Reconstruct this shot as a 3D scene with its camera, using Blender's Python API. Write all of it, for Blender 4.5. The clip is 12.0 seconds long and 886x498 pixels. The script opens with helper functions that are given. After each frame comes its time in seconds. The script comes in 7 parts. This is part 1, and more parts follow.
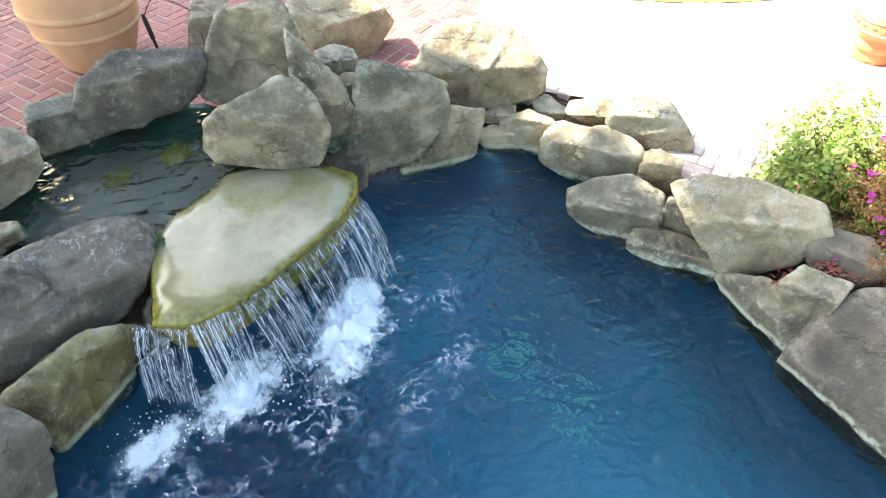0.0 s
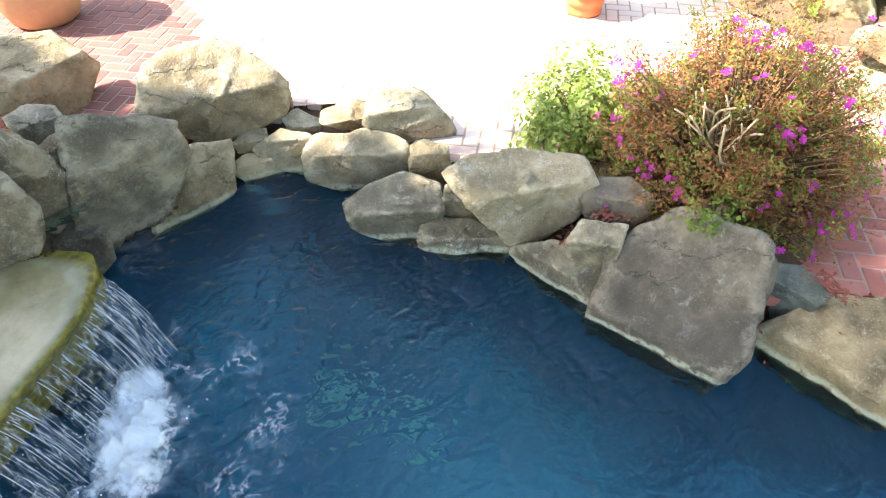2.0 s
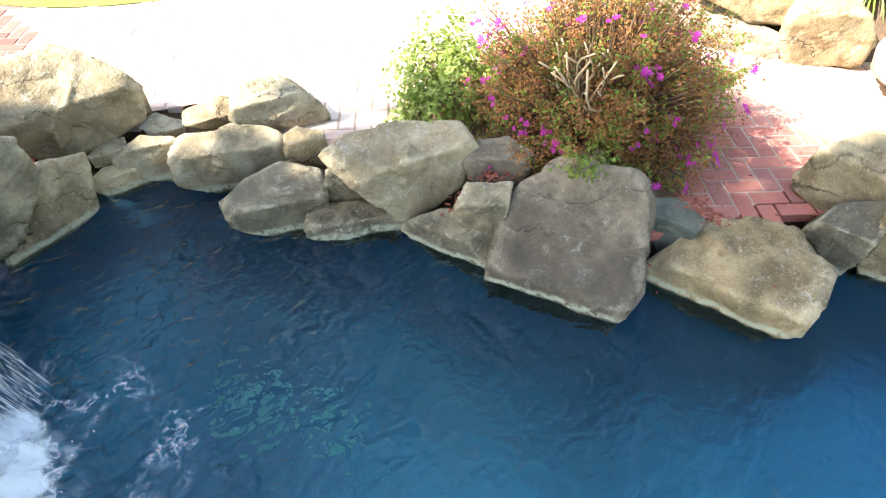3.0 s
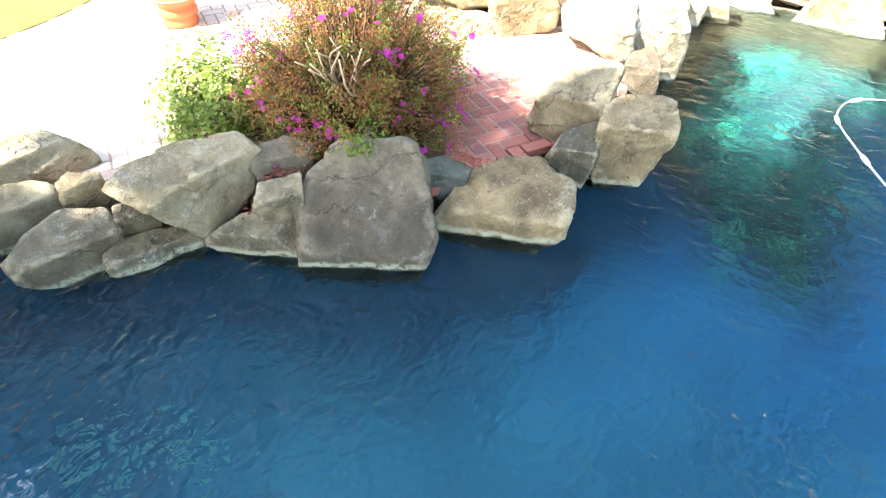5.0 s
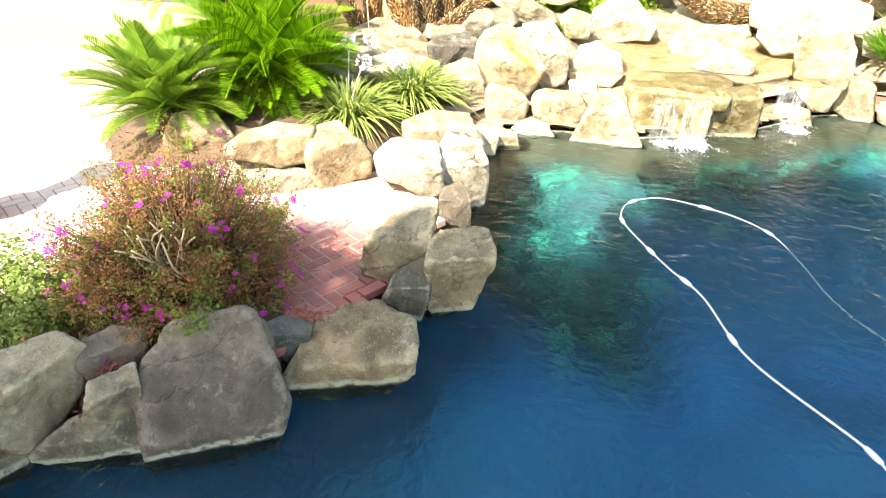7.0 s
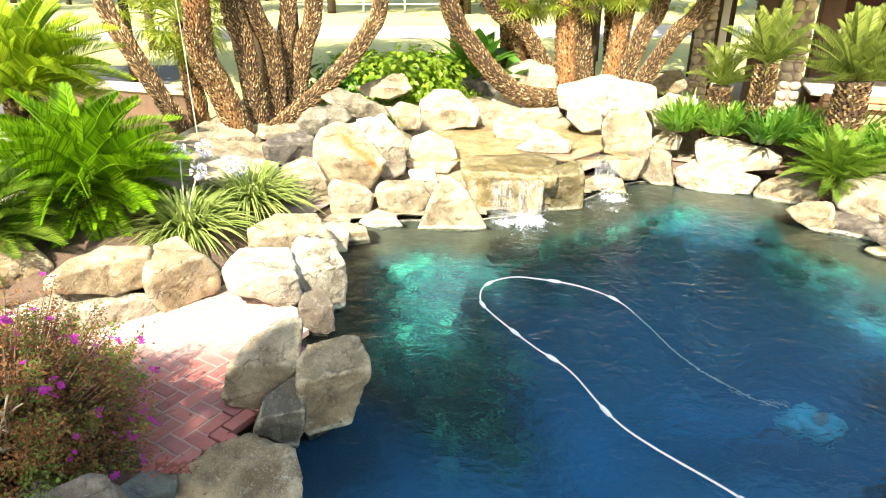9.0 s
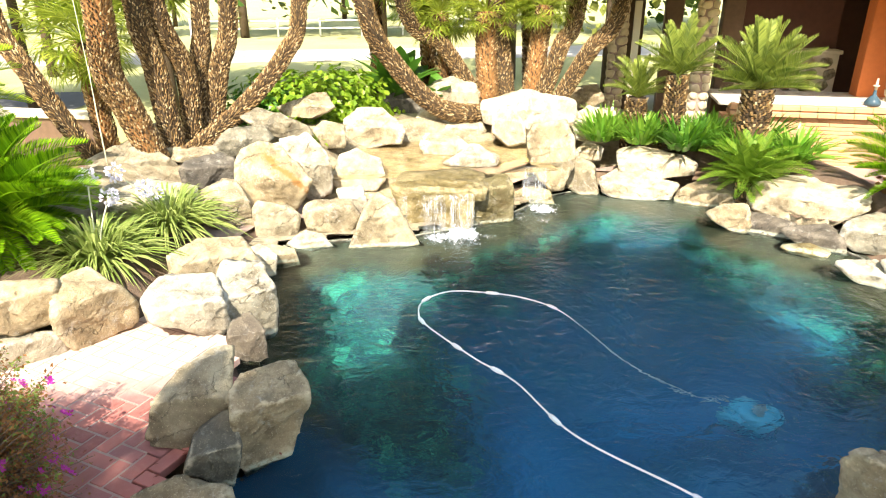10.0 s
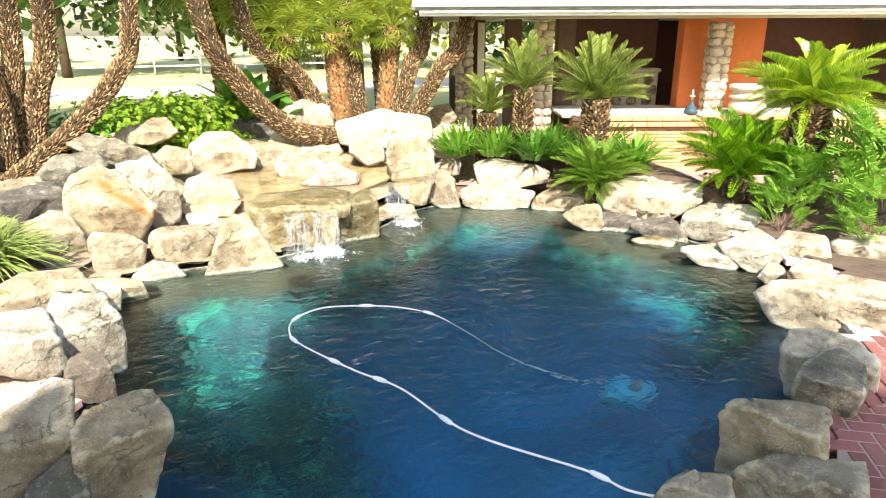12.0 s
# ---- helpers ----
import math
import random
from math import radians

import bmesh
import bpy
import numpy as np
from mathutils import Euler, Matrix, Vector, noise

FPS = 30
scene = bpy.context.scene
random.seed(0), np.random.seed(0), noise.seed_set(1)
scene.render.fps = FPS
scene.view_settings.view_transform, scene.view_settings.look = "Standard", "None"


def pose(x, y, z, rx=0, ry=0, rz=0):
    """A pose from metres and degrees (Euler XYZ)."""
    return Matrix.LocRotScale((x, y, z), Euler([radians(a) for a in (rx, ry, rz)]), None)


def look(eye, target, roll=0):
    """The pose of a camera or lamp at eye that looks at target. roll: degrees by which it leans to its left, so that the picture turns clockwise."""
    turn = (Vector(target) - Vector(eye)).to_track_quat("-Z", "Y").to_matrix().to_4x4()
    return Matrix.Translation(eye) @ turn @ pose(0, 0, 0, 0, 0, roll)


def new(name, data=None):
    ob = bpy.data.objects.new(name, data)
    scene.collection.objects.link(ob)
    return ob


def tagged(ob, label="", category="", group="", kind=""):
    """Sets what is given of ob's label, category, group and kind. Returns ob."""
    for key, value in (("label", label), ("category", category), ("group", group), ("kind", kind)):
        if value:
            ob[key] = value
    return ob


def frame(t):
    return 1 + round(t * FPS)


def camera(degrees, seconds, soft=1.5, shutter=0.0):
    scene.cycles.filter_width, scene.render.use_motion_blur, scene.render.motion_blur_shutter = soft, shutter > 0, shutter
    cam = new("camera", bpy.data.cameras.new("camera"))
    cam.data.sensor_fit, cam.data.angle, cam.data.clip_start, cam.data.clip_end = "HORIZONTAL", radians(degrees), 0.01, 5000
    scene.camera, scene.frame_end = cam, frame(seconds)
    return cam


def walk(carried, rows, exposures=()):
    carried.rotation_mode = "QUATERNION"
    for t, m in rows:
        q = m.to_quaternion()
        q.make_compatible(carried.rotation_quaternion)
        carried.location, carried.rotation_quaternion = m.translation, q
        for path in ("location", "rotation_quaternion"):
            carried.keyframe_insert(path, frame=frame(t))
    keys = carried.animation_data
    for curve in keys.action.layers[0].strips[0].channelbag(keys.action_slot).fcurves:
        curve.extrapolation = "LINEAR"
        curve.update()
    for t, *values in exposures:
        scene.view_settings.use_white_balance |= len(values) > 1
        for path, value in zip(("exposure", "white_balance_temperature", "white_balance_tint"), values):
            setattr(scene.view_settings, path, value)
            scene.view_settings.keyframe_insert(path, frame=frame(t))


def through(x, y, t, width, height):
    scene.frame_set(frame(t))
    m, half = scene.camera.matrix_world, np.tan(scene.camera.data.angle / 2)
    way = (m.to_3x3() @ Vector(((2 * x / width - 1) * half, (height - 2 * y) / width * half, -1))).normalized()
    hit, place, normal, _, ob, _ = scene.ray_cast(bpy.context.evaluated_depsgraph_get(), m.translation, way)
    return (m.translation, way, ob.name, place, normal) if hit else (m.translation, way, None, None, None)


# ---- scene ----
# the camera: a slow hover over the water that turns and rises its gaze
cam = camera(69.55, 12.0, 1.1)
ROWS = [
    (0.0, 0.000, 0.000, 2.450, 0.00, -45.04, -0.38),
    (0.5, 0.081, 0.037, 2.429, -6.02, -44.92, -0.13),
    (1.0, 0.109, 0.112, 2.416, -11.76, -44.88, 0.03),
    (1.5, 0.115, 0.178, 2.392, -17.57, -44.82, 0.03),
    (2.0, 0.161, 0.218, 2.323, -23.53, -44.54, -0.04),
    (2.5, 0.201, 0.212, 2.240, -29.31, -44.23, -0.17),
    (3.0, 0.196, 0.164, 2.195, -35.53, -44.51, -0.25),
    (3.2, 0.181, 0.138, 2.186, -38.05, -44.55, -0.16),
    (4.8, -0.074, -0.079, 2.205, -56.93, -42.53, 0.40),
    (5.0, -0.095, -0.104, 2.209, -59.27, -41.85, 0.48),
    (5.5, -0.134, -0.179, 2.218, -64.86, -39.60, 0.56),
    (6.0, -0.175, -0.232, 2.230, -69.46, -37.04, 0.52),
    (6.5, -0.143, -0.202, 2.292, -72.52, -33.95, 0.24),
    (7.0, -0.117, -0.153, 2.389, -75.87, -30.85, -0.03),
    (7.2, -0.112, -0.129, 2.420, -77.30, -29.72, -0.14),
    (8.8, -0.005, -0.009, 2.509, -89.91, -24.38, -0.06),
    (9.0, 0.009, -0.008, 2.503, -91.45, -23.96, -0.08),
    (9.5, 0.039, -0.004, 2.445, -95.02, -22.90, -0.18),
    (10.0, 0.112, 0.055, 2.401, -98.61, -21.99, -0.20),
    (10.5, 0.165, 0.126, 2.336, -101.77, -21.01, -0.22),
    (11.0, 0.217, 0.169, 2.240, -105.37, -20.07, -0.18),
    (11.5, 0.239, 0.154, 2.159, -108.68, -19.37, -0.18),
    (12.0, 0.208, 0.111, 2.125, -111.89, -18.70, -0.26),
]
EXPOSURES = [(0.0, 2.5, 6750, 9), (2.5, 2.16, 7050, 11), (5.5, 2.36, 6800, 9), (7.0, 1.82, 7200, 9), (9.0, 1.52, 7050, 10), (10.5, 1.36, 6950, 11), (12.0, 1.3, 6550, 12)]
walk(cam, [(t, pose(x, y, z, 90 + pitch, 0, yaw) @ pose(0, 0, 0, 0, 0, roll)) for t, x, y, z, yaw, pitch, roll in ROWS], EXPOSURES)

# ---- light ----
SUN_AZ, SUN_EL = math.atan2(-0.94, 0.33), radians(46)
SUN_DIR = Vector((math.sin(SUN_AZ) * math.cos(SUN_EL), math.cos(SUN_AZ) * math.cos(SUN_EL), math.sin(SUN_EL)))
world = bpy.data.worlds.new("sky")
scene.world = world
world.use_nodes = True
wn = world.node_tree.nodes
sky = wn.new("ShaderNodeTexSky")
sky.air_density = 1.5
sky.sky_type, sky.dust_density, sky.sun_disc, sky.sun_elevation, sky.sun_rotation = "NISHITA", 1.9, False, SUN_EL, SUN_AZ
wn["Background"].inputs["Strength"].default_value = 0.15
world.node_tree.links.new(sky.outputs[0], wn["Background"].inputs["Color"])
sun = new("sun", bpy.data.lights.new("sun", "SUN"))
sun.data.energy, sun.data.angle, sun.data.color = 5.0, radians(0.55), (1.0, 0.95, 0.86)
sun.matrix_world = look(SUN_DIR * 40, (0, 0, 0))


# ---- materials ----
class Mat:
    """A node material with short calls for the usual nodes."""

    def __init__(self, name, rough=0.7, metallic=0.0):
        self.m = bpy.data.materials.new(name)
        self.m.use_nodes = True
        self.n, self.l = self.m.node_tree.nodes, self.m.node_tree.links
        self.b = self.n["Principled BSDF"]
        self.b.inputs["Roughness"].default_value = rough
        self.b.inputs["Metallic"].default_value = metallic
        self.geo = self.n.new("ShaderNodeNewGeometry")
        self.tc = self.n.new("ShaderNodeTexCoord")
        self.oi = self.n.new("ShaderNodeObjectInfo")

    def put(self, out, node, name):
        self.l.new(out, node.inputs[name])

    def coords(self, scale=(1, 1, 1), local=False):
        mp = self.n.new("ShaderNodeMapping")
        self.put(self.tc.outputs["Object"] if local else self.geo.outputs["Position"], mp, "Vector")
        mp.inputs["Scale"].default_value = scale
        return mp.outputs[0]

    def noise(self, scale, detail=4.0, rough=0.55, vec=None, warp=0.0):
        t = self.n.new("ShaderNodeTexNoise")
        self.put(vec if vec is not None else self.geo.outputs["Position"], t, "Vector")
        for k, v in (("Scale", scale), ("Detail", detail), ("Roughness", rough), ("Distortion", warp)):
            t.inputs[k].default_value = v
        return t.outputs["Fac"]

    def voronoi(self, scale, feature="F1", vec=None):
        t = self.n.new("ShaderNodeTexVoronoi")
        t.feature = feature
        self.put(vec if vec is not None else self.geo.outputs["Position"], t, "Vector")
        t.inputs["Scale"].default_value = scale
        return t.outputs["Distance"]

    def step(self, fac, a, b):
        r = self.n.new("ShaderNodeMapRange")
        r.interpolation_type = "SMOOTHSTEP"
        self.put(fac, r, "Value")
        r.inputs["From Min"].default_value, r.inputs["From Max"].default_value = a, b
        return r.outputs[0]

    def ramp(self, fac, *stops):
        r = self.n.new("ShaderNodeValToRGB")
        self.put(fac, r, "Fac")
        e = r.color_ramp.elements
        while len(e) < len(stops):
            e.new(0.5)
        for el, (p, c) in zip(e, stops):
            el.position, el.color = p, (*c, 1)
        return r.outputs["Color"]

    def mix(self, fac, a, b, mode="MIX"):
        x = self.n.new("ShaderNodeMix")
        x.data_type, x.blend_type = "RGBA", mode
        for s, v in ((x.inputs[0], fac), (x.inputs[6], a), (x.inputs[7], b)):
            if isinstance(v, (int, float)):
                s.default_value = v
            elif isinstance(v, tuple):
                s.default_value = (*v, 1)
            else:
                self.l.new(v, s)
        return x.outputs[2]

    def math(self, op, a, b=0.0):
        x = self.n.new("ShaderNodeMath")
        x.operation = op
        for s, v in ((x.inputs[0], a), (x.inputs[1], b)):
            if isinstance(v, (int, float)):
                s.default_value = v
            else:
                self.l.new(v, s)
        return x.outputs[0]

    def height(self):
        s = self.n.new("ShaderNodeSeparateXYZ")
        self.put(self.geo.outputs["Position"], s, "Vector")
        return s.outputs["Z"]

    def up(self):
        s = self.n.new("ShaderNodeSeparateXYZ")
        self.put(self.geo.outputs["Normal"], s, "Vector")
        return s.outputs["Z"]

    def colour(self, c):
        if isinstance(c, tuple):
            self.b.inputs["Base Color"].default_value = (*c, 1)
        else:
            self.put(c, self.b, "Base Color")
        return self

    def bump(self, fac, strength=0.4, dist=0.02):
        x = self.n.new("ShaderNodeBump")
        x.inputs["Strength"].default_value, x.inputs["Distance"].default_value = strength, dist
        self.put(fac, x, "Height")
        self.put(x.outputs[0], self.b, "Normal")
        return self

    def thin(self, amount=0.35):
        """Leaves let light through."""
        t = self.n.new("ShaderNodeBsdfTranslucent")
        mx = self.n.new("ShaderNodeMixShader")
        mx.inputs[0].default_value = amount
        src = self.b.inputs["Base Color"]
        if src.links:
            self.l.new(src.links[0].from_socket, t.inputs[0])
        else:
            t.inputs[0].default_value = src.default_value
        self.l.new(self.b.outputs[0], mx.inputs[1])
        self.l.new(t.outputs[0], mx.inputs[2])
        self.l.new(mx.outputs[0], self.n["Material Output"].inputs[0])
        return self


def rock_material(name, dark, mid, light, wet=0.0, rust=False):
    k = Mat(name, 0.82 - 0.35 * wet)
    big = k.noise(1.7, 3, 0.6, warp=0.6)
    fine = k.noise(8, 9, 0.62)
    grain = k.noise(85, 4, 0.7)
    col = k.ramp(k.mix(0.55, big, fine), (0.37, dark), (0.5, mid), (0.63, light))
    tint = k.ramp(k.oi.outputs["Random"], (0.0, (0.86, 0.9, 0.95)), (0.5, (1.0, 0.98, 0.94)), (1.0, (1.06, 0.98, 0.86)))
    col = k.mix(1.0, col, tint, "MULTIPLY")
    col = k.mix(k.step(grain, 0.55, 0.75), col, (light[0] * 1.1, light[1] * 1.08, light[2] * 1.0))
    col = k.mix(k.math("MULTIPLY", k.step(k.noise(34, 6, 0.75), 0.57, 0.7), 0.6), col, dark)
    # pale crusts, crackled white veins and rusty stains in irregular patches
    crust = k.math("MULTIPLY", k.step(k.noise(9.0, 10, 0.78, warp=0.6), 0.54, 0.64), 0.38)
    col = k.mix(crust, col, (0.42, 0.41, 0.36))
    ridge = k.math("ABSOLUTE", k.math("SUBTRACT", k.noise(3.0, 9, 0.7, warp=0.25), 0.5))
    vein = k.math("MULTIPLY", k.math("SUBTRACT", 1.0, k.step(ridge, 0.0, 0.015)), k.math("MULTIPLY", k.step(k.noise(1.3, 3), 0.5, 0.62), k.step(k.noise(24, 5, 0.7), 0.42, 0.6)))
    col = k.mix(k.math("MULTIPLY", vein, 0.7), col, (0.55, 0.53, 0.48))
    stain = k.math("MULTIPLY", k.step(k.noise(2.6, 5, 0.6, warp=0.8), 0.6, 0.72), 0.55)
    col = k.mix(stain, col, (dark[0] * 0.8 + 0.03, dark[1] * 0.7 + 0.01, dark[2] * 0.6))
    soot = k.math("MULTIPLY", k.step(k.noise(5.2, 9, 0.75, warp=1.0), 0.54, 0.66), 0.42)
    col = k.mix(soot, col, (dark[0] * 0.7, dark[1] * 0.7, dark[2] * 0.75))
    wash = k.math("MULTIPLY", k.step(k.noise(1.2, 5, 0.6, warp=0.9), 0.47, 0.6), 0.5 if light[0] < 0.4 else 0.22)
    col = k.mix(wash, col, (dark[0] * 0.85, dark[1] * 0.85, dark[2] * 0.85))
    if rust:
        # an orange iron stain that runs down across the face
        sep = k.n.new("ShaderNodeSeparateXYZ")
        k.put(k.tc.outputs["Object"], sep, "Vector")
        run = k.math("ADD", k.math("MULTIPLY", sep.outputs["X"], 0.707), k.math("MULTIPLY", sep.outputs["Z"], 0.707))
        off = k.math("ABSOLUTE", k.math("ADD", k.math("SUBTRACT", run, 0.15), k.math("MULTIPLY", k.math("SUBTRACT", k.noise(9, 6, 0.65), 0.5), 0.16)))
        band = k.math("MULTIPLY", k.math("SUBTRACT", 1.0, k.step(off, 0.015, 0.05)), k.step(sep.outputs["X"], -0.12, 0.0))
        col = k.mix(k.math("MULTIPLY", band, 0.85), col, (0.3, 0.13, 0.025))
    # bedding: slanting ledges that break off unevenly, dark where they part
    bed = k.n.new("ShaderNodeVectorMath")
    bed.operation = "DOT_PRODUCT"
    k.put(k.geo.outputs["Position"], bed, 0)
    bed.inputs[1].default_value = (1.6, 2.4, 6.2)
    layer = k.math("ADD", k.math("ADD", bed.outputs["Value"], k.math("MULTIPLY", k.noise(2.1, 6, 0.62), 3.6)), k.math("MULTIPLY", k.oi.outputs["Random"], 9.0))
    saw = k.math("FRACT", layer)
    ledge = k.math("MULTIPLY", saw, k.step(k.noise(1.9, 3), 0.4, 0.6))
    crack = k.math("MULTIPLY", k.math("SUBTRACT", 1.0, k.step(saw, 0.0, 0.05)), k.step(k.noise(1.9, 3), 0.47, 0.6))
    col = k.mix(k.math("MULTIPLY", crack, 0.6), col, (dark[0] * 0.35, dark[1] * 0.33, dark[2] * 0.3))
    # lime line left by the pool's water
    z = k.math("ADD", k.height(), k.math("MULTIPLY", k.math("SUBTRACT", k.noise(9, 4), 0.5), 0.05))
    lime = k.math("MULTIPLY", k.step(z, 0.0, 0.012), k.math("SUBTRACT", 1.0, k.step(z, 0.024, 0.05)))
    col = k.mix(k.math("MULTIPLY", k.math("MULTIPLY", lime, 0.75), k.step(k.noise(26, 6, 0.7), 0.36, 0.52)), col, (0.44, 0.47, 0.36))
    weed = k.math("SUBTRACT", 1.0, k.step(z, -0.03, 0.006))
    col = k.mix(k.math("MULTIPLY", weed, 0.8), col, k.ramp(k.noise(7, 6, 0.7), (0.35, (0.02, 0.022, 0.014)), (0.65, (0.085, 0.05, 0.02))))
    worn = k.math("MULTIPLY", k.step(k.geo.outputs["Pointiness"], 0.515, 0.56), k.step(k.noise(14, 6, 0.7), 0.4, 0.6))
    col = k.mix(k.math("MULTIPLY", worn, 0.6), col, (min(0.6, light[0] * 1.3), min(0.57, light[1] * 1.3), min(0.5, light[2] * 1.3)))
    k.colour(col)
    relief = k.math("ADD", k.math("MULTIPLY", fine, 0.55), k.math("MULTIPLY", grain, 0.2))
    relief = k.math("ADD", relief, k.math("MULTIPLY", ledge, 0.55))
    relief = k.math("SUBTRACT", relief, k.math("MULTIPLY", crack, 0.3))
    k.bump(relief, 1.0, 0.04)
    return k.m


ROCK_TAN = rock_material("tan_granite", (0.13, 0.10, 0.058), (0.27, 0.22, 0.138), (0.43, 0.37, 0.25))
ROCK_PALE = rock_material("pale_granite", (0.18, 0.145, 0.09), (0.395, 0.345, 0.245), (0.59, 0.53, 0.4))
ROCK_GREY = rock_material("grey_granite", (0.07, 0.062, 0.043), (0.175, 0.155, 0.108), (0.35, 0.31, 0.225))
ROCK_DARK = rock_material("dark_stone", (0.052, 0.044, 0.034), (0.115, 0.098, 0.076), (0.21, 0.18, 0.138))
ROCK_TEAL = rock_material("slate_green_stone", (0.05, 0.056, 0.047), (0.095, 0.108, 0.092), (0.16, 0.175, 0.15))
ROCK_WET = rock_material("wet_algae_stone", (0.085, 0.064, 0.022), (0.18, 0.145, 0.06), (0.33, 0.275, 0.15), 1.0)

ROCK_RUST = rock_material("rust_stained_granite", (0.13, 0.10, 0.058), (0.27, 0.22, 0.138), (0.43, 0.37, 0.25), 0.0, True)


def slab_material():
    k = Mat("wet_spill_stone", 0.16)
    n = k.noise(3, 5, 0.6, warp=0.5)
    col = k.ramp(n, (0.3, (0.17, 0.145, 0.07)), (0.5, (0.24, 0.215, 0.125)), (0.75, (0.34, 0.31, 0.22)))
    side = k.math("SUBTRACT", 1.0, k.step(k.up(), 0.72, 0.985))
    algae = k.math("MULTIPLY", k.math("MAXIMUM", side, k.math("MULTIPLY", k.step(k.noise(1.7, 4, 0.6), 0.52, 0.66), 0.65)), 0.92)
    col = k.mix(algae, col, k.ramp(k.noise(30, 5), (0.35, (0.095, 0.08, 0.008)), (0.65, (0.22, 0.19, 0.03))))
    return k.colour(col).bump(k.noise(22, 6), 0.3, 0.01).m


SPILL = slab_material()


def brick_material(name, island=False, sun_tone=0.0, deep=1.0):
    k = Mat(name, 0.8)
    rnd = k.geo.outputs["Random Per Island"] if island else k.oi.outputs["Random"]
    base = k.ramp(rnd, (0.0, (0.24, 0.085, 0.072)), (0.35, (0.36, 0.13, 0.105)), (0.7, (0.41, 0.155, 0.125)), (1.0, (0.29, 0.125, 0.115)))
    col = k.mix(k.math("MULTIPLY", k.step(k.noise(20, 6, 0.7), 0.45, 0.7), 0.35), base, (0.40, 0.22, 0.18))
    col = k.mix(k.math("MULTIPLY", k.step(k.noise(2.2, 4), 0.5, 0.7), 0.3), col, (0.17, 0.075, 0.065))
    if not island:
        # sunlight put into the colour: paler over the far end of the path
        at = k.n.new("ShaderNodeSeparateXYZ")
        k.put(k.geo.outputs["Position"], at, "Vector")
        sunned = k.step(k.math("ADD", at.outputs["X"], k.math("MULTIPLY", k.math("SUBTRACT", k.noise(3, 6, 0.7), 0.5), 0.9)), 3.35, 4.0)
        col = k.mix(k.math("MULTIPLY", sunned, 0.75), col, (0.62, 0.51, 0.42))
    col = k.mix(1.0, col, (deep, deep * 0.96, deep * 0.96), "MULTIPLY")
    # pale tone of full sun mixed into the bricks' colour
    if sun_tone:
        col = k.mix(k.math("MULTIPLY", k.step(k.noise(3, 6, 0.7), 0.2, 0.5), sun_tone), col, (0.62, 0.52, 0.46))
    return k.colour(col).bump(k.noise(60, 5, 0.7), 0.35, 0.006).m


# one brick in three tones: shaded field darkened, sunlit field paled
BRICK, BRICK_MANY, BRICK_SUNLIT = brick_material("red_brick"), brick_material("red_brick_field", True, 0.0, 0.68), brick_material("sun_paled_brick_field", True, 0.93)


def plain(name, col, rough=0.7, var=0.2, scale=14.0, bump=0.25, metallic=0.0, dist=0.008):
    k = Mat(name, rough, metallic)
    lo, hi = tuple(c * (1 - var) for c in col), tuple(min(1, c * (1 + var)) for c in col)
    n = k.mix(0.5, k.noise(scale * 0.15, 3), k.noise(scale, 6, 0.65))
    k.colour(k.ramp(n, (0.3, lo), (0.7, hi)))
    if bump:
        k.bump(k.noise(scale * 3, 5, 0.65), bump, dist)
    return k.m


MORTAR = plain("pale_mortar_bed", (0.33, 0.235, 0.195), 0.9, 0.15, 25)
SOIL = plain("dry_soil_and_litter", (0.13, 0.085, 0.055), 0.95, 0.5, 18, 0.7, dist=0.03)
CONCRETE = plain("sunlit_concrete", (0.5, 0.46, 0.4), 0.85, 0.1, 10)
ASPHALT = plain("asphalt_drive", (0.1, 0.1, 0.105), 0.9, 0.15, 30)
TERRACOTTA = plain("aged_terracotta", (0.5, 0.29, 0.16), 0.8, 0.22, 9, 0.2)
RED_CLAY = plain("glazed_orange_clay", (0.62, 0.16, 0.06), 0.45, 0.15, 12, 0.1)
CLAY_BAND = plain("dark_clay_band", (0.16, 0.06, 0.035), 0.6, 0.2, 20, 0.1)
CLAY_PALE = plain("pale_clay_band", (0.62, 0.47, 0.33), 0.6, 0.15, 20, 0.1)
BLACK = plain("black_painted_metal", (0.02, 0.02, 0.022), 0.45, 0.2, 20, 0.05)
STUCCO = plain("orange_stucco", (0.56, 0.155, 0.04), 0.85, 0.12, 16, 0.3)
MAROON = plain("dark_red_wood_screen", (0.09, 0.03, 0.02), 0.7, 0.25, 12, 0.2)
TRIM = plain("white_painted_trim", (0.78, 0.77, 0.73), 0.5, 0.05, 8, 0.05)
SOFFIT = plain("cream_soffit_boards", (0.5, 0.44, 0.33), 0.7, 0.1, 8, 0.1)
SHINGLE = plain("grey_roof_shingle", (0.27, 0.255, 0.245), 0.9, 0.25, 25, 0.4)
CREAM = plain("cream_cast_stone", (0.62, 0.54, 0.41), 0.8, 0.16, 14, 0.25)
RIVER = plain("cream_river_stone", (0.56, 0.46, 0.31), 0.8, 0.35, 6, 0.3)
TIMBER = plain("brown_timber", (0.13, 0.075, 0.045), 0.7, 0.3, 12, 0.3)
HOSE = plain("white_hose_plastic", (0.75, 0.76, 0.74), 0.4, 0.06, 20, 0.0)
CLEANER = plain("pale_blue_plastic", (0.1, 0.55, 0.72), 0.35, 0.1, 9, 0.0)
BLUE_GLASS = plain("blue_glass", (0.04, 0.075, 0.1), 0.08, 0.3, 8, 0.0)
TWIG = plain("dry_twig", (0.17, 0.11, 0.075), 0.85, 0.3, 40, 0.2)
PALE_STEM = plain("pale_dry_stem", (0.5, 0.4, 0.27), 0.8, 0.2, 30, 0.2)
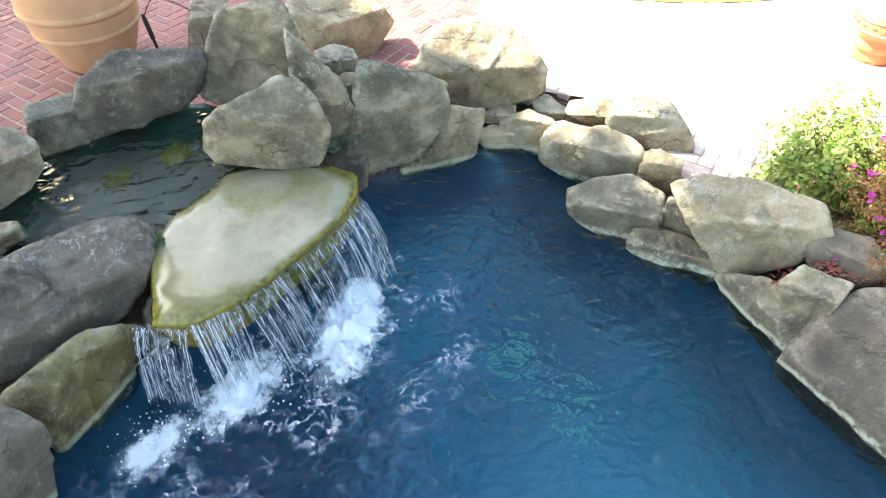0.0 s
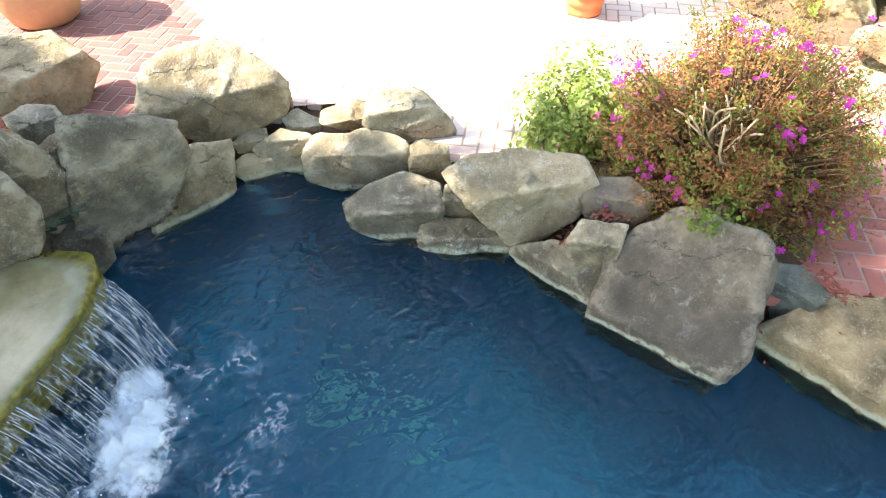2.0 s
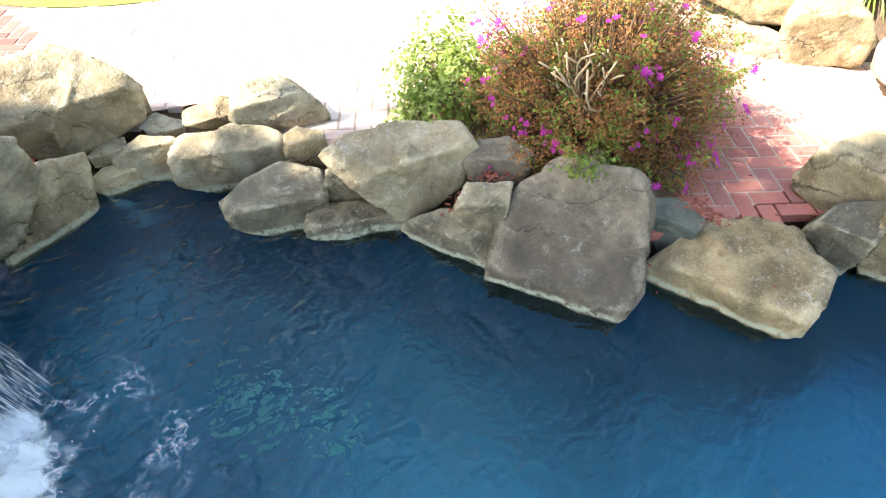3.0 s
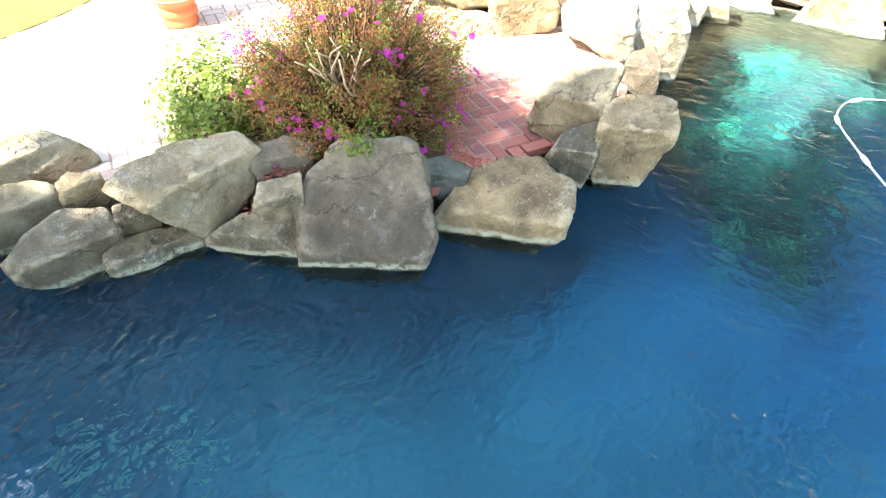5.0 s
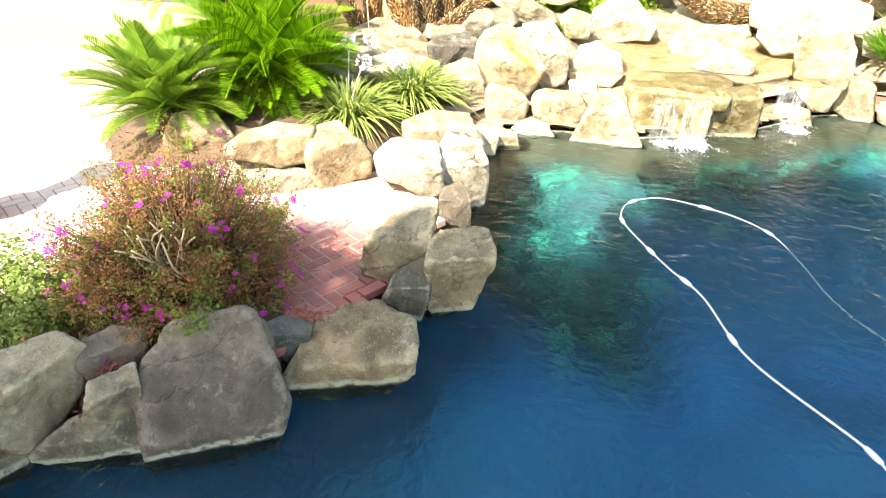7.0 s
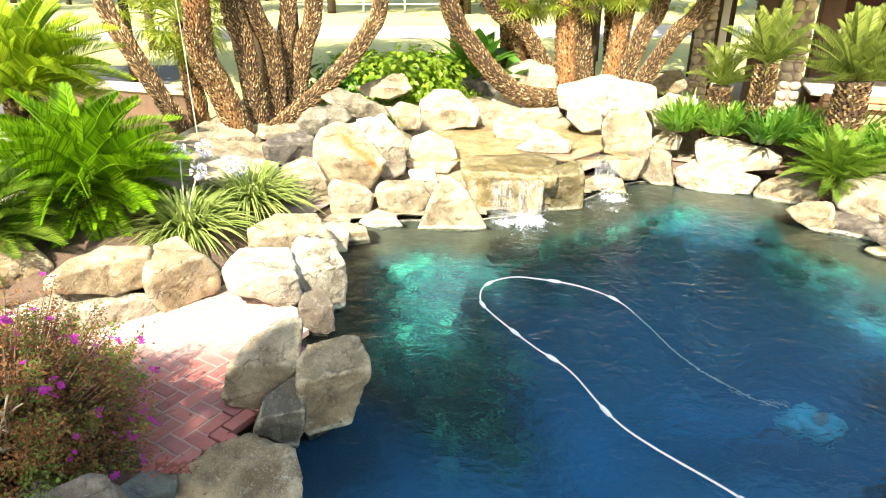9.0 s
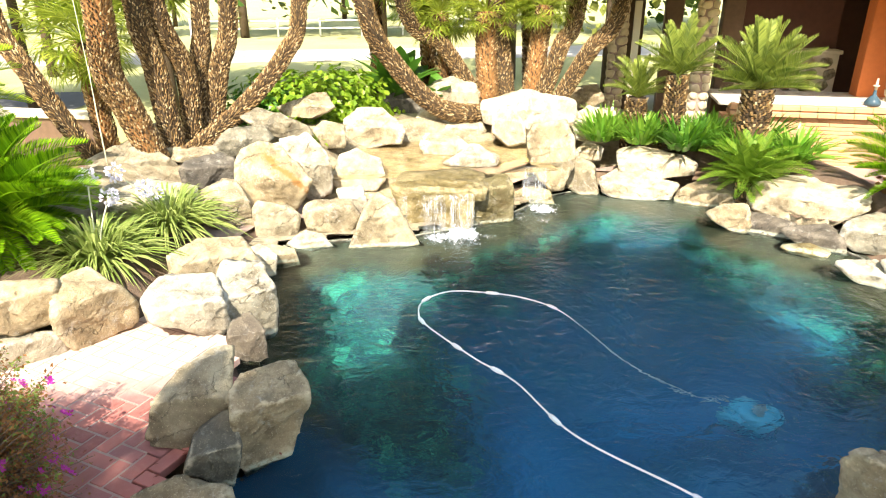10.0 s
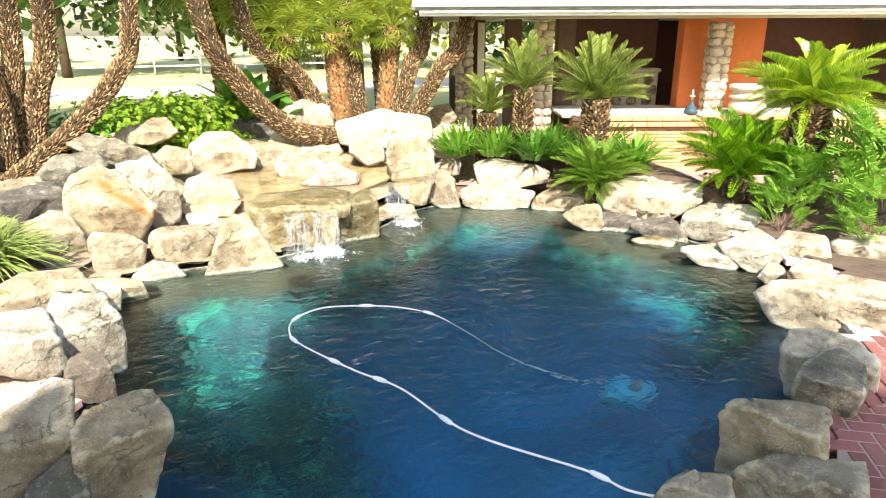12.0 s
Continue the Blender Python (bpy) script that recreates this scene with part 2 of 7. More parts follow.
LITTER = plain("dead_leaf", (0.2, 0.055, 0.035), 0.85, 0.4, 30, 0.1)
BARK = plain("palm_bark", (0.07, 0.046, 0.022), 0.9, 0.45, 30, 0.6, dist=0.02)
FIBRE = plain("orange_palm_fibre", (0.3, 0.14, 0.045), 0.9, 0.4, 40, 0.6, dist=0.02)
BOOT = Mat("cut_palm_boot", 0.88)
BOOT.colour(BOOT.ramp(BOOT.geo.outputs["Random Per Island"], (0.0, (0.03, 0.018, 0.009)), (0.4, (0.15, 0.085, 0.033)), (0.8, (0.36, 0.225, 0.09)), (1.0, (0.66, 0.52, 0.31))))
BOOT = BOOT.m
ROPE = plain("pale_flower_stalk", (0.5, 0.52, 0.35), 0.7, 0.1, 10, 0.0)


def leaf_material(name, lo, hi, through=0.35, rough=0.5):
    k = Mat(name, rough)
    k.b.inputs["Specular IOR Level"].default_value = 0.5 if rough < 0.55 else 0.12
    r = k.mix(0.45, k.geo.outputs["Random Per Island"], k.noise(2.5, 3))
    k.colour(k.ramp(r, (0.15, lo), (0.85, hi)))
    return k.thin(through).m


SAGO = leaf_material("sago_green", (0.03, 0.12, 0.005), (0.3, 0.54, 0.016), 0.3, 0.26)
SAGO_SUN = leaf_material("yellow_sago_green", (0.12, 0.26, 0.012), (0.5, 0.6, 0.04), 0.45, 0.3)
SAGO_YOUNG = leaf_material("young_sago_green", (0.08, 0.2, 0.015), (0.26, 0.38, 0.04), 0.45, 0.4)
SAGO_DUSTY = leaf_material("dusty_sago_green", (0.06, 0.11, 0.015), (0.36, 0.42, 0.08), 0.4, 0.32)
STRAP = leaf_material("strap_leaf_green", (0.14, 0.22, 0.035), (0.42, 0.48, 0.15), 0.35, 0.4)
BROAD = leaf_material("broad_leaf_green", (0.045, 0.15, 0.018), (0.14, 0.32, 0.04), 0.4, 0.3)
HEDGE = leaf_material("hedge_leaf", (0.12, 0.25, 0.016), (0.36, 0.5, 0.045), 0.5, 0.4)
CUT_LEAF = leaf_material("cut_leaf_green", (0.08, 0.26, 0.02), (0.36, 0.56, 0.08), 0.42, 0.3)
LIGHT_LEAF = leaf_material("pale_shrub_leaf", (0.12, 0.19, 0.03), (0.3, 0.38, 0.09), 0.4, 0.45)
RUST_LEAF = leaf_material("rusty_geranium_leaf", (0.15, 0.068, 0.03), (0.41, 0.205, 0.08), 0.38, 0.7)
OLIVE_LEAF = leaf_material("olive_geranium_leaf", (0.1, 0.14, 0.03), (0.23, 0.3, 0.07), 0.35, 0.6)
PETAL = leaf_material("magenta_petal", (0.36, 0.012, 0.24), (0.58, 0.04, 0.42), 0.4, 0.5)
LILAC = leaf_material("lilac_petal", (0.62, 0.6, 0.74), (0.8, 0.79, 0.86), 0.4, 0.5)
TREE_LEAF = leaf_material("tree_leaf", (0.03, 0.08, 0.012), (0.09, 0.16, 0.03), 0.25, 0.5)
FAR_LEAF = leaf_material("far_tree_leaf", (0.11, 0.14, 0.03), (0.30, 0.32, 0.09), 0.3, 0.6)
PALM_LEAF = leaf_material("palm_frond_green", (0.15, 0.23, 0.02), (0.5, 0.56, 0.08), 0.5, 0.4)


def lawn_material():
    k = Mat("dry_lawn", 0.9)
    n = k.mix(0.5, k.noise(0.35, 4), k.noise(9, 6, 0.7))
    k.colour(k.ramp(n, (0.3, (0.34, 0.35, 0.13)), (0.55, (0.46, 0.45, 0.2)), (0.8, (0.56, 0.52, 0.3))))
    return k.bump(k.noise(60, 4), 0.5, 0.03).m


LAWN = lawn_material()
LAWN_GREEN = plain("watered_green_lawn", (0.17, 0.25, 0.035), 0.9, 0.35, 30, 0.6, dist=0.02)


def plaster_material():
    """Dark blue plaster, browner on the shallow ledges and mottled green on the far steps; depth, shade, reflections
    and sun dapples are put into its colour.
    """
    k = Mat("blue_pool_plaster", 0.75)
    broad, n = k.noise(0.8, 3, 0.5), k.mix(0.5, k.noise(1.1, 3), k.noise(5, 7, 0.7, warp=0.8))
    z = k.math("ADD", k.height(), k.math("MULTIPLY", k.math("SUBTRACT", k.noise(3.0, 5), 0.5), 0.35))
    xyz = k.n.new("ShaderNodeSeparateXYZ")
    k.put(k.geo.outputs["Position"], xyz, "Vector")
    deep = k.ramp(k.mix(0.4, broad, n), (0.35, (0.005, 0.14, 0.3)), (0.65, (0.012, 0.24, 0.48)))
    grey = k.ramp(k.mix(0.4, broad, n), (0.35, (0.03, 0.185, 0.265)), (0.65, (0.08, 0.33, 0.41)))
    # water depth put into the colour: grey-teal near, deep blue further out
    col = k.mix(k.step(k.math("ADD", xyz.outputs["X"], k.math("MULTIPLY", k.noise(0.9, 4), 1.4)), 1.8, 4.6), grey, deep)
    # tree reflections and dark deep water put into the colour: darker and greener
    reflect_dark = k.math("MULTIPLY", k.step(k.math("ADD", xyz.outputs["X"], k.math("MULTIPLY", k.noise(0.9, 4), 1.6)), 4.8, 6.0), 0.5)
    col = k.mix(reflect_dark, col, (0.003, 0.055, 0.07))
    # shade put into the colour in the basin's corner below the spill stone
    shade_edge = k.step(k.math("ADD", xyz.outputs["X"], k.math("MULTIPLY", k.noise(1.2, 4), 0.8)), -0.5, 0.55)
    col = k.mix(shade_edge, (0.006, 0.05, 0.11), col)
    # sun dapples and caustics painted as green mottling beside pale boulders and far shore
    far = k.step(k.math("ADD", xyz.outputs["X"], k.math("MULTIPLY", k.noise(1.3, 3), 0.6)), 3.4, 4.1)
    dapple_mask = k.mix(0.62, k.noise(1.3, 5, 0.6, warp=1.0), k.noise(4.2, 7, 0.7, warp=2.2))
    dapple = k.ramp(dapple_mask, (0.46, (0.002, 0.022, 0.036)), (0.505, (0.005, 0.07, 0.07)), (0.56, (0.012, 0.15, 0.1)), (0.59, (0.03, 0.3, 0.18)))
    inlet = k.math("MAXIMUM", k.step(z, -1.5, -0.8), k.step(k.math("ADD", xyz.outputs["Y"], k.math("MULTIPLY", k.noise(1.1, 4), 0.7)), -0.9, -0.1))
    col = k.mix(k.math("MULTIPLY", far, inlet), col, dapple)
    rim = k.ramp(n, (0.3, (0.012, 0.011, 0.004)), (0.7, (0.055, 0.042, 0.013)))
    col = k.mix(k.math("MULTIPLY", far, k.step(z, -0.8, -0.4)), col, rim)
    # dark reflection of the boulders painted into the shallow plaster near shore
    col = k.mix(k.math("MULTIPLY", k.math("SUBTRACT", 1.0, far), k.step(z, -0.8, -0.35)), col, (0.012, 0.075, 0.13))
    return k.colour(col).bump(k.noise(9, 5), 0.3, 0.02).m


PLASTER = plaster_material()


def water_material(name, tint, bump_scale, bump_strength):
    """Clear water: tinted where one looks through it, a mirror by its Fresnel gloss."""
    k = Mat(name, 0.03)
    n, l = k.n, k.l
    clear, gloss, fres, mx = (n.new(s) for s in ("ShaderNodeBsdfRefraction", "ShaderNodeBsdfGlossy", "ShaderNodeFresnel", "ShaderNodeMixShader"))
    clear.inputs[0].default_value = (*tint, 1)
    clear.inputs["IOR"].default_value, clear.inputs["Roughness"].default_value = 1.33, 0.0
    gloss.inputs["Roughness"].default_value = 0.02
    fres.inputs["IOR"].default_value = 1.3
    relief = k.math("ADD", k.noise(bump_scale, 1.5, 0.4, k.coords((1.0, 1.35, 1.0)), 0.5), k.math("MULTIPLY", k.noise(bump_scale * 2.6, 1.5, 0.45, warp=0.5), 0.2))
    xyz = n.new("ShaderNodeSeparateXYZ")
    l.new(k.geo.outputs["Position"], xyz.inputs[0])
    calm = k.math("SUBTRACT", 1.0, k.math("MULTIPLY", k.step(xyz.outputs["X"], 0.5, 2.8), 0.88))
    gusts = k.math("ADD", 0.55, k.math("MULTIPLY", k.noise(0.8, 2, 0.5), 0.9))
    swell = k.math("MULTIPLY", k.noise(7.5, 3.0, 0.5, k.coords((1.4, 0.9, 1.0)), 0.6), k.math("SUBTRACT", 1.0, calm))
    relief = k.math("MULTIPLY", k.math("ADD", k.math("MULTIPLY", relief, calm), k.math("MULTIPLY", swell, k.math("SUBTRACT", 0.36, k.math("MULTIPLY", k.step(xyz.outputs["X"], 3.8, 6.4), 0.2)))), gusts)
    bp = n.new("ShaderNodeBump")
    bp.inputs["Strength"].default_value, bp.inputs["Distance"].default_value = bump_strength, 0.068
    l.new(relief, bp.inputs["Height"])
    l.new(bp.outputs[0], gloss.inputs["Normal"])
    l.new(bp.outputs[0], clear.inputs["Normal"])
    l.new(bp.outputs[0], fres.inputs["Normal"])
    l.new(fres.outputs[0], mx.inputs[0])
    l.new(clear.outputs[0], mx.inputs[1])
    l.new(gloss.outputs[0], mx.inputs[2])
    l.new(mx.outputs[0], n["Material Output"].inputs[0])
    return k.m


WATER = water_material("pool_water", (0.6, 0.86, 0.93), 10.0, 1.0)
POND = water_material("pond_water", (0.6, 0.8, 0.8), 9, 0.9)
CASCADE = water_material("shallow_cascade_water", (0.95, 0.88, 0.7), 9, 0.5)
POND_BED = plain("algae_green_pond_bed", (0.05, 0.085, 0.06), 0.8, 0.5, 8, 0.3)
# green of the mounds that stand for a faint underwater glow
GLOW_GREEN = plain("dull_green_glow_tone", (0.12, 0.44, 0.4), 0.8, 0.3, 4, 0.3)
ALGAE = plain("yellow_algae_stone", (0.36, 0.29, 0.05), 0.7, 0.35, 9, 0.3)


def foam_material(name, lo, hi, scale, stretch=(1, 1, 1), local=False, lace=False, dense=False):
    """White water: bubbles and strands with clear water between them."""
    k = Mat(name, 0.35)
    k.colour((0.86, 0.91, 0.96))
    if lace:
        ridge = k.math("ABSOLUTE", k.math("SUBTRACT", k.noise(scale, 6, 0.66, warp=0.4), 0.5))
        fac = k.math("MULTIPLY", k.math("SUBTRACT", 1.0, k.step(ridge, lo, hi)), k.math("MULTIPLY", k.step(k.noise(4.5, 4), 0.45, 0.65), 0.55))
    else:
        fac = k.step(k.noise(scale, 7, 0.6, k.coords(stretch, local), 0.15), lo, hi)
    if dense:
        at = k.n.new("ShaderNodeAttribute")
        at.attribute_name = "froth"
        fac = k.step(k.math("ADD", k.math("MULTIPLY", k.noise(scale, 7, 0.62), 0.9), k.math("MULTIPLY", at.outputs["Fac"], 0.75)), lo, hi)
        k.bump(k.noise(scale * 1.5, 5, 0.6), 0.6, 0.02)
    fac = k.math("MULTIPLY", fac, 0.7)
    clear, mx = k.n.new("ShaderNodeBsdfTransparent"), k.n.new("ShaderNodeMixShader")
    k.l.new(fac, mx.inputs[0])
    k.l.new(clear.outputs[0], mx.inputs[1])
    k.l.new(k.b.outputs[0], mx.inputs[2])
    k.l.new(mx.outputs[0], k.n["Material Output"].inputs[0])
    return k.m


FOAM = foam_material("foam", 0.64, 1.0, 17, dense=True)
FOAM_THIN = foam_material("broken_foam", 0.0, 0.03, 13, lace=True)
FALL = foam_material("falling_water", 0.42, 0.9, 1.0, (75, 75, 1.6))


# ---- mesh helpers ----
def value_noise(p, seed=0):
    """Smooth noise in -1..1 at the rows of p."""
    i = np.floor(p).astype(np.int64)
    f = p - i
    f = f * f * (3 - 2 * f)
    out = np.zeros(len(p))
    for dx in (0, 1):
        for dy in (0, 1):
            for dz in (0, 1):
                h = (i[:, 0] + dx) * 374761393 + (i[:, 1] + dy) * 668265263 + (i[:, 2] + dz) * 2147483647 + seed * 974711
                h = (h ^ (h >> 13)) * 1274126177
                h = ((h ^ (h >> 16)) & 0xFFFF) / 32767.5 - 1
                w = (f[:, 0] if dx else 1 - f[:, 0]) * (f[:, 1] if dy else 1 - f[:, 1]) * (f[:, 2] if dz else 1 - f[:, 2])
                out += h * w
    return out


def fbm(p, octaves=4, seed=0, gain=0.5):
    out, a = np.zeros(len(p)), 1.0
    for o in range(octaves):
        out += a * value_noise(p * 2.03 ** o + 17.3 * o, seed + o)
        a *= gain
    return out


def mesh_of(name, verts, faces, mat, smooth=True):
    me = bpy.data.meshes.new(name)
    me.from_pydata([tuple(v) for v in verts], [], [tuple(f) for f in faces])
    me.materials.append(mat)
    if smooth:
        me.polygons.foreach_set("use_smooth", [True] * len(me.polygons))
    me.update()
    return me


def part(name, me, parent=None, label="", m=None, kind=""):
    ob = new(name, me)
    if parent is not None:
        ob.parent = parent
    if m is not None:
        ob.matrix_basis = m
    return tagged(ob, label, kind=kind)


def from_bm(name, bm, mat, smooth=False):
    me = bpy.data.meshes.new(name)
    bm.to_mesh(me)
    bm.free()
    me.materials.append(mat)
    if smooth:
        me.polygons.foreach_set("use_smooth", [True] * len(me.polygons))
    return me


def box_mesh(name, sx, sy, sz, mat, bevel=0.006, z0=0.0, segments=1):
    """A box with eased edges; its foot stands at z0."""
    bm = bmesh.new()
    bmesh.ops.create_cube(bm, size=1.0)
    bmesh.ops.scale(bm, vec=(sx, sy, sz), verts=bm.verts)
    bmesh.ops.translate(bm, vec=(0, 0, sz / 2 + z0), verts=bm.verts)
    if bevel:
        bmesh.ops.bevel(bm, geom=bm.edges[:], offset=bevel, segments=segments, affect="EDGES")
    return from_bm(name, bm, mat)


def lathe(name, profile, mat, n=48, wobble=0.0, seed=0):
    """A turned body from pairs of radius and height."""
    vs, fs = [], []
    for j, (r, z) in enumerate(profile):
        for i in range(n):
            a = 2 * math.pi * i / n
            q = r * (1 + wobble * math.sin(3 * a + seed + j * 0.4))
            vs.append((q * math.cos(a), q * math.sin(a), z))
    for j in range(len(profile) - 1):
        for i in range(n):
            k = (i + 1) % n
            fs.append((j * n + i, j * n + k, (j + 1) * n + k, (j + 1) * n + i))
    fs.append(tuple(range(n))[::-1])
    return mesh_of(name, vs, fs, mat)


def spline(points, n):
    """Catmull-Rom through the points, n samples."""
    p = np.array(points, float)
    p = np.vstack([2 * p[0] - p[1], p, 2 * p[-1] - p[-2]])
    out = []
    for s in np.linspace(0, len(p) - 3 - 1e-6, n):
        i = int(s)
        t = s - i
        a, b, c, d = p[i:i + 4]
        out.append(0.5 * (2 * b + (c - a) * t + (2 * a - 5 * b + 4 * c - d) * t * t + (3 * b - a - 3 * c + d) * t ** 3))
    return np.array(out)


def tube_geometry(path, radii, n=10):
    """Vertices and faces of a tube along a path."""
    path = np.array(path, float)
    radii = np.broadcast_to(radii, (len(path),))
    tang = np.gradient(path, axis=0)
    tang /= np.linalg.norm(tang, axis=1)[:, None] + 1e-9
    ref = np.array([0.13, 0.31, 0.94]) if abs(tang[:, 2]).mean() < 0.8 else np.array([0.94, 0.31, 0.13])
    vs, fs = [], []
    for i, (c, t) in enumerate(zip(path, tang)):
        u = np.cross(t, ref)
        u /= np.linalg.norm(u) + 1e-9
        v = np.cross(t, u)
        for k in range(n):
            a = 2 * math.pi * k / n
            vs.append(c + radii[i] * (math.cos(a) * u + math.sin(a) * v))
    for i in range(len(path) - 1):
        for k in range(n):
            j = (k + 1) % n
            fs.append((i * n + k, i * n + j, (i + 1) * n + j, (i + 1) * n + k))
    fs.append(tuple(range(n))[::-1])
    fs.append(tuple((len(path) - 1) * n + k for k in range(n)))
    return vs, fs


def join(geoms):
    """Several (verts, faces) as one."""
    vs, fs = [], []
    for v, f in geoms:
        o = len(vs)
        vs.extend(v)
        fs.extend(tuple(i + o for i in q) for q in f)
    return vs, fs


# ---- ground, pool and water ----
PATIO = 0.17
SHORE = [(-1.62, 1.15), (-1.64, 1.34), (-1.38, 1.65), (-1.02, 2.14), (-0.6, 2.66), (-0.46, 3.08), (-0.25, 3.15), (0.22, 3.38), (0.44, 3.38), (0.66, 3.34), (0.84, 3.06), (0.79, 2.9),
         (1.03, 2.54), (1.23, 2.35), (1.41, 2.23), (1.6, 1.74), (1.89, 1.26), (2.12, 1.27), (2.33, 0.86), (2.7, 0.76), (2.92, 0.77), (3.07, 0.58), (3.5, 0.5), (3.75, 0.62),
         (4.2, 0.72), (4.58, 0.76), (5.3, 0.9), (5.8, 0.9), (6.25, 0.74), (6.33, 0.05), (6.33, -0.55), (6.66, -1.5), (7.05, -1.98), (7.5, -2.5), (7.63, -3.1), (7.4, -3.55),
         (6.88, -4.2), (5.95, -4.17), (5.26, -4.7), (4.42, -4.64), (3.98, -4.54), (3.22, -3.88), (2.54, -3.15), (2.57, -2.78), (2.18, -2.24), (2.05, -1.95), (1.2, -2.1), (0.0, -2.3),
         (-1.2, -1.6), (-1.8, -0.4), (-1.8, 0.6)]


def inside_shore(x, y):
    hit = False
    for (ax, ay), (bx, by) in zip(SHORE, SHORE[1:] + SHORE[:1]):
        if (ay > y) != (by > y) and x < ax + (y - ay) * (bx - ax) / (by - ay):
            hit = not hit
    return hit


def shore_distance(x, y):
    best = 1e9
    for (ax, ay), (bx, by) in zip(SHORE, SHORE[1:] + SHORE[:1]):
        ux, uy = bx - ax, by - ay
        s = max(0.0, min(1.0, ((x - ax) * ux + (y - ay) * uy) / (ux * ux + uy * uy)))
        best = min(best, math.hypot(x - ax - s * ux, y - ay - s * uy))
    return best


def widened(by):
    """The shore moved outwards."""
    out, n = [], len(SHORE)
    for i in range(n):
        (ax, ay), (bx, by_) = SHORE[i - 1], SHORE[(i + 1) % n]
        ux, uy = bx - ax, by_ - ay
        ln = math.hypot(ux, uy)
        out.append((SHORE[i][0] - uy / ln * by, SHORE[i][1] + ux / ln * by))
    return out


def sheet_with_pool(name, outer, z, mat, label):
    bm = bmesh.new()
    rings = []
    for ring in (outer, widened(0.45)):
        vs = [bm.verts.new((x, y, z)) for x, y in ring]
        rings += [bm.edges.new((a, b)) for a, b in zip(vs, vs[1:] + vs[:1])]
    bmesh.ops.triangle_fill(bm, edges=rings, use_beauty=True, use_dissolve=False)
    bmesh.ops.recalc_face_normals(bm, faces=bm.faces[:])
    if sum(f.normal.z for f in bm.faces) < 0:
        bmesh.ops.reverse_faces(bm, faces=bm.faces[:])
    return tagged(new(name, from_bm(name, bm, mat)), label, name.replace("_", " "), kind="structure")


ground = sheet_with_pool("ground", [(900 * math.cos(a), 900 * math.sin(a)) for a in np.linspace(0, 2 * math.pi, 60, endpoint=False)], 0.10, LAWN,
                         "dry sunlit lawn that runs to the horizon")
patio = sheet_with_pool("pavement", [(-9, -7), (7.0, -9.5), (8.6, -5.0), (6.4, 3.4), (5.2, 9.0), (-9, 9)], PATIO - 0.004, MORTAR,
                        "pale mortar bed of the brick paving round the pool")


def smooth(a, b, x):
    t = min(1.0, max(0.0, (x - a) / (b - a)))
    return t * t * (3 - 2 * t)


def pool_depth(x, y):
    """A bowl with steep sides."""
    d = shore_distance(x, y)
    return -(0.22 + 0.85 * smooth(0.0, 0.65, d) + 0.75 * smooth(0.5, 2.2, d))


def pool_shell():
    step = 0.08
    nx, ny = 125, 110
    vs, fs, ok = [], [], []
    for j in range(ny):
        for i in range(nx):
            x, y = -2.1 + i * step, -5.0 + j * step
            inside = inside_shore(x, y)
            ok.append(inside or shore_distance(x, y) < 0.14)
            vs.append((x, y, pool_depth(x, y) if inside else -0.06))
    bumps = fbm(np.array(vs) * 1.9, 3, 4) * 0.09
    vs = [(x, y, z + b * min(1.0, -z * 1.5)) for (x, y, z), b in zip(vs, bumps)]
    for j in range(ny - 1):
        for i in range(nx - 1):
            q = (j * nx + i, j * nx + i + 1, (j + 1) * nx + i + 1, (j + 1) * nx + i)
            if all(ok[k] for k in q):
                fs.append(q)
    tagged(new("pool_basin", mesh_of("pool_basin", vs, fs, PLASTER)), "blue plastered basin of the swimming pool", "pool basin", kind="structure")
    rim = spline(widened(0.05) + widened(0.05)[:1], 220)[:-1]
    n = len(rim)
    vs = [(p[0], p[1], z) for z in (0.02, -0.5) for p in rim]
    wall = [(i, n + i, n + (i + 1) % n, (i + 1) % n) for i in range(n)]
    tagged(new("pool_wall", mesh_of("pool_wall", vs, wall, ROCK_DARK)), "dark stone wall of the pool at the waterline", "pool wall", kind="structure")


pool_shell()


def rippled_sheet(name, x0, x1, y0, y1, z, step, mat, amp, label, seed, keep=lambda x, y: True):
    nx, ny = int((x1 - x0) / step) + 1, int((y1 - y0) / step) + 1
    gx, gy = np.meshgrid(np.linspace(x0, x1, nx), np.linspace(y0, y1, ny))
    p = np.stack([gx.ravel() * 2.2, gy.ravel() * 2.2, np.full(gx.size, 0.3)], 1)
    h = fbm(p, 3, seed) * amp
    vs = np.stack([gx.ravel(), gy.ravel(), z + h], 1)
    fs = [(j * nx + i, j * nx + i + 1, (j + 1) * nx + i + 1, (j + 1) * nx + i) for j in range(ny - 1) for i in range(nx - 1)
          if keep(vs[j * nx + i][0], vs[j * nx + i][1])]
    ob = tagged(new(name, mesh_of(name, vs, fs, mat)), label, "water", kind="structure")
    ob.visible_shadow = False
    return ob


rippled_sheet("water", -2.0, 7.8, -4.9, 3.7, 0.0, 0.05, WATER, 0.006, "rippled clear blue water of the pool", 3)
rippled_sheet("water_upper", -2.25, -0.45, 1.6, 3.2, 0.418, 0.03, POND, 0.004, "rippled water of the raised pond above the spill stone", 5, lambda x, y: 0.72 * (x + 0.87) - 0.69 * (y - 2.07) < -0.27 + 0.03 * math.sin(9 * x + 4 * y) and y > 2.04)


# ---- boulders ----
ICO = {}


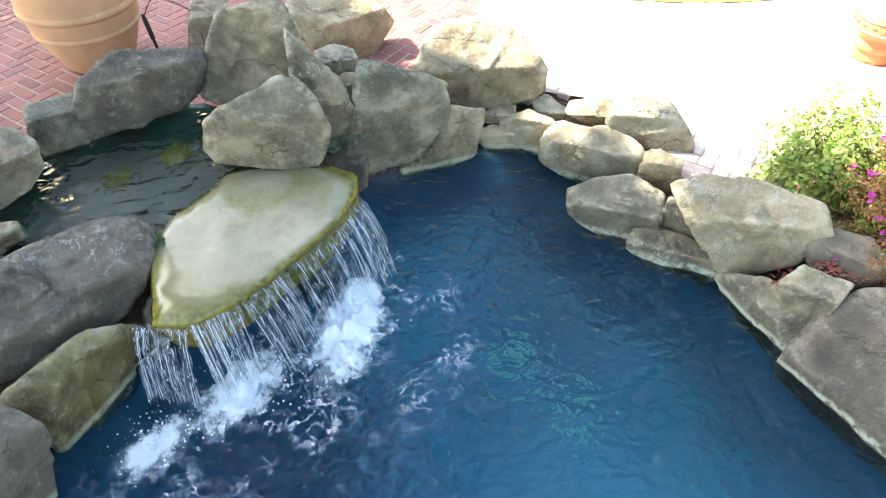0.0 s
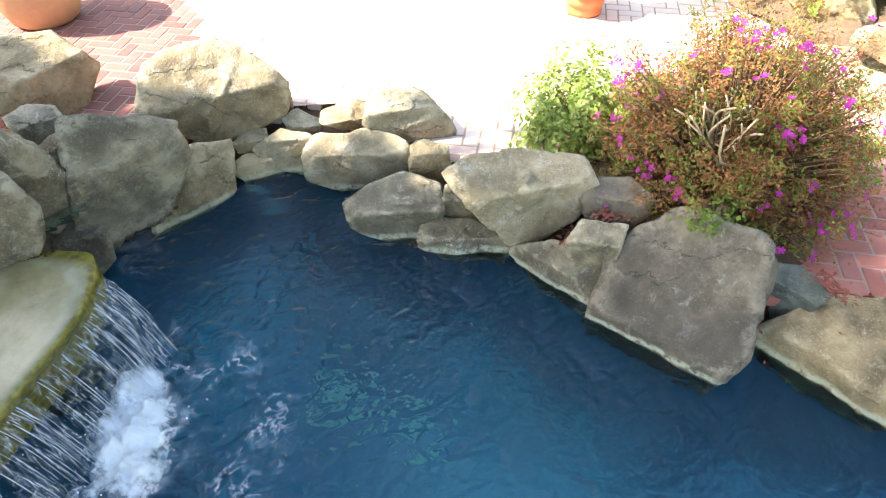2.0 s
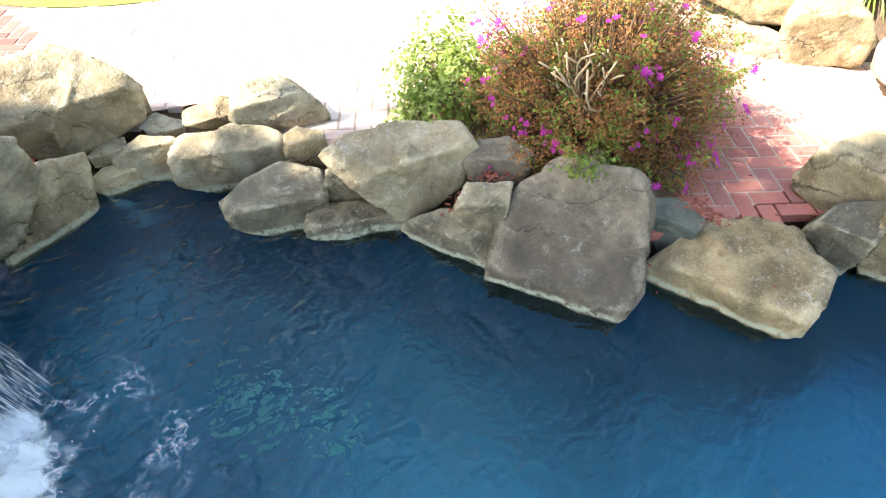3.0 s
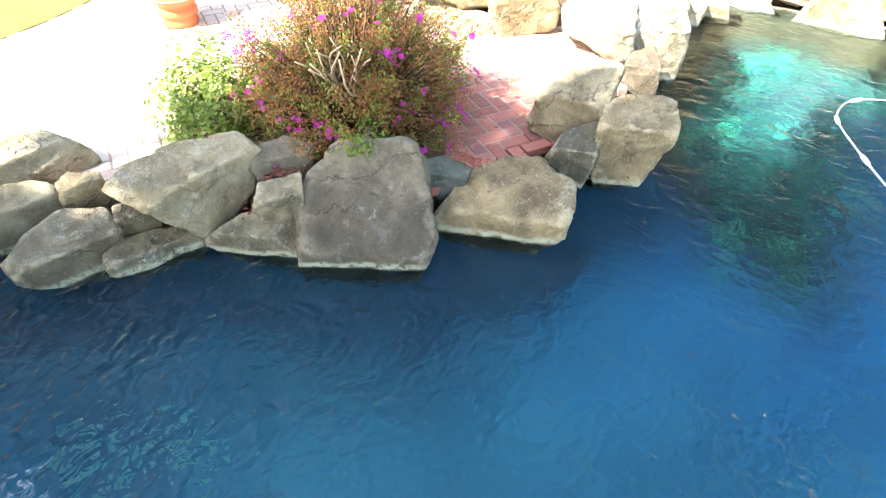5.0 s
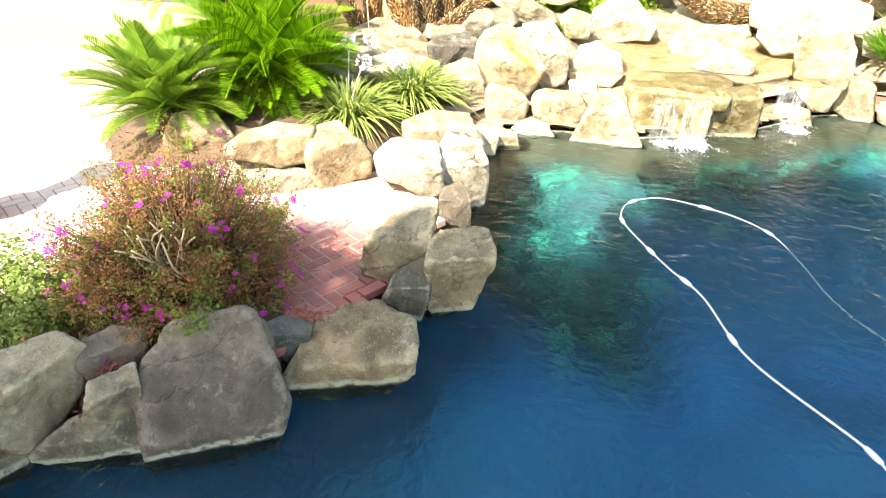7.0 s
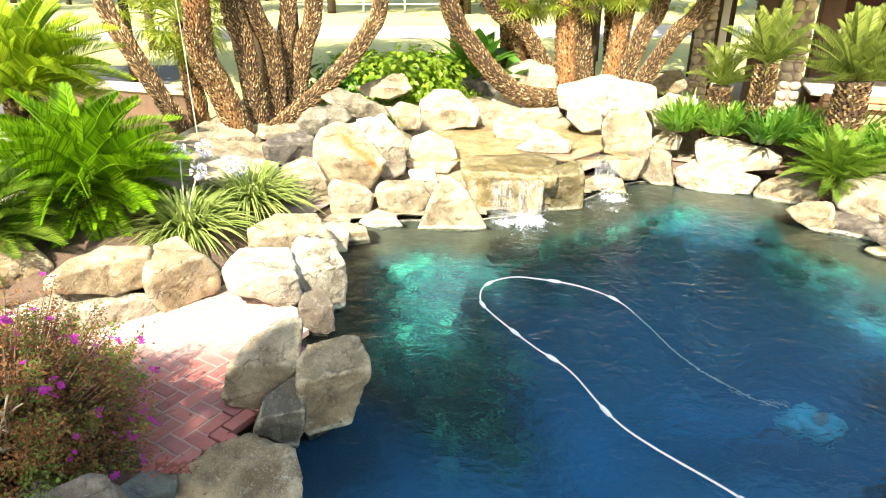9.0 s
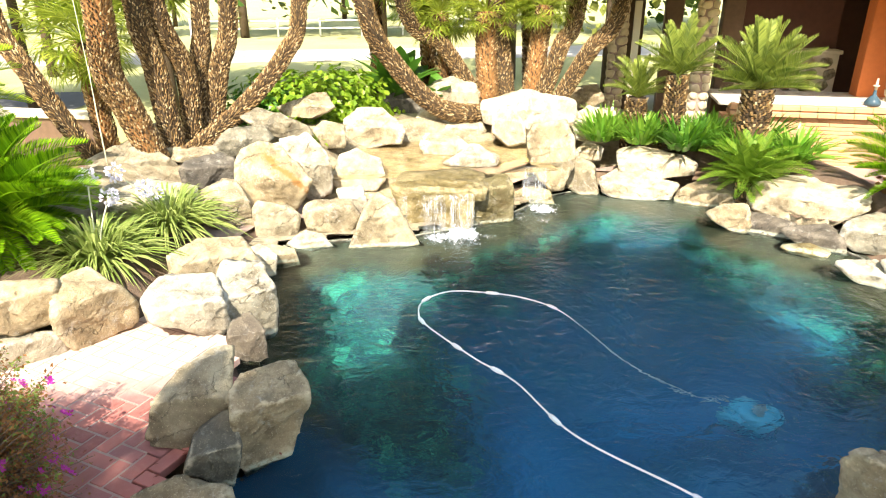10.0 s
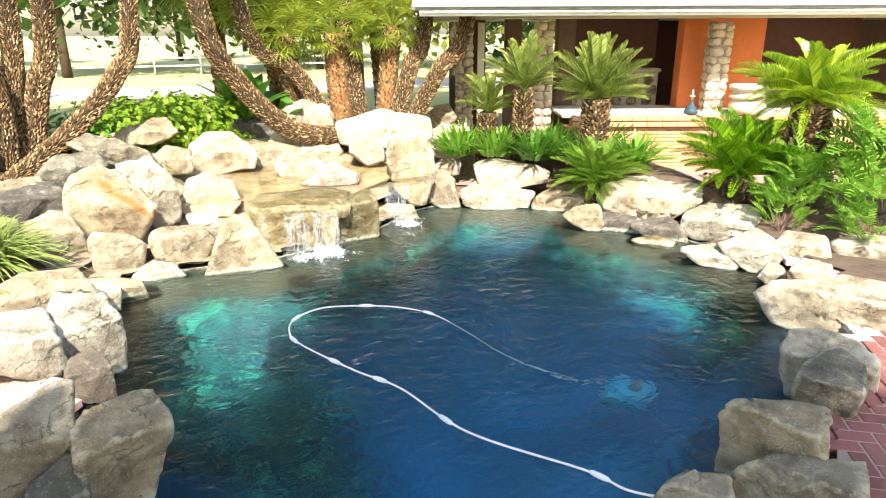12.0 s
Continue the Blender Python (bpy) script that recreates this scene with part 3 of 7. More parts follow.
def ico(sub):
    if sub not in ICO:
        bm = bmesh.new()
        bmesh.ops.create_icosphere(bm, subdivisions=sub, radius=1.0)
        ICO[sub] = (np.array([v.co[:] for v in bm.verts]), [tuple(v.index for v in f.verts) for f in bm.faces])
        bm.free()
    return ICO[sub]


def boulder_mesh(w, d, h, seed, boxy, cuts, rough, sub, planes=(), taper=0.0):
    """A broken block of stone: flat faces that meet in slightly worn edges."""
    rng = np.random.RandomState(seed)
    dirs, faces = ico(sub)
    faces_of = []
    for axis in range(3):
        for sign in (-1, 1):
            n = rng.normal(0, 0.24, 3)
            n[axis] = sign
            if axis < 2:
                n[2] += taper * 0.9
            faces_of.append((n / np.linalg.norm(n), 1.0))
    reach = 1.0 + 0.45 * boxy
    for _ in range(cuts):
        n = rng.normal(size=3)
        n[2] = n[2] * 0.8 + 0.2
        faces_of.append((n / np.linalg.norm(n), rng.uniform(0.82, 1.02) * reach))
    for *n, off in planes:
        faces_of.append((np.array(n, float) / np.linalg.norm(n), off))
    k = 34 + 60 * boxy
    total = sum((np.maximum(dirs @ n, 0) / off) ** k for n, off in faces_of)
    v = dirs * (total ** (-1 / k))[:, None]
    lo, hi = v.min(0), v.max(0)
    v = (v - (lo + hi) / 2) / ((hi - lo) / 2)
    half = np.array([w, d, h]) / 2
    v = v * half
    nrm = v / half ** 2
    nrm /= np.linalg.norm(nrm, axis=1)[:, None]
    v = chipped(v, rng, 4, 0.8, 0.94)
    size = (w * d * h) ** (1 / 3)
    off = np.array([seed * 3.7, seed * 1.3, seed * 7.1])
    bend = np.stack([fbm(v / size * 1.6 + off + j * 31, 2, seed + j) for j in range(3)], 1)
    v = v + bend * size * 0.022
    ledge = np.abs(fbm(v / size * 1.9 + off * 2, 4, seed + 5))
    v = v + nrm * ((fbm(v / size * 4.5 + off, 5, seed + 9, 0.55) * 0.5 - ledge * 0.8 + 0.25) * rough * size)[:, None]
    return v, faces


SEED = [10]


def chipped(v, rng, count, lo=0.86, hi=0.97):
    """Flat breaks: the outermost bits struck off along random planes."""
    for _ in range(count):
        n = rng.normal(size=3)
        n[2] = abs(n[2]) * 0.8
        n /= np.linalg.norm(n)
        d = v @ n
        over = np.maximum(0, d - d.max() * rng.uniform(lo, hi))
        v = v - np.outer(over * 0.93, n)
    return v



def rock(x, y, z0, z1, w, d, yaw, mat=None, label="weathered tan boulder beside the pool", boxy=0.5, cuts=11, rough=0.055, sub=5, lean=(0, 0), sink=0.12, planes=(), taper=0.12, seed=None, name="boulder", shift=(0, 0)):
    """A boulder whose seen foot is at z0 and top at z1; w across and d deep, turned by yaw."""
    SEED[0] += 1
    s = SEED[0] if seed is None else seed
    mat = ROCK_TAN if mat is None else mat
    h = z1 - z0 + sink
    v, f = boulder_mesh(w, d, h, s, boxy, cuts, rough, sub, planes, taper)
    ob = new(name, mesh_of(name, v, f, mat))
    ob.matrix_basis = pose(x + shift[0], y + shift[1], (z1 + z0 - sink) / 2, lean[0], lean[1], yaw)
    return tagged(ob, label, "boulder", "boulders round the pool")


def stone(x, y, top, sides, tilt, lean, mat, label, bottom=-0.5, worn=110, rough=0.03, sub=5, cap=None, name="boulder"):
    """A boulder split along planes: sides as pairs of azimuth and distance from its middle, a top that slopes down towards an azimuth."""
    SEED[0] += 1
    s = SEED[0]
    dirs, faces = ico(sub)
    mid = (top + bottom) / 2 + min(0.08, (top - bottom) / 4)
    cuts = []
    for az, dist in sides:
        a, l = radians(az), radians(lean)
        n = np.array([math.cos(a) * math.cos(l), math.sin(a) * math.cos(l), math.sin(l)])
        cuts.append((n, max(0.05, dist * math.cos(l) + (top - mid) * math.sin(l))))
    a, l = radians(tilt[0]), radians(tilt[1])
    cuts.append((np.array([math.cos(a) * math.sin(l), math.sin(a) * math.sin(l), math.cos(l)]), (top - mid) * math.cos(l)))
    cuts.append((np.array([0, 0, -1.0]), mid - bottom))
    if cap is not None:
        cuts.append((np.array([0, 0, 1.0]), cap - mid))
    total = sum((np.maximum(dirs @ n, 0) / d) ** worn for n, d in cuts)
    v = chipped(dirs * (total ** (-1 / worn))[:, None], np.random.RandomState(s), 4, 0.84, 0.95)
    size = 0.45
    off = np.array([s * 3.7, s * 1.3, s * 7.1])
    v = v + np.stack([fbm(v / size * 1.6 + off + j * 31, 2, s + j) for j in range(3)], 1) * 0.012
    ledge = np.abs(fbm(v / size * 1.7 + off * 2, 4, s + 5))
    bed = v @ np.array([0.25, 0.4, 0.88]) / 0.11 + 1.3 * fbm(v / size * 2.2 + off, 3, s + 21) + s
    ledge = ledge * 0.7 + 0.55 * (bed - np.floor(bed)) * (value_noise(v / size * 1.5 + off, s + 31) > -0.1)
    v = v + dirs * ((fbm(v / size * 6.5 + off, 5, s + 9, 0.6) * 0.42 - ledge * 0.7 + 0.22) * rough * size)[:, None]
    ob = new(name, mesh_of(name, v, faces, mat))
    ob.matrix_basis = Matrix.Translation((x, y, mid))
    return tagged(ob, label, "boulder", "boulders round the pool")


def block(x, y, z, yaw, tip, depth, ridge, lay, sides, mat, label, worn=130, rough=0.05, sub=5, turn=0):
    """A boulder shaped to fit the camera's view: its outline as pairs of angle and distance from the middle, and a top
    laid over a front that meet in a ridge.
    """
    SEED[0] += 1
    s = SEED[0]
    rng = np.random.RandomState(s)
    dirs, faces = ico(sub)
    cuts = []
    for ang, dist in sides:
        a = radians(ang)
        n = np.array([math.cos(a), rng.uniform(-0.04, 0.12), math.sin(a)])
        cuts.append((n / np.linalg.norm(n), max(0.04, dist * 1.035 + 0.014)))
    reach = max(d for _, d in sides)
    t = radians(turn + rng.uniform(-6, 6))
    edge = np.array([0, -0.42 * depth, ridge])
    for steep, swing in ((90 - lay, t), (rng.uniform(-6, 6), t), ((90 - lay) * 0.55, t + radians(rng.choice((-1, 1)) * rng.uniform(28, 50)))):
        up = radians(steep)
        w = np.array([math.sin(swing) * math.cos(up), -math.cos(swing) * math.cos(up), math.sin(up)])
        c, q = math.cos(radians(tip)), math.sin(radians(tip))
        n = np.array([w[0], w[1] * c - w[2] * q, w[1] * q + w[2] * c])
        loose = 0.0 if swing == t else 0.06 * depth + 0.62 * abs(n[0]) * reach
        cuts.append((n, max(0.2 * depth, float(n @ edge) + loose)))
    cuts.append((np.array([0, 1.0, 0]), depth * 0.6))
    total = sum((np.maximum(dirs @ n, 0) / d) ** worn for n, d in cuts)
    v = chipped(dirs * (total ** (-1 / worn))[:, None], rng, 9, 0.955, 0.99)
    size = max(0.16, 0.9 * reach)
    slants, shifts = rng.normal(0, 0.2, (9, 3)), rng.uniform(0, 0.1 * size, 9)
    v = v + dirs * np.clip((v @ slants.T + shifts).min(1) + 0.085 * size, -0.065 * size, 0.05 * size)[:, None]
    off = np.array([s * 3.7, s * 1.3, s * 7.1])
    v = v + np.stack([fbm(v / size * 1.5 + off + j * 31, 3, s + j) for j in range(3)], 1) * 0.02 * size
    fault = np.abs(fbm(v / size * 1.3 + off * 2, 3, s + 5))
    bed = v @ np.array([0.25, -0.3, 0.92]) / (0.5 * size) + 0.9 * fbm(v / size * 1.4 + off, 3, s + 21) + s
    step = (bed - np.floor(bed)) * (value_noise(v / size * 1.2 + off, s + 31) > 0.0)
    crack = np.maximum(0, 0.05 - fault) / 0.05
    v = v + dirs * ((fbm(v / size * 5.0 + off, 5, s + 9, 0.55) * 0.3 - step * 0.9 - crack * 0.8 + 0.3) * rough * size)[:, None]
    ob = new("boulder", mesh_of("boulder", v, faces, mat))
    ob.matrix_basis = pose(x, y, z, -tip, 0, yaw)
    return tagged(ob, label, "boulder", "boulders round the pool")


stone(-0.88, 2.21, 0.427, ((-171, 0.50), (-95, 0.62), (-54, 0.41), (-38, 0.32), (-29, 0.35), (10, 0.54), (58, 0.54), (90, 0.46), (143, 0.47), (163, 0.46)), (-90, 2), -18, SPILL, "broad wet yellow-green spill stone of the waterfall", bottom=0.1, worn=30, rough=0.012, cap=0.43, name="spill_stone")
stone(6.93, -1.09, 0.460, ((-100, 0.38), (-15, 0.5), (17, 0.58), (76, 0.63), (152, 0.52), (173, 0.44), (177, 0.46)), (104, 0), -10, ROCK_WET, "flat wet slab at the lip of the far waterfall", bottom=0.29, worn=60, rough=0.02, cap=0.462, name="spill_stone")
block(-1.66, 3.08, 0.62, 28, 28, 0.32, 0.063, 25, ((-85, 0.18), (-68, 0.219), (-29, 0.312), (1, 0.371), (76, 0.203), (113, 0.21), (126, 0.225), (156, 0.274), (172, 0.302)), ROCK_DARK, "long grey-purple boulder behind the raised pond")
block(-2.04, 2.86, 0.53, 35, 29, 0.25, 0.060, 20, ((-165, 0.14), (-93, 0.137), (-11, 0.122), (-2, 0.133), (85, 0.133), (93, 0.135), (164, 0.123)), ROCK_GREY, "grey weathered boulder with pale crusts")
block(-1.10, 3.38, 0.65, 18, 27, 0.45, 0.115, 55, ((-126, 0.334), (-81, 0.233), (-74, 0.236), (2, 0.278), (16, 0.287), (79, 0.275), (96, 0.261), (150, 0.228), (161, 0.242)), ROCK_GREY, "large grey-brown boulder with a white scratch above the pond", turn=-15)
block(-0.65, 2.97, 0.62, 12, 31, 0.35, 0.125, 45, ((-166, 0.098), (-148, 0.144), (-60, 0.281), (-16, 0.17), (21, 0.115), (36, 0.124), (45, 0.153), (177, 0.133)), ROCK_GREY, "long slanting boulder behind the perched stone", turn=20)
block(-0.73, 4.32, 0.44, 10, 25, 0.4, -0.095, 15, ((-137, 0.259), (-110, 0.243), (-37, 0.355), (36, 0.279), (82, 0.23), (178, 0.339)), ROCK_TAN, "broad boulder with one reddish face on the paving", turn=25)
block(-1.73, 4.55, 0.38, 21, 23, 0.3, -0.079, 15, ((-125, 0.27), (-47, 0.121), (-25, 0.108), (82, 0.189), (165, 0.101)), ROCK_TAN, "weathered tan boulder beside the pool")
block(-0.67, 3.73, 0.41, 10, 28, 0.15, 0.005, 20, ((-176, 0.115), (-132, 0.115), (-76, 0.104), (-56, 0.114), (15, 0.123), (68, 0.101), (107, 0.11)), ROCK_GREY, "grey weathered boulder with pale crusts")
block(-0.59, 3.58, 0.30, 9, 31, 0.15, 0.030, 20, ((-163, 0.07), (-144, 0.071), (-57, 0.097), (-1, 0.066), (101, 0.08)), ROCK_GREY, "grey weathered boulder with pale crusts")
block(-0.86, 2.69, 0.61, 18, 33, 0.34, 0.070, 35, ((-149, 0.296), (-110, 0.194), (-101, 0.192), (-44, 0.291), (-17, 0.283), (18, 0.26), (29, 0.259), (67, 0.261), (112, 0.196), (169, 0.309)), ROCK_GREY, "grey angular boulder with pale crusts perched on the spill stone")
block(-0.28, 3.06, 0.43, 5, 33, 0.3, 0.137, 60, ((-134, 0.391), (-114, 0.401), (-52, 0.314), (-38, 0.268), (-33, 0.277), (6, 0.336), (68, 0.273), (84, 0.281), (166, 0.223)), ROCK_GREY, "tall grey-brown boulder with wet patches at the water", turn=10)
block(0.02, 3.23, 0.17, -0, 35, 0.2, 0.071, 50, ((-77, 0.188), (-68, 0.177), (-11, 0.207), (85, 0.19), (128, 0.132), (134, 0.128), (172, 0.239)), ROCK_TAN, "tan wedge of stone with a green-white lime line", turn=20)
block(0.25, 3.67, 0.43, -4, 29, 0.42, -0.042, 35, ((-137, 0.303), (-127, 0.294), (-85, 0.281), (-67, 0.313), (-15, 0.413), (39, 0.298), (59, 0.276), (93, 0.275), (117, 0.324), (164, 0.386)), ROCK_TAN, "large rough tan boulder half in the sun on the paving", turn=10)
block(0.59, 3.73, 0.35, -9, 29, 0.14, 0.010, 30, ((-160, 0.048), (-104, 0.129), (1, 0.083), (46, 0.064)), ROCK_TAN, "weathered tan boulder beside the pool")
block(0.37, 3.49, 0.17, -6, 33, 0.12, -0.003, 10, ((-161, 0.092), (-101, 0.064), (-53, 0.055), (-3, 0.089), (85, 0.06), (122, 0.054)), ROCK_TAN, "weathered tan boulder beside the pool")
block(0.36, 3.39, 0.06, -6, 35, 0.14, 0.018, 20, ((-136, 0.104), (-104, 0.092), (-49, 0.14), (41, 0.064), (71, 0.053), (122, 0.087)), ROCK_TAN, "weathered tan boulder beside the pool")
block(0.57, 3.37, 0.14, -10, 34, 0.18, 0.055, 10, ((-144, 0.153), (-117, 0.133), (-29, 0.12), (61, 0.106), (71, 0.093), (118, 0.116)), ROCK_TAN, "weathered tan boulder beside the pool")
block(0.69, 3.54, 0.18, -11, 32, 0.12, -0.030, 10, ((-151, 0.083), (-108, 0.054), (-17, 0.103), (59, 0.054), (128, 0.092)), ROCK_PALE, "pale sunlit boulder of the rockery")
block(0.95, 3.42, 0.23, -15, 32, 0.16, -0.028, 15, ((-112, 0.08), (-101, 0.072), (-10, 0.123), (76, 0.086), (102, 0.075), (169, 0.156)), ROCK_TAN, "weathered tan boulder beside the pool")
block(1.23, 3.19, 0.29, -21, 32, 0.28, 0.046, 15, ((-134, 0.19), (-112, 0.142), (-86, 0.157), (0, 0.25), (41, 0.15), (60, 0.154), (108, 0.183), (162, 0.228)), ROCK_TAN, "rough tan boulder with a dark broken face", turn=15)
block(0.88, 3.10, 0.17, -16, 35, 0.28, 0.011, 20, ((-170, 0.292), (-115, 0.213), (-114, 0.212), (-57, 0.236), (-5, 0.291), (57, 0.207), (82, 0.141), (90, 0.139), (138, 0.261), (168, 0.293)), ROCK_TAN, "long cracked tan boulder at the water")
block(1.21, 2.81, 0.23, -23, 36, 0.16, 0.041, 20, ((-180, 0.097), (-154, 0.109), (-104, 0.112), (-35, 0.106), (7, 0.102), (71, 0.105), (117, 0.12)), ROCK_TAN, "weathered tan boulder beside the pool")
block(0.96, 2.64, 0.14, -17, 38, 0.3, -0.033, 15, ((-170, 0.269), (-119, 0.201), (-108, 0.198), (-42, 0.242), (-2, 0.23), (66, 0.173), (111, 0.138), (115, 0.144)), ROCK_GREY, "flat grey slab with a lime line at the water")
block(1.24, 2.38, 0.03, -25, 41, 0.26, -0.005, 12, ((-133, 0.203), (-107, 0.127), (-94, 0.134), (-16, 0.23), (27, 0.184), (82, 0.078), (109, 0.135), (172, 0.245)), ROCK_GREY, "low grey slab with a lime line at the water")
block(1.25, 2.50, 0.14, -24, 39, 0.2, 0.038, 20, ((-129, 0.098), (-88, 0.093), (-12, 0.102), (30, 0.088), (87, 0.098), (160, 0.098), (177, 0.092)), ROCK_GREY, "grey weathered boulder with pale crusts")
block(1.50, 2.28, 0.33, -32, 37, 0.42, 0.008, 12, ((-149, 0.289), (-136, 0.244), (-129, 0.244), (-95, 0.275), (-55, 0.249), (-23, 0.29), (33, 0.323), (89, 0.205), (104, 0.212), (133, 0.305)), ROCK_TAN, "large flat-topped tan boulder half in the sun", turn=18)
block(1.54, 1.95, 0.07, -37, 44, 0.2, -0.003, 40, ((-174, 0.258), (-115, 0.161), (-113, 0.161), (-18, 0.215), (50, 0.132), (105, 0.142)), ROCK_GREY, "long grey slab sloping into the water", turn=-25)
block(1.65, 1.87, 0.26, -40, 41, 0.22, 0.016, 25, ((-167, 0.12), (-121, 0.108), (-114, 0.114), (-8, 0.097), (93, 0.112), (153, 0.12)), ROCK_GREY, "grey boulder with dead leaves on its top")
block(1.87, 2.04, 0.32, -42, 37, 0.2, 0.013, 20, ((-158, 0.147), (-95, 0.121), (-48, 0.119), (-14, 0.146), (59, 0.126), (100, 0.118), (156, 0.133)), ROCK_DARK, "dark blue-grey stone behind the boulders")
block(1.94, 1.55, 0.16, -52, 42, 0.42, -0.257, 42, ((-97, 0.42), (-93, 0.419), (-25, 0.362), (5, 0.312), (24, 0.355), (91, 0.34), (134, 0.345), (153, 0.345), (179, 0.351)), ROCK_DARK, "large dark grey flat-faced boulder with a lime line at the water", turn=-8)
block(2.33, 1.32, 0.20, -62, 40, 0.16, 0.014, 15, ((-174, 0.083), (-159, 0.084), (-48, 0.081), (-12, 0.097), (66, 0.089), (106, 0.101)), ROCK_TEAL, "small slate-green stone between two boulders")
block(2.44, 0.97, 0.10, -70, 41, 0.42, -0.088, 15, ((-98, 0.308), (-83, 0.286), (-50, 0.305), (-13, 0.313), (8, 0.329), (66, 0.27), (101, 0.235), (120, 0.233), (150, 0.286), (166, 0.349)), ROCK_TAN, "flat-topped grey boulder with a lime line at the water")
block(3.16, 0.96, 0.37, -74, 32, 0.34, 0.012, 25, ((-162, 0.256), (-112, 0.241), (-60, 0.167), (-49, 0.161), (-12, 0.189), (85, 0.256), (113, 0.171), (132, 0.151), (165, 0.189)), ROCK_TAN, "long slanting boulder half in the sun beside the brick paving", turn=-15)
block(2.91, 0.81, 0.21, -71, 32, 0.2, 0.013, 25, ((-128, 0.138), (-15, 0.101), (-1, 0.113), (117, 0.126), (154, 0.123)), ROCK_GREY, "grey wedge of stone between two boulders")
block(3.09, 0.57, 0.30, -81, 35, 0.34, 0.036, 14, ((-172, 0.197), (-68, 0.279), (-58, 0.266), (-20, 0.194), (-1, 0.212), (15, 0.243), (87, 0.254), (98, 0.243), (149, 0.213), (180, 0.176)), ROCK_TAN, "tall blocky grey boulder standing in the pool", turn=12)
block(4.09, 0.81, 0.20, -80, 28, 0.16, 0.037, 20, ((-175, 0.111), (-110, 0.135), (-70, 0.175), (1, 0.108), (22, 0.107), (113, 0.155), (153, 0.132)), ROCK_DARK, "slim dark wedge of stone between pale boulders")
block(4.34, 1.23, 0.39, -75, 24, 0.4, -0.016, 8, ((-166, 0.265), (-112, 0.181), (-64, 0.322), (5, 0.24), (5, 0.239), (82, 0.201), (139, 0.279), (154, 0.279)), ROCK_PALE, "pale sunlit block at the edge of the brick paving")
block(4.60, 0.85, 0.35, -81, 24, 0.3, -0.047, 20, ((-165, 0.195), (-136, 0.246), (-79, 0.431), (-3, 0.192), (10, 0.172), (27, 0.21), (98, 0.286), (158, 0.253)), ROCK_PALE, "tall pale sunlit boulder at the water's edge", turn=15)
block(5.68, 0.87, 0.11, -82, 22, 0.25, 0.009, 15, ((-154, 0.077), (-59, 0.173), (-10, 0.104), (51, 0.107), (106, 0.154)), ROCK_PALE, "pale sunlit boulder of the rockery")
block(5.95, 0.75, 0.06, -84, 21, 0.25, 0.002, 25, ((-129, 0.155), (-79, 0.187), (13, 0.129), (74, 0.073), (109, 0.116)), ROCK_TAN, "weathered tan boulder beside the pool")
block(4.17, 2.31, 0.51, -61, 23, 0.4, 0.049, 12, ((-180, 0.345), (-107, 0.16), (-85, 0.175), (-10, 0.304), (77, 0.179), (104, 0.167), (122, 0.21)), ROCK_TAN, "weathered tan boulder beside the pool")
block(4.07, 2.43, 0.23, -59, 26, 0.4, 0.031, 10, ((-148, 0.301), (-116, 0.141), (-110, 0.137), (-64, 0.303), (2, 0.424), (73, 0.13), (102, 0.236)), ROCK_PALE, "pale sunlit boulder of the rockery")
block(4.32, 1.86, 0.39, -67, 24, 0.4, 0.082, 15, ((-156, 0.232), (-81, 0.23), (-71, 0.224), (-15, 0.293), (39, 0.217), (99, 0.292), (160, 0.211), (175, 0.203)), ROCK_TAN, "weathered tan boulder beside the pool", turn=15)
block(4.52, 3.23, 0.37, -54, 21, 0.4, 0.026, 20, ((-128, 0.192), (-86, 0.243), (-25, 0.259), (23, 0.227), (69, 0.216), (96, 0.226), (158, 0.243)), ROCK_TAN, "weathered tan boulder beside the pool")
block(6.86, 0.88, 0.57, -84, 15, 0.36, -0.019, 65, ((-145, 0.301), (-127, 0.289), (-111, 0.335), (-28, 0.387), (-16, 0.377), (33, 0.286), (72, 0.354), (110, 0.391), (156, 0.374), (175, 0.353)), ROCK_RUST, "large leaning tan boulder with a rusty stain in the rockery", turn=-8)
block(7.59, 0.67, 0.62, -86, 13, 0.3, 0.017, 40, ((-145, 0.11), (-46, 0.234), (-2, 0.163), (49, 0.142), (104, 0.202)), ROCK_PALE, "pale sunlit boulder of the rockery")
block(6.55, 0.84, 0.20, -84, 18, 0.3, 0.075, 50, ((-172, 0.202), (-142, 0.258), (-71, 0.252), (-15, 0.247), (44, 0.2), (78, 0.174), (143, 0.254)), ROCK_TAN, "weathered tan boulder beside the pool", sub=4)
block(6.60, 1.28, 0.31, -80, 17, 0.42, 0.116, 45, ((-152, 0.189), (-102, 0.296), (-38, 0.377), (14, 0.205), (26, 0.206), (73, 0.303), (113, 0.309)), ROCK_TAN, "weathered tan boulder beside the pool", turn=10)
block(7.24, 0.48, 0.61, -87, 14, 0.36, -0.027, 50, ((-157, 0.174), (-81, 0.371), (-10, 0.265), (14, 0.187), (34, 0.19), (100, 0.336)), ROCK_PALE, "pale sunlit boulder of the rockery")
block(7.68, 1.25, 0.82, -82, 11, 0.4, 0.015, 30, ((-141, 0.288), (-95, 0.168), (-63, 0.151), (35, 0.301), (93, 0.14), (136, 0.191)), ROCK_GREY, "grey weathered boulder with pale crusts")
block(8.02, 0.91, 0.93, -84, 10, 0.4, 0.011, 30, ((-133, 0.19), (-108, 0.138), (-87, 0.167), (19, 0.365), (63, 0.125), (70, 0.129), (119, 0.269)), ROCK_GREY, "grey weathered boulder with pale crusts")
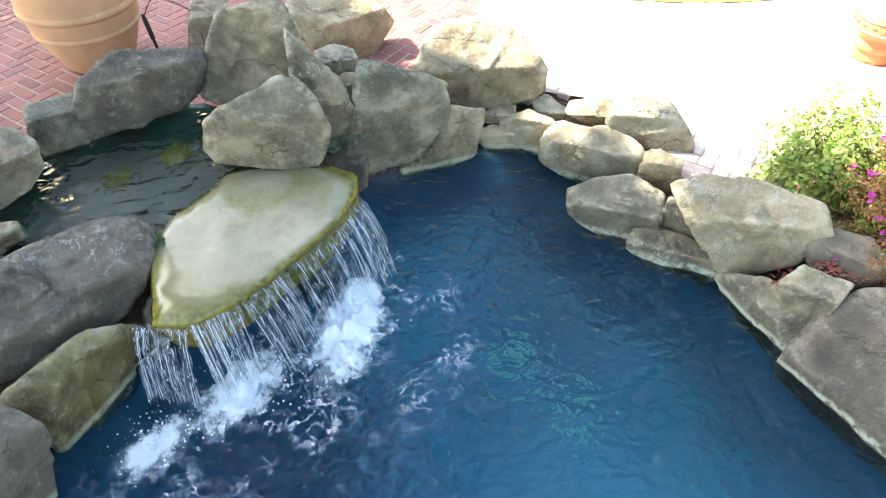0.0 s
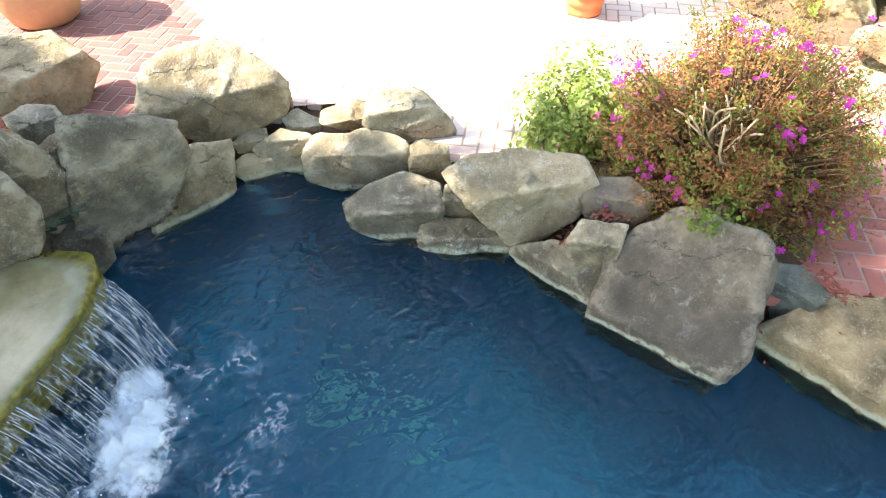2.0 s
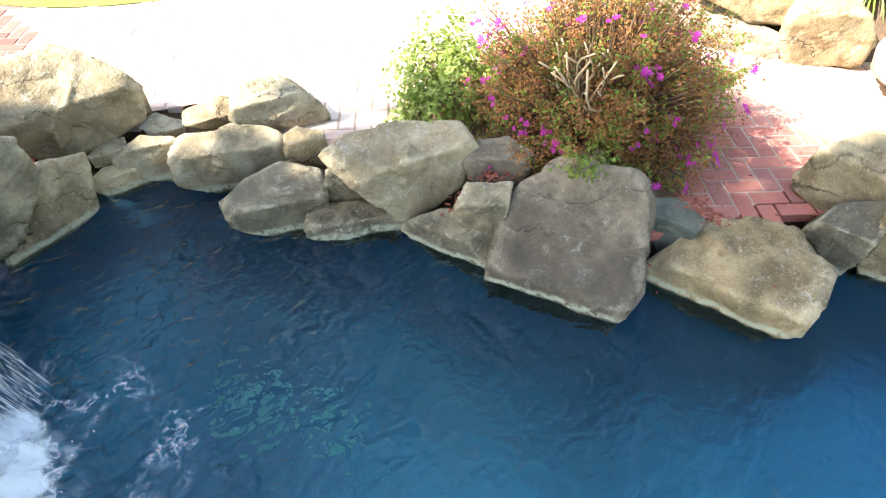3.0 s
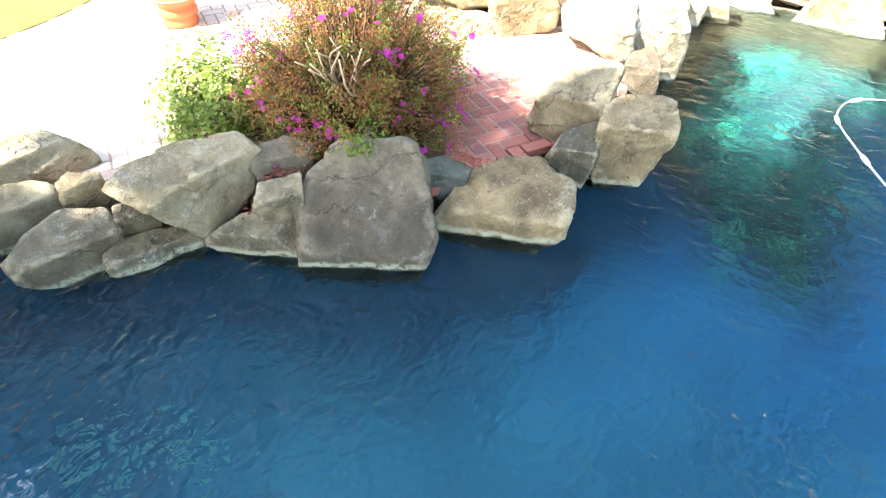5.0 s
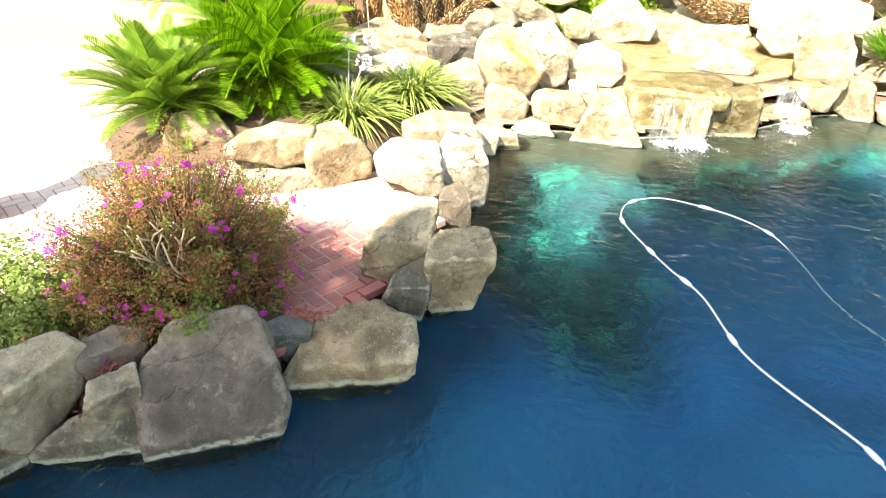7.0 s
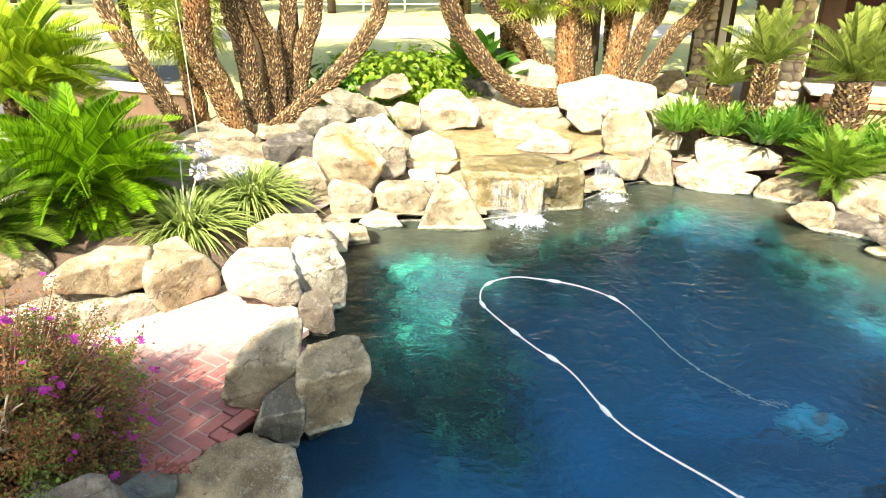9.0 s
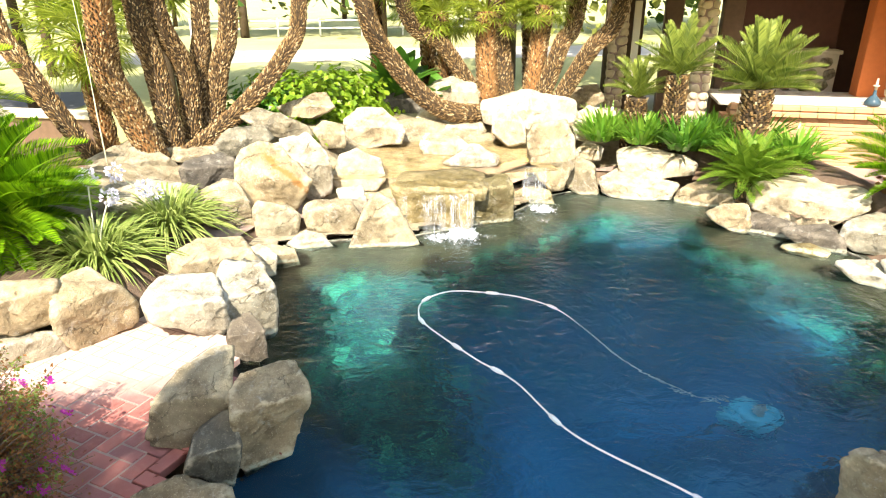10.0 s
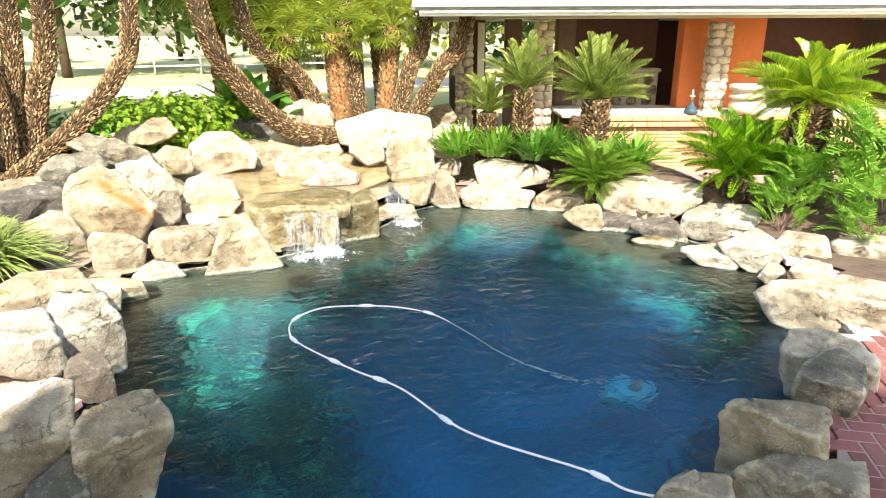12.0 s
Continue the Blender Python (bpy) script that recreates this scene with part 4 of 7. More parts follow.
block(8.94, 0.54, 0.98, -87, 9, 0.4, -0.011, 30, ((-127, 0.256), (-95, 0.147), (-66, 0.165), (27, 0.297), (88, 0.171), (109, 0.129)), ROCK_TAN, "weathered tan boulder beside the pool")
block(7.21, 1.56, 0.59, -78, 14, 0.4, 0.036, 30, ((-171, 0.289), (-112, 0.19), (-85, 0.164), (-4, 0.27), (59, 0.229), (100, 0.158), (146, 0.261)), ROCK_DARK, "dark grey-brown weathered boulder")
block(7.57, 2.47, 0.63, -72, 12, 0.5, 0.013, 25, ((-164, 0.412), (-103, 0.19), (-98, 0.183), (-58, 0.335), (44, 0.285), (48, 0.266), (93, 0.22), (118, 0.254)), ROCK_TAN, "weathered tan boulder beside the pool")
block(6.36, 1.99, 0.54, -73, 15, 0.5, -0.003, 35, ((-177, 0.325), (-117, 0.275), (-77, 0.209), (-61, 0.237), (-20, 0.421), (73, 0.212), (93, 0.204)), ROCK_PALE, "pale sunlit boulder of the rockery")
block(7.65, 1.78, 0.67, -78, 12, 0.2, -0.014, 20, ((-105, 0.099), (-79, 0.082), (0, 0.252), (91, 0.077), (141, 0.192)), ROCK_TAN, "weathered tan boulder beside the pool", sub=4)
block(8.22, 0.25, 0.73, -89, 11, 0.25, 0.027, 30, ((-153, 0.157), (-90, 0.162), (-2, 0.174), (74, 0.148), (137, 0.197)), ROCK_TAN, "weathered tan boulder beside the pool", sub=4)
block(8.84, -0.30, 0.68, -93, 11, 0.4, 0.005, 35, ((-179, 0.376), (-112, 0.274), (-82, 0.261), (-16, 0.415), (46, 0.291), (88, 0.274), (128, 0.327)), ROCK_PALE, "pale sunlit boulder of the rockery")
block(7.46, -0.06, 0.44, -91, 15, 0.32, 0.022, 55, ((-170, 0.293), (-122, 0.262), (-93, 0.212), (-42, 0.287), (12, 0.279), (66, 0.231), (108, 0.247), (156, 0.267)), ROCK_PALE, "pale sunlit boulder of the rockery")
block(6.54, 0.26, 0.22, -89, 18, 0.28, 0.082, 20, ((-158, 0.264), (-99, 0.177), (-39, 0.259), (30, 0.255), (88, 0.175), (138, 0.27), (180, 0.273)), ROCK_TAN, "blocky yellow-tan stone at the foot of the rockery", sub=4)
block(6.33, 0.48, 0.05, -87, 20, 0.25, -0.009, 20, ((-119, 0.136), (-77, 0.139), (35, 0.123), (73, 0.08), (120, 0.107)), ROCK_PALE, "pale sunlit boulder of the rockery", sub=4)
block(6.27, -0.25, 0.19, -94, 19, 0.34, 0.093, 55, ((-96, 0.277), (-80, 0.287), (27, 0.227), (31, 0.22), (60, 0.265), (135, 0.257), (157, 0.224)), ROCK_TAN, "pointed tan boulder beside the far waterfall")
block(6.89, 0.03, 0.29, -91, 17, 0.22, 0.013, 40, ((-165, 0.136), (-120, 0.131), (-43, 0.159), (9, 0.134), (95, 0.13)), ROCK_PALE, "pale sunlit boulder of the rockery", sub=4)
block(6.62, -0.83, 0.27, -98, 18, 0.3, 0.175, 8, ((-162, 0.377), (-126, 0.43), (-72, 0.359), (-3, 0.423), (86, 0.27), (99, 0.294)), ROCK_WET, "wet brown block under the far waterfall")
block(6.71, -1.49, 0.27, -104, 17, 0.3, 0.143, 15, ((-162, 0.273), (-142, 0.325), (-101, 0.327), (-63, 0.348), (-2, 0.241), (22, 0.268), (114, 0.23)), ROCK_WET, "great wet grey-brown block beside the far waterfall", turn=15)
block(7.38, -2.13, 0.05, -107, 17, 0.25, 0.067, 20, ((-169, 0.242), (-81, 0.146), (-77, 0.141), (18, 0.251), (84, 0.111), (127, 0.141)), ROCK_WET, "wet yellow-brown stone in running water", sub=4)
block(7.63, -2.45, 0.53, -109, 13, 0.4, 0.078, 62, ((-168, 0.277), (-135, 0.324), (-80, 0.474), (-18, 0.304), (4, 0.27), (28, 0.33), (98, 0.381), (160, 0.362)), ROCK_TAN, "tall flat-faced tan boulder beside the far waterfall")
block(8.47, -2.11, 0.72, -105, 11, 0.36, 0.068, 45, ((-179, 0.205), (-128, 0.192), (-78, 0.252), (6, 0.204), (34, 0.168), (123, 0.25)), ROCK_PALE, "pale sunlit boulder of the rockery")
block(8.90, -2.51, 0.83, -107, 9, 0.5, 0.027, 35, ((-168, 0.639), (-102, 0.285), (-76, 0.277), (9, 0.639), (79, 0.282), (93, 0.246), (105, 0.297)), ROCK_PALE, "pale sunlit boulder of the rockery")
block(9.79, -1.63, 0.99, -100, 8, 0.4, 0.014, 35, ((-127, 0.257), (-83, 0.21), (5, 0.404), (51, 0.262), (96, 0.212), (126, 0.317)), ROCK_PALE, "pale sunlit boulder of the rockery")
block(10.08, -0.89, 0.83, -96, 9, 0.4, 0.034, 30, ((-157, 0.297), (-91, 0.196), (-66, 0.231), (18, 0.276), (70, 0.228), (127, 0.221)), ROCK_DARK, "dark grey-brown weathered boulder")
block(9.35, -1.14, 0.63, -98, 10, 0.3, 0.025, 35, ((-126, 0.226), (-87, 0.177), (-43, 0.211), (28, 0.21), (100, 0.19), (150, 0.191)), ROCK_PALE, "pale sunlit boulder of the rockery", sub=4)
block(9.14, -1.64, 0.58, -101, 11, 0.3, 0.007, 25, ((-170, 0.282), (-97, 0.135), (-70, 0.162), (23, 0.27), (93, 0.121)), ROCK_PALE, "pale sunlit boulder of the rockery", sub=4)
block(8.30, -1.19, 0.53, -99, 12, 0.4, 0.031, 20, ((-153, 0.275), (-94, 0.13), (-70, 0.17), (47, 0.218), (86, 0.127), (161, 0.279)), ROCK_PALE, "pale sunlit boulder of the rockery", sub=4)
block(7.63, -1.47, 0.50, -102, 14, 0.4, 0.033, 20, ((-101, 0.135), (-87, 0.104), (-21, 0.281), (64, 0.153), (121, 0.142)), ROCK_PALE, "pale sunlit boulder of the rockery", sub=4)
block(9.74, -3.62, 0.88, -111, 8, 0.4, 0.009, 35, ((-99, 0.147), (-65, 0.181), (24, 0.261), (98, 0.146), (132, 0.198)), ROCK_TAN, "weathered tan boulder beside the pool", sub=4)
block(8.59, -3.39, 0.67, -113, 10, 0.4, 0.007, 45, ((-168, 0.276), (-102, 0.251), (-67, 0.246), (11, 0.272), (85, 0.233), (128, 0.274)), ROCK_PALE, "pale sunlit boulder of the rockery")
block(7.64, -2.87, 0.21, -112, 15, 0.3, 0.065, 35, ((-153, 0.203), (-117, 0.205), (-75, 0.261), (16, 0.164), (72, 0.187), (157, 0.196)), ROCK_TAN, "weathered tan boulder beside the pool", sub=4)
block(8.22, -3.17, 0.38, -112, 13, 0.25, 0.007, 30, ((-123, 0.14), (-82, 0.114), (-9, 0.158), (72, 0.123), (137, 0.13)), ROCK_PALE, "pale sunlit boulder of the rockery", sub=4)
block(7.39, -3.50, 0.14, -117, 14, 0.36, 0.004, 15, ((-161, 0.405), (-104, 0.222), (-85, 0.187), (-24, 0.451), (78, 0.157), (122, 0.278)), ROCK_PALE, "pale sunlit boulder of the rockery")
block(7.54, -3.78, 0.38, -118, 12, 0.4, -0.007, 15, ((-158, 0.408), (-94, 0.181), (-76, 0.21), (-23, 0.477), (44, 0.39), (82, 0.165), (97, 0.207), (114, 0.306)), ROCK_PALE, "long trough-like pale boulder below the sago palms")
block(8.73, -3.42, 0.54, -113, 10, 0.3, -0.019, 30, ((-166, 0.222), (-108, 0.145), (-66, 0.166), (55, 0.139), (128, 0.184)), ROCK_PALE, "pale sunlit boulder of the rockery", sub=4)
block(6.97, -4.25, 0.13, -123, 14, 0.36, 0.005, 12, ((-177, 0.369), (-91, 0.217), (-81, 0.197), (-11, 0.291), (82, 0.205), (110, 0.151), (140, 0.24)), ROCK_TAN, "weathered tan boulder beside the pool")
block(6.08, -4.03, 0.14, -125, 15, 0.25, -0.005, 35, ((-125, 0.163), (-114, 0.148), (-23, 0.186), (22, 0.136), (99, 0.118), (122, 0.155)), ROCK_TAN, "weathered tan boulder beside the pool", sub=4)
block(5.94, -4.75, 0.33, -130, 13, 0.5, -0.034, 12, ((-149, 0.524), (-107, 0.304), (-90, 0.25), (-49, 0.329), (-6, 0.528), (72, 0.323), (96, 0.22), (112, 0.282), (157, 0.509)), ROCK_PALE, "large smooth pale boulder overhanging the water")
# added dark stone stands for the shaded face of the boulder above it
block(5.93, -4.36, 0.06, -128, 16, 0.35, 0.034, 20, ((-111, 0.193), (-87, 0.147), (12, 0.241), (83, 0.094), (173, 0.227)), ROCK_DARK, "dark grey-brown weathered boulder", sub=4)
block(5.15, -5.04, 0.22, -136, 15, 0.4, -0.006, 20, ((-122, 0.297), (-91, 0.212), (-57, 0.2), (-33, 0.289), (39, 0.353), (92, 0.183), (124, 0.232), (168, 0.35)), ROCK_PALE, "large rounded pale boulder in full sun")
# another dark stone put where the rounded boulder's foot lies in shade
block(5.48, -4.61, 0.10, -132, 16, 0.35, -0.004, 20, ((-123, 0.184), (-98, 0.137), (19, 0.182), (63, 0.119), (107, 0.118)), ROCK_DARK, "dark grey-brown weathered boulder", sub=4)
block(5.37, -4.41, -0.02, -131, 17, 0.3, 0.016, 10, ((-122, 0.113), (-96, 0.074), (-19, 0.164), (72, 0.09), (108, 0.091)), ROCK_WET, "submerged yellow-brown stone at the shore", sub=4)
block(4.62, -4.49, 0.08, -136, 18, 0.3, -0.017, 12, ((-120, 0.148), (-99, 0.129), (-27, 0.227), (61, 0.085), (108, 0.127)), ROCK_PALE, "pale sunlit boulder of the rockery", sub=4)
block(4.38, -4.72, 0.18, -139, 17, 0.36, 0.018, 15, ((-143, 0.239), (-120, 0.185), (-89, 0.21), (-24, 0.215), (32, 0.189), (56, 0.171), (123, 0.18)), ROCK_PALE, "pale sunlit boulder of the rockery")
block(4.02, -4.58, 0.08, -141, 19, 0.22, 0.019, 20, ((-120, 0.09), (-72, 0.086), (27, 0.082), (82, 0.094), (159, 0.087)), ROCK_PALE, "pale sunlit boulder of the rockery", sub=4)
block(4.16, -5.07, 0.25, -143, 16, 0.35, 0.008, 10, ((-148, 0.199), (-96, 0.118), (-73, 0.121), (17, 0.195), (89, 0.108), (153, 0.193)), ROCK_PALE, "pale sunlit boulder of the rockery", sub=4)
block(3.81, -5.53, 0.26, -147, 16, 0.35, 0.014, 10, ((-153, 0.307), (-83, 0.102), (11, 0.295), (95, 0.104), (119, 0.182)), ROCK_PALE, "pale sunlit boulder of the rockery", sub=4)
block(3.63, -4.55, 0.24, -144, 18, 0.3, 0.018, 15, ((-129, 0.126), (-76, 0.097), (21, 0.135), (83, 0.099), (154, 0.135)), ROCK_PALE, "pale sunlit boulder of the rockery", sub=4)
block(3.04, -4.26, 0.17, -147, 21, 0.6, 0.086, 12, ((-141, 0.525), (-115, 0.388), (-90, 0.271), (10, 0.426), (91, 0.23), (103, 0.241), (123, 0.394)), ROCK_PALE, "broad white sunlit boulder with a shaded face at the water")
block(2.54, -3.35, 0.19, -146, 25, 0.5, 0.027, 20, ((-167, 0.234), (-137, 0.331), (-70, 0.242), (4, 0.253), (46, 0.231), (81, 0.209), (112, 0.238), (158, 0.271)), ROCK_PALE, "pale rounded boulder at the water beside the path")
block(2.28, -3.02, 0.26, -147, 26, 0.4, 0.022, 20, ((-154, 0.187), (-117, 0.181), (-38, 0.173), (-13, 0.141), (6, 0.143), (58, 0.199), (116, 0.193), (148, 0.157), (169, 0.155)), ROCK_GREY, "grey rounded boulder beside the brick path")
block(2.08, -2.35, 0.27, -143, 31, 0.36, 0.070, 12, ((-112, 0.373), (-51, 0.188), (5, 0.245), (90, 0.193), (113, 0.155), (151, 0.184), (175, 0.195)), ROCK_TAN, "blocky grey boulder with a lime line at the water", turn=-15)
block(1.85, -2.29, 0.15, -146, 34, 0.4, 0.056, 10, ((-151, 0.322), (-69, 0.155), (10, 0.262), (105, 0.124), (129, 0.15), (153, 0.215)), ROCK_TAN, "grey rounded boulder with a lime line at the water")
block(2.06, -1.91, 0.05, -137, 37, 0.3, 0.028, 15, ((-121, 0.223), (-72, 0.125), (12, 0.149), (98, 0.106), (122, 0.085), (142, 0.103)), ROCK_TAN, "weathered tan boulder beside the pool")
block(-1.72, 1.80, 0.36, 44, 40, 0.5, -0.061, 18, ((-104, 0.273), (-91, 0.24), (-74, 0.271), (-46, 0.356), (-14, 0.488), (44, 0.434), (82, 0.25), (92, 0.238), (151, 0.323)), ROCK_DARK, "large dark grey boulder with pale crusts beside the waterfall")
block(-1.54, 1.50, 0.17, 46, 47, 0.35, 0.079, 50, ((-167, 0.226), (-87, 0.202), (-27, 0.239), (-27, 0.239), (69, 0.181), (98, 0.137), (123, 0.21)), ROCK_WET, "wet grey-brown wedge of stone at the foot of the waterfall", turn=20)
block(-1.61, 1.08, 0.27, 56, 48, 0.4, 0.043, 25, ((-141, 0.205), (-42, 0.23), (-30, 0.162), (-8, 0.152), (13, 0.159), (58, 0.2), (143, 0.143)), ROCK_DARK, "dark grey-brown weathered boulder")
block(-2.13, 2.44, 0.57, 41, 30, 0.3, 0.021, 20, ((-107, 0.196), (-73, 0.146), (-51, 0.146), (-12, 0.177), (27, 0.193), (75, 0.181), (152, 0.122)), ROCK_GREY, "grey weathered boulder with pale crusts")
block(5.19, 1.20, 0.31, -77, 22, 0.4, 0.043, 25, ((-178, 0.334), (-140, 0.283), (-89, 0.218), (-37, 0.313), (25, 0.311), (86, 0.22), (112, 0.243)), ROCK_TAN, "weathered tan boulder beside the pool")
block(-2.02, 2.09, 0.44, 44, 35, 0.2, 0.008, 20, ((-120, 0.06), (-82, 0.055), (9, 0.086), (64, 0.051), (150, 0.071)), ROCK_TAN, "weathered tan boulder beside the pool", sub=4)
block(-0.56, 2.96, 0.20, 12, 37, 0.22, -0.009, 30, ((-179, 0.11), (-146, 0.128), (-62, 0.176), (-5, 0.117), (12, 0.115), (88, 0.162)), ROCK_DARK, "dark wet stone wedged beside the spill stone", sub=4)
# the dark stone that carries the spill stone
rock(-1.1, 2.25, 0.0, 0.26, 1.0, 0.5, 46, ROCK_DARK, "dark wet stone under the waterfall", boxy=0.5, cuts=5, sink=0.4)


# ---- rockery mound and beds ----
def mound_height(x, y):
    d = shore_distance(x, y)
    s = min(1.0, max(0.0, (d - 0.45) / 1.9))
    far = min(1.0, max(0.0, (x - 5.7) / 0.7)) * min(1.0, max(0.0, (11.3 - x) / 1.5)) * min(1.0, max(0.0, (y + 4.7) / 0.8)) * min(1.0, max(0.0, (3.9 - y) / 1.2))
    h = 0.03 + far * (0.05 + 0.62 * s * s * (3 - 2 * s))
    dip = ((x - 8.05) / 0.95) ** 2 + ((y + 1.05) / 1.25) ** 2
    if dip < 1.6:
        h = min(h, 0.35 + 0.5 * max(0.0, dip - 0.8))
    return h


def height_patch(name, x0, x1, y0, y1, step, fn, mat, label, kind="structure", keep=None):
    nx, ny = int((x1 - x0) / step) + 1, int((y1 - y0) / step) + 1
    vs, fs = [], []
    for j in range(ny):
        for i in range(nx):
            x, y = x0 + i * step, y0 + j * step
            vs.append((x, y, fn(x, y)))
    rough = fbm(np.array(vs) * 4.0, 3, 8) * 0.025
    vs = [(x, y, z + r) for (x, y, z), r in zip(vs, rough)]
    for j in range(ny - 1):
        for i in range(nx - 1):
            a = j * nx + i
            q = (a, a + 1, a + nx + 1, a + nx)
            if keep is None or all(keep(vs[k][0], vs[k][1]) for k in q):
                fs.append(q)
    return tagged(new(name, mesh_of(name, vs, fs, mat)), label, "soil", kind=kind)


height_patch("ground_mound", 5.9, 11.6, -4.8, 4.1, 0.08, mound_height, ROCK_TAN, "tan stony mound under the rockery and palms", keep=lambda x, y: not inside_shore(x, y))
rippled_sheet("water_cascade", 7.15, 9.1, -2.4, 0.3, 0.435, 0.05, CASCADE, 0.004, "shallow clear water above the far waterfall", 7)


def bed_height(cx, cy, rx, ry, top):
    return lambda x, y: top - 0.45 * max(0.0, math.hypot((x - cx) / rx, (y - cy) / ry) - 0.55) ** 1.3


height_patch("ground_edge", -2.6, 8.3, -5.4, 4.2, 0.09, lambda x, y: -0.1 + 0.245 * min(1.0, max(0.0, shore_distance(x, y) - 0.03) / 0.42), SOIL, "dark brown sheet that fills the gaps between the boulders",
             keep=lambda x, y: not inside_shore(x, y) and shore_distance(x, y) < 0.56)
LEFT_BED = bed_height(5.5, 2.9, 1.25, 1.5, 0.42)
height_patch("ground_bed", 4.2, 7.0, 1.1, 4.6, 0.08, lambda x, y: 0.08 + max(0.0, LEFT_BED(x, y) - 0.08) * smooth(0.4, 1.0, shore_distance(x, y)), SOIL, "raised soil bed behind pale boulders")
height_patch("ground_bed", 1.75, 3.3, 1.35, 3.0, 0.1, bed_height(2.45, 2.1, 0.75, 0.75, 0.26), SOIL, "dark leaf litter under the flowering bush")
BED = bed_height(7.2, -4.9, 2.1, 1.0, 0.52)
height_patch("ground_bed", 5.0, 8.9, -6.3, -3.7, 0.08, lambda x, y: 0.2 + max(0.0, BED(x, y) - 0.2) * smooth(0.3, 0.85, shore_distance(x, y)), SOIL, "raised bed under the sago palms", keep=lambda x, y: not inside_shore(x, y) and shore_distance(x, y) > 0.2)
height_patch("ground_bed", 3.2, 6.0, -7.6, -4.6, 0.14, lambda x, y: 0.2 + max(0.0, bed_height(4.9, -6.4, 1.4, 1.0, 0.4)(x, y) - 0.2) * smooth(0.45, 1.0, shore_distance(x, y)), SOIL, "raised bed before the pavilion", keep=lambda x, y: shore_distance(x, y) > 0.35)
BANK = lambda x, y: 0.37 - (0.32 if ((x + 1.62) / 0.5) ** 2 + ((y - 2.5) / 0.55) ** 2 < 1 else 0.0) - 2.2 * max(0.0, math.hypot((x + 1.62) / 0.85, (y - 2.55) / 0.95) - 0.85) ** 1.2
height_patch("ground_bank", -2.7, -0.7, 1.4, 3.6, 0.08, BANK, POND_BED, "dark mortared bank round the raised pond", keep=lambda x, y: BANK(x, y) > 0.0 and y > 2.0)


for sx, sy, sr in ((-1.49, 3.1, 0.09), (-1.49, 2.9, 0.1), (-1.74, 2.72, 0.09)):
    rock(sx, sy, 0.2, 0.3, sr * 2, sr * 1.6, 20, ALGAE, "yellow algae-covered stone under the pond water", boxy=0.1, cuts=4, sub=4, name="pond_stone")
# mounds added in place of soft pale glows seen through the water
for sx, sy, sr in ((0.5, 2.3, 0.26), (0.85, 1.95, 0.22)):
    rock(sx, sy, -1.3, -1.06, sr * 2, sr * 1.5, 30, GLOW_GREEN, "yellow-green mound standing for a glow on the pool floor", boxy=0.05, cuts=3, sub=4, name="algae_mound")

# ---- plants ----
def frond_geometry(length, pairs, leaflet, droop, vee, seed, width=0.011, bare=0.1, curl=0.0):
    """A feather leaf: an arched rib along +x with narrow leaflets in two ranks."""
    rng = random.Random(seed)
    n = 14
    rib = []
    for i in range(n):
        s = i / (n - 1)
        rib.append((length * (s - 0.12 * droop * s * s), length * 0.05 * curl * s * s, length * (0.16 * s - droop * 0.55 * s ** 2.2)))
    rib = np.array(rib)
    geoms = [tube_geometry(rib, np.linspace(0.011, 0.003, n), 4)]
    vs, fs = [], []
    for k in range(pairs):
        s = bare + (1 - bare) * (k + 0.5) / pairs
        p = np.array([np.interp(s, np.linspace(0, 1, n), rib[:, a]) for a in range(3)])
        q = np.array([np.interp(min(1, s + 0.03), np.linspace(0, 1, n), rib[:, a]) for a in range(3)])
        t = (q - p) / (np.linalg.norm(q - p) + 1e-9)
        ln = leaflet * (math.sin(math.pi * min(1, 0.12 + 0.86 * s)) ** 0.55) * rng.uniform(0.9, 1.08)
        for side in (-1, 1):
            out = np.array([0.0, side, 0.0])
            up = np.cross(t, out) * side
            up = up if up[2] > 0 else -up
            d = out * math.cos(vee) + up * math.sin(vee) + t * (0.35 + 0.5 * s) + np.array([0, 0, rng.uniform(-0.08, 0.05)])
            d /= np.linalg.norm(d)
            wv = np.cross(d, up)
            wv /= np.linalg.norm(wv) + 1e-9
            o = len(vs)
            mid, tip = p + d * ln * 0.55, p + d * ln + np.array([0, 0, -0.10 * ln])
            vs += [p - wv * width * 0.5, p + wv * width * 0.5, mid + wv * width, mid - wv * width, tip]
            fs += [(o, o + 1, o + 2, o + 3), (o + 3, o + 2, o + 4)]
    geoms.append((vs, fs))
    return join(geoms)


def frond_set(name, length, pairs, leaflet, mat, droops, vee=0.6, width=0.0062, seed=0):
    return [mesh_of(name, *frond_geometry(length, pairs, leaflet, d, vee, seed + i, width, curl=(-1) ** i * 0.8), mat) for i, d in enumerate(droops)]


SAGO_FRONDS = frond_set("frond", 0.78, 50, 0.15, SAGO, (0.45, 0.75, 1.15, 0.6), 0.85, 0.0072, seed=1)
SUN_FRONDS = frond_set("frond", 0.78, 50, 0.15, SAGO_SUN, (0.45, 0.7, 1.0, 0.55), 0.85, 0.0072, seed=5)
YOUNG_FRONDS = frond_set("frond", 0.66, 40, 0.13, SAGO_YOUNG, (0.3, 0.55, 0.8), seed=11)
DUSTY_FRONDS = frond_set("frond", 0.66, 34, 0.12, SAGO_DUSTY, (0.15, 0.35, 0.55), 0.8, 0.0068, seed=21)


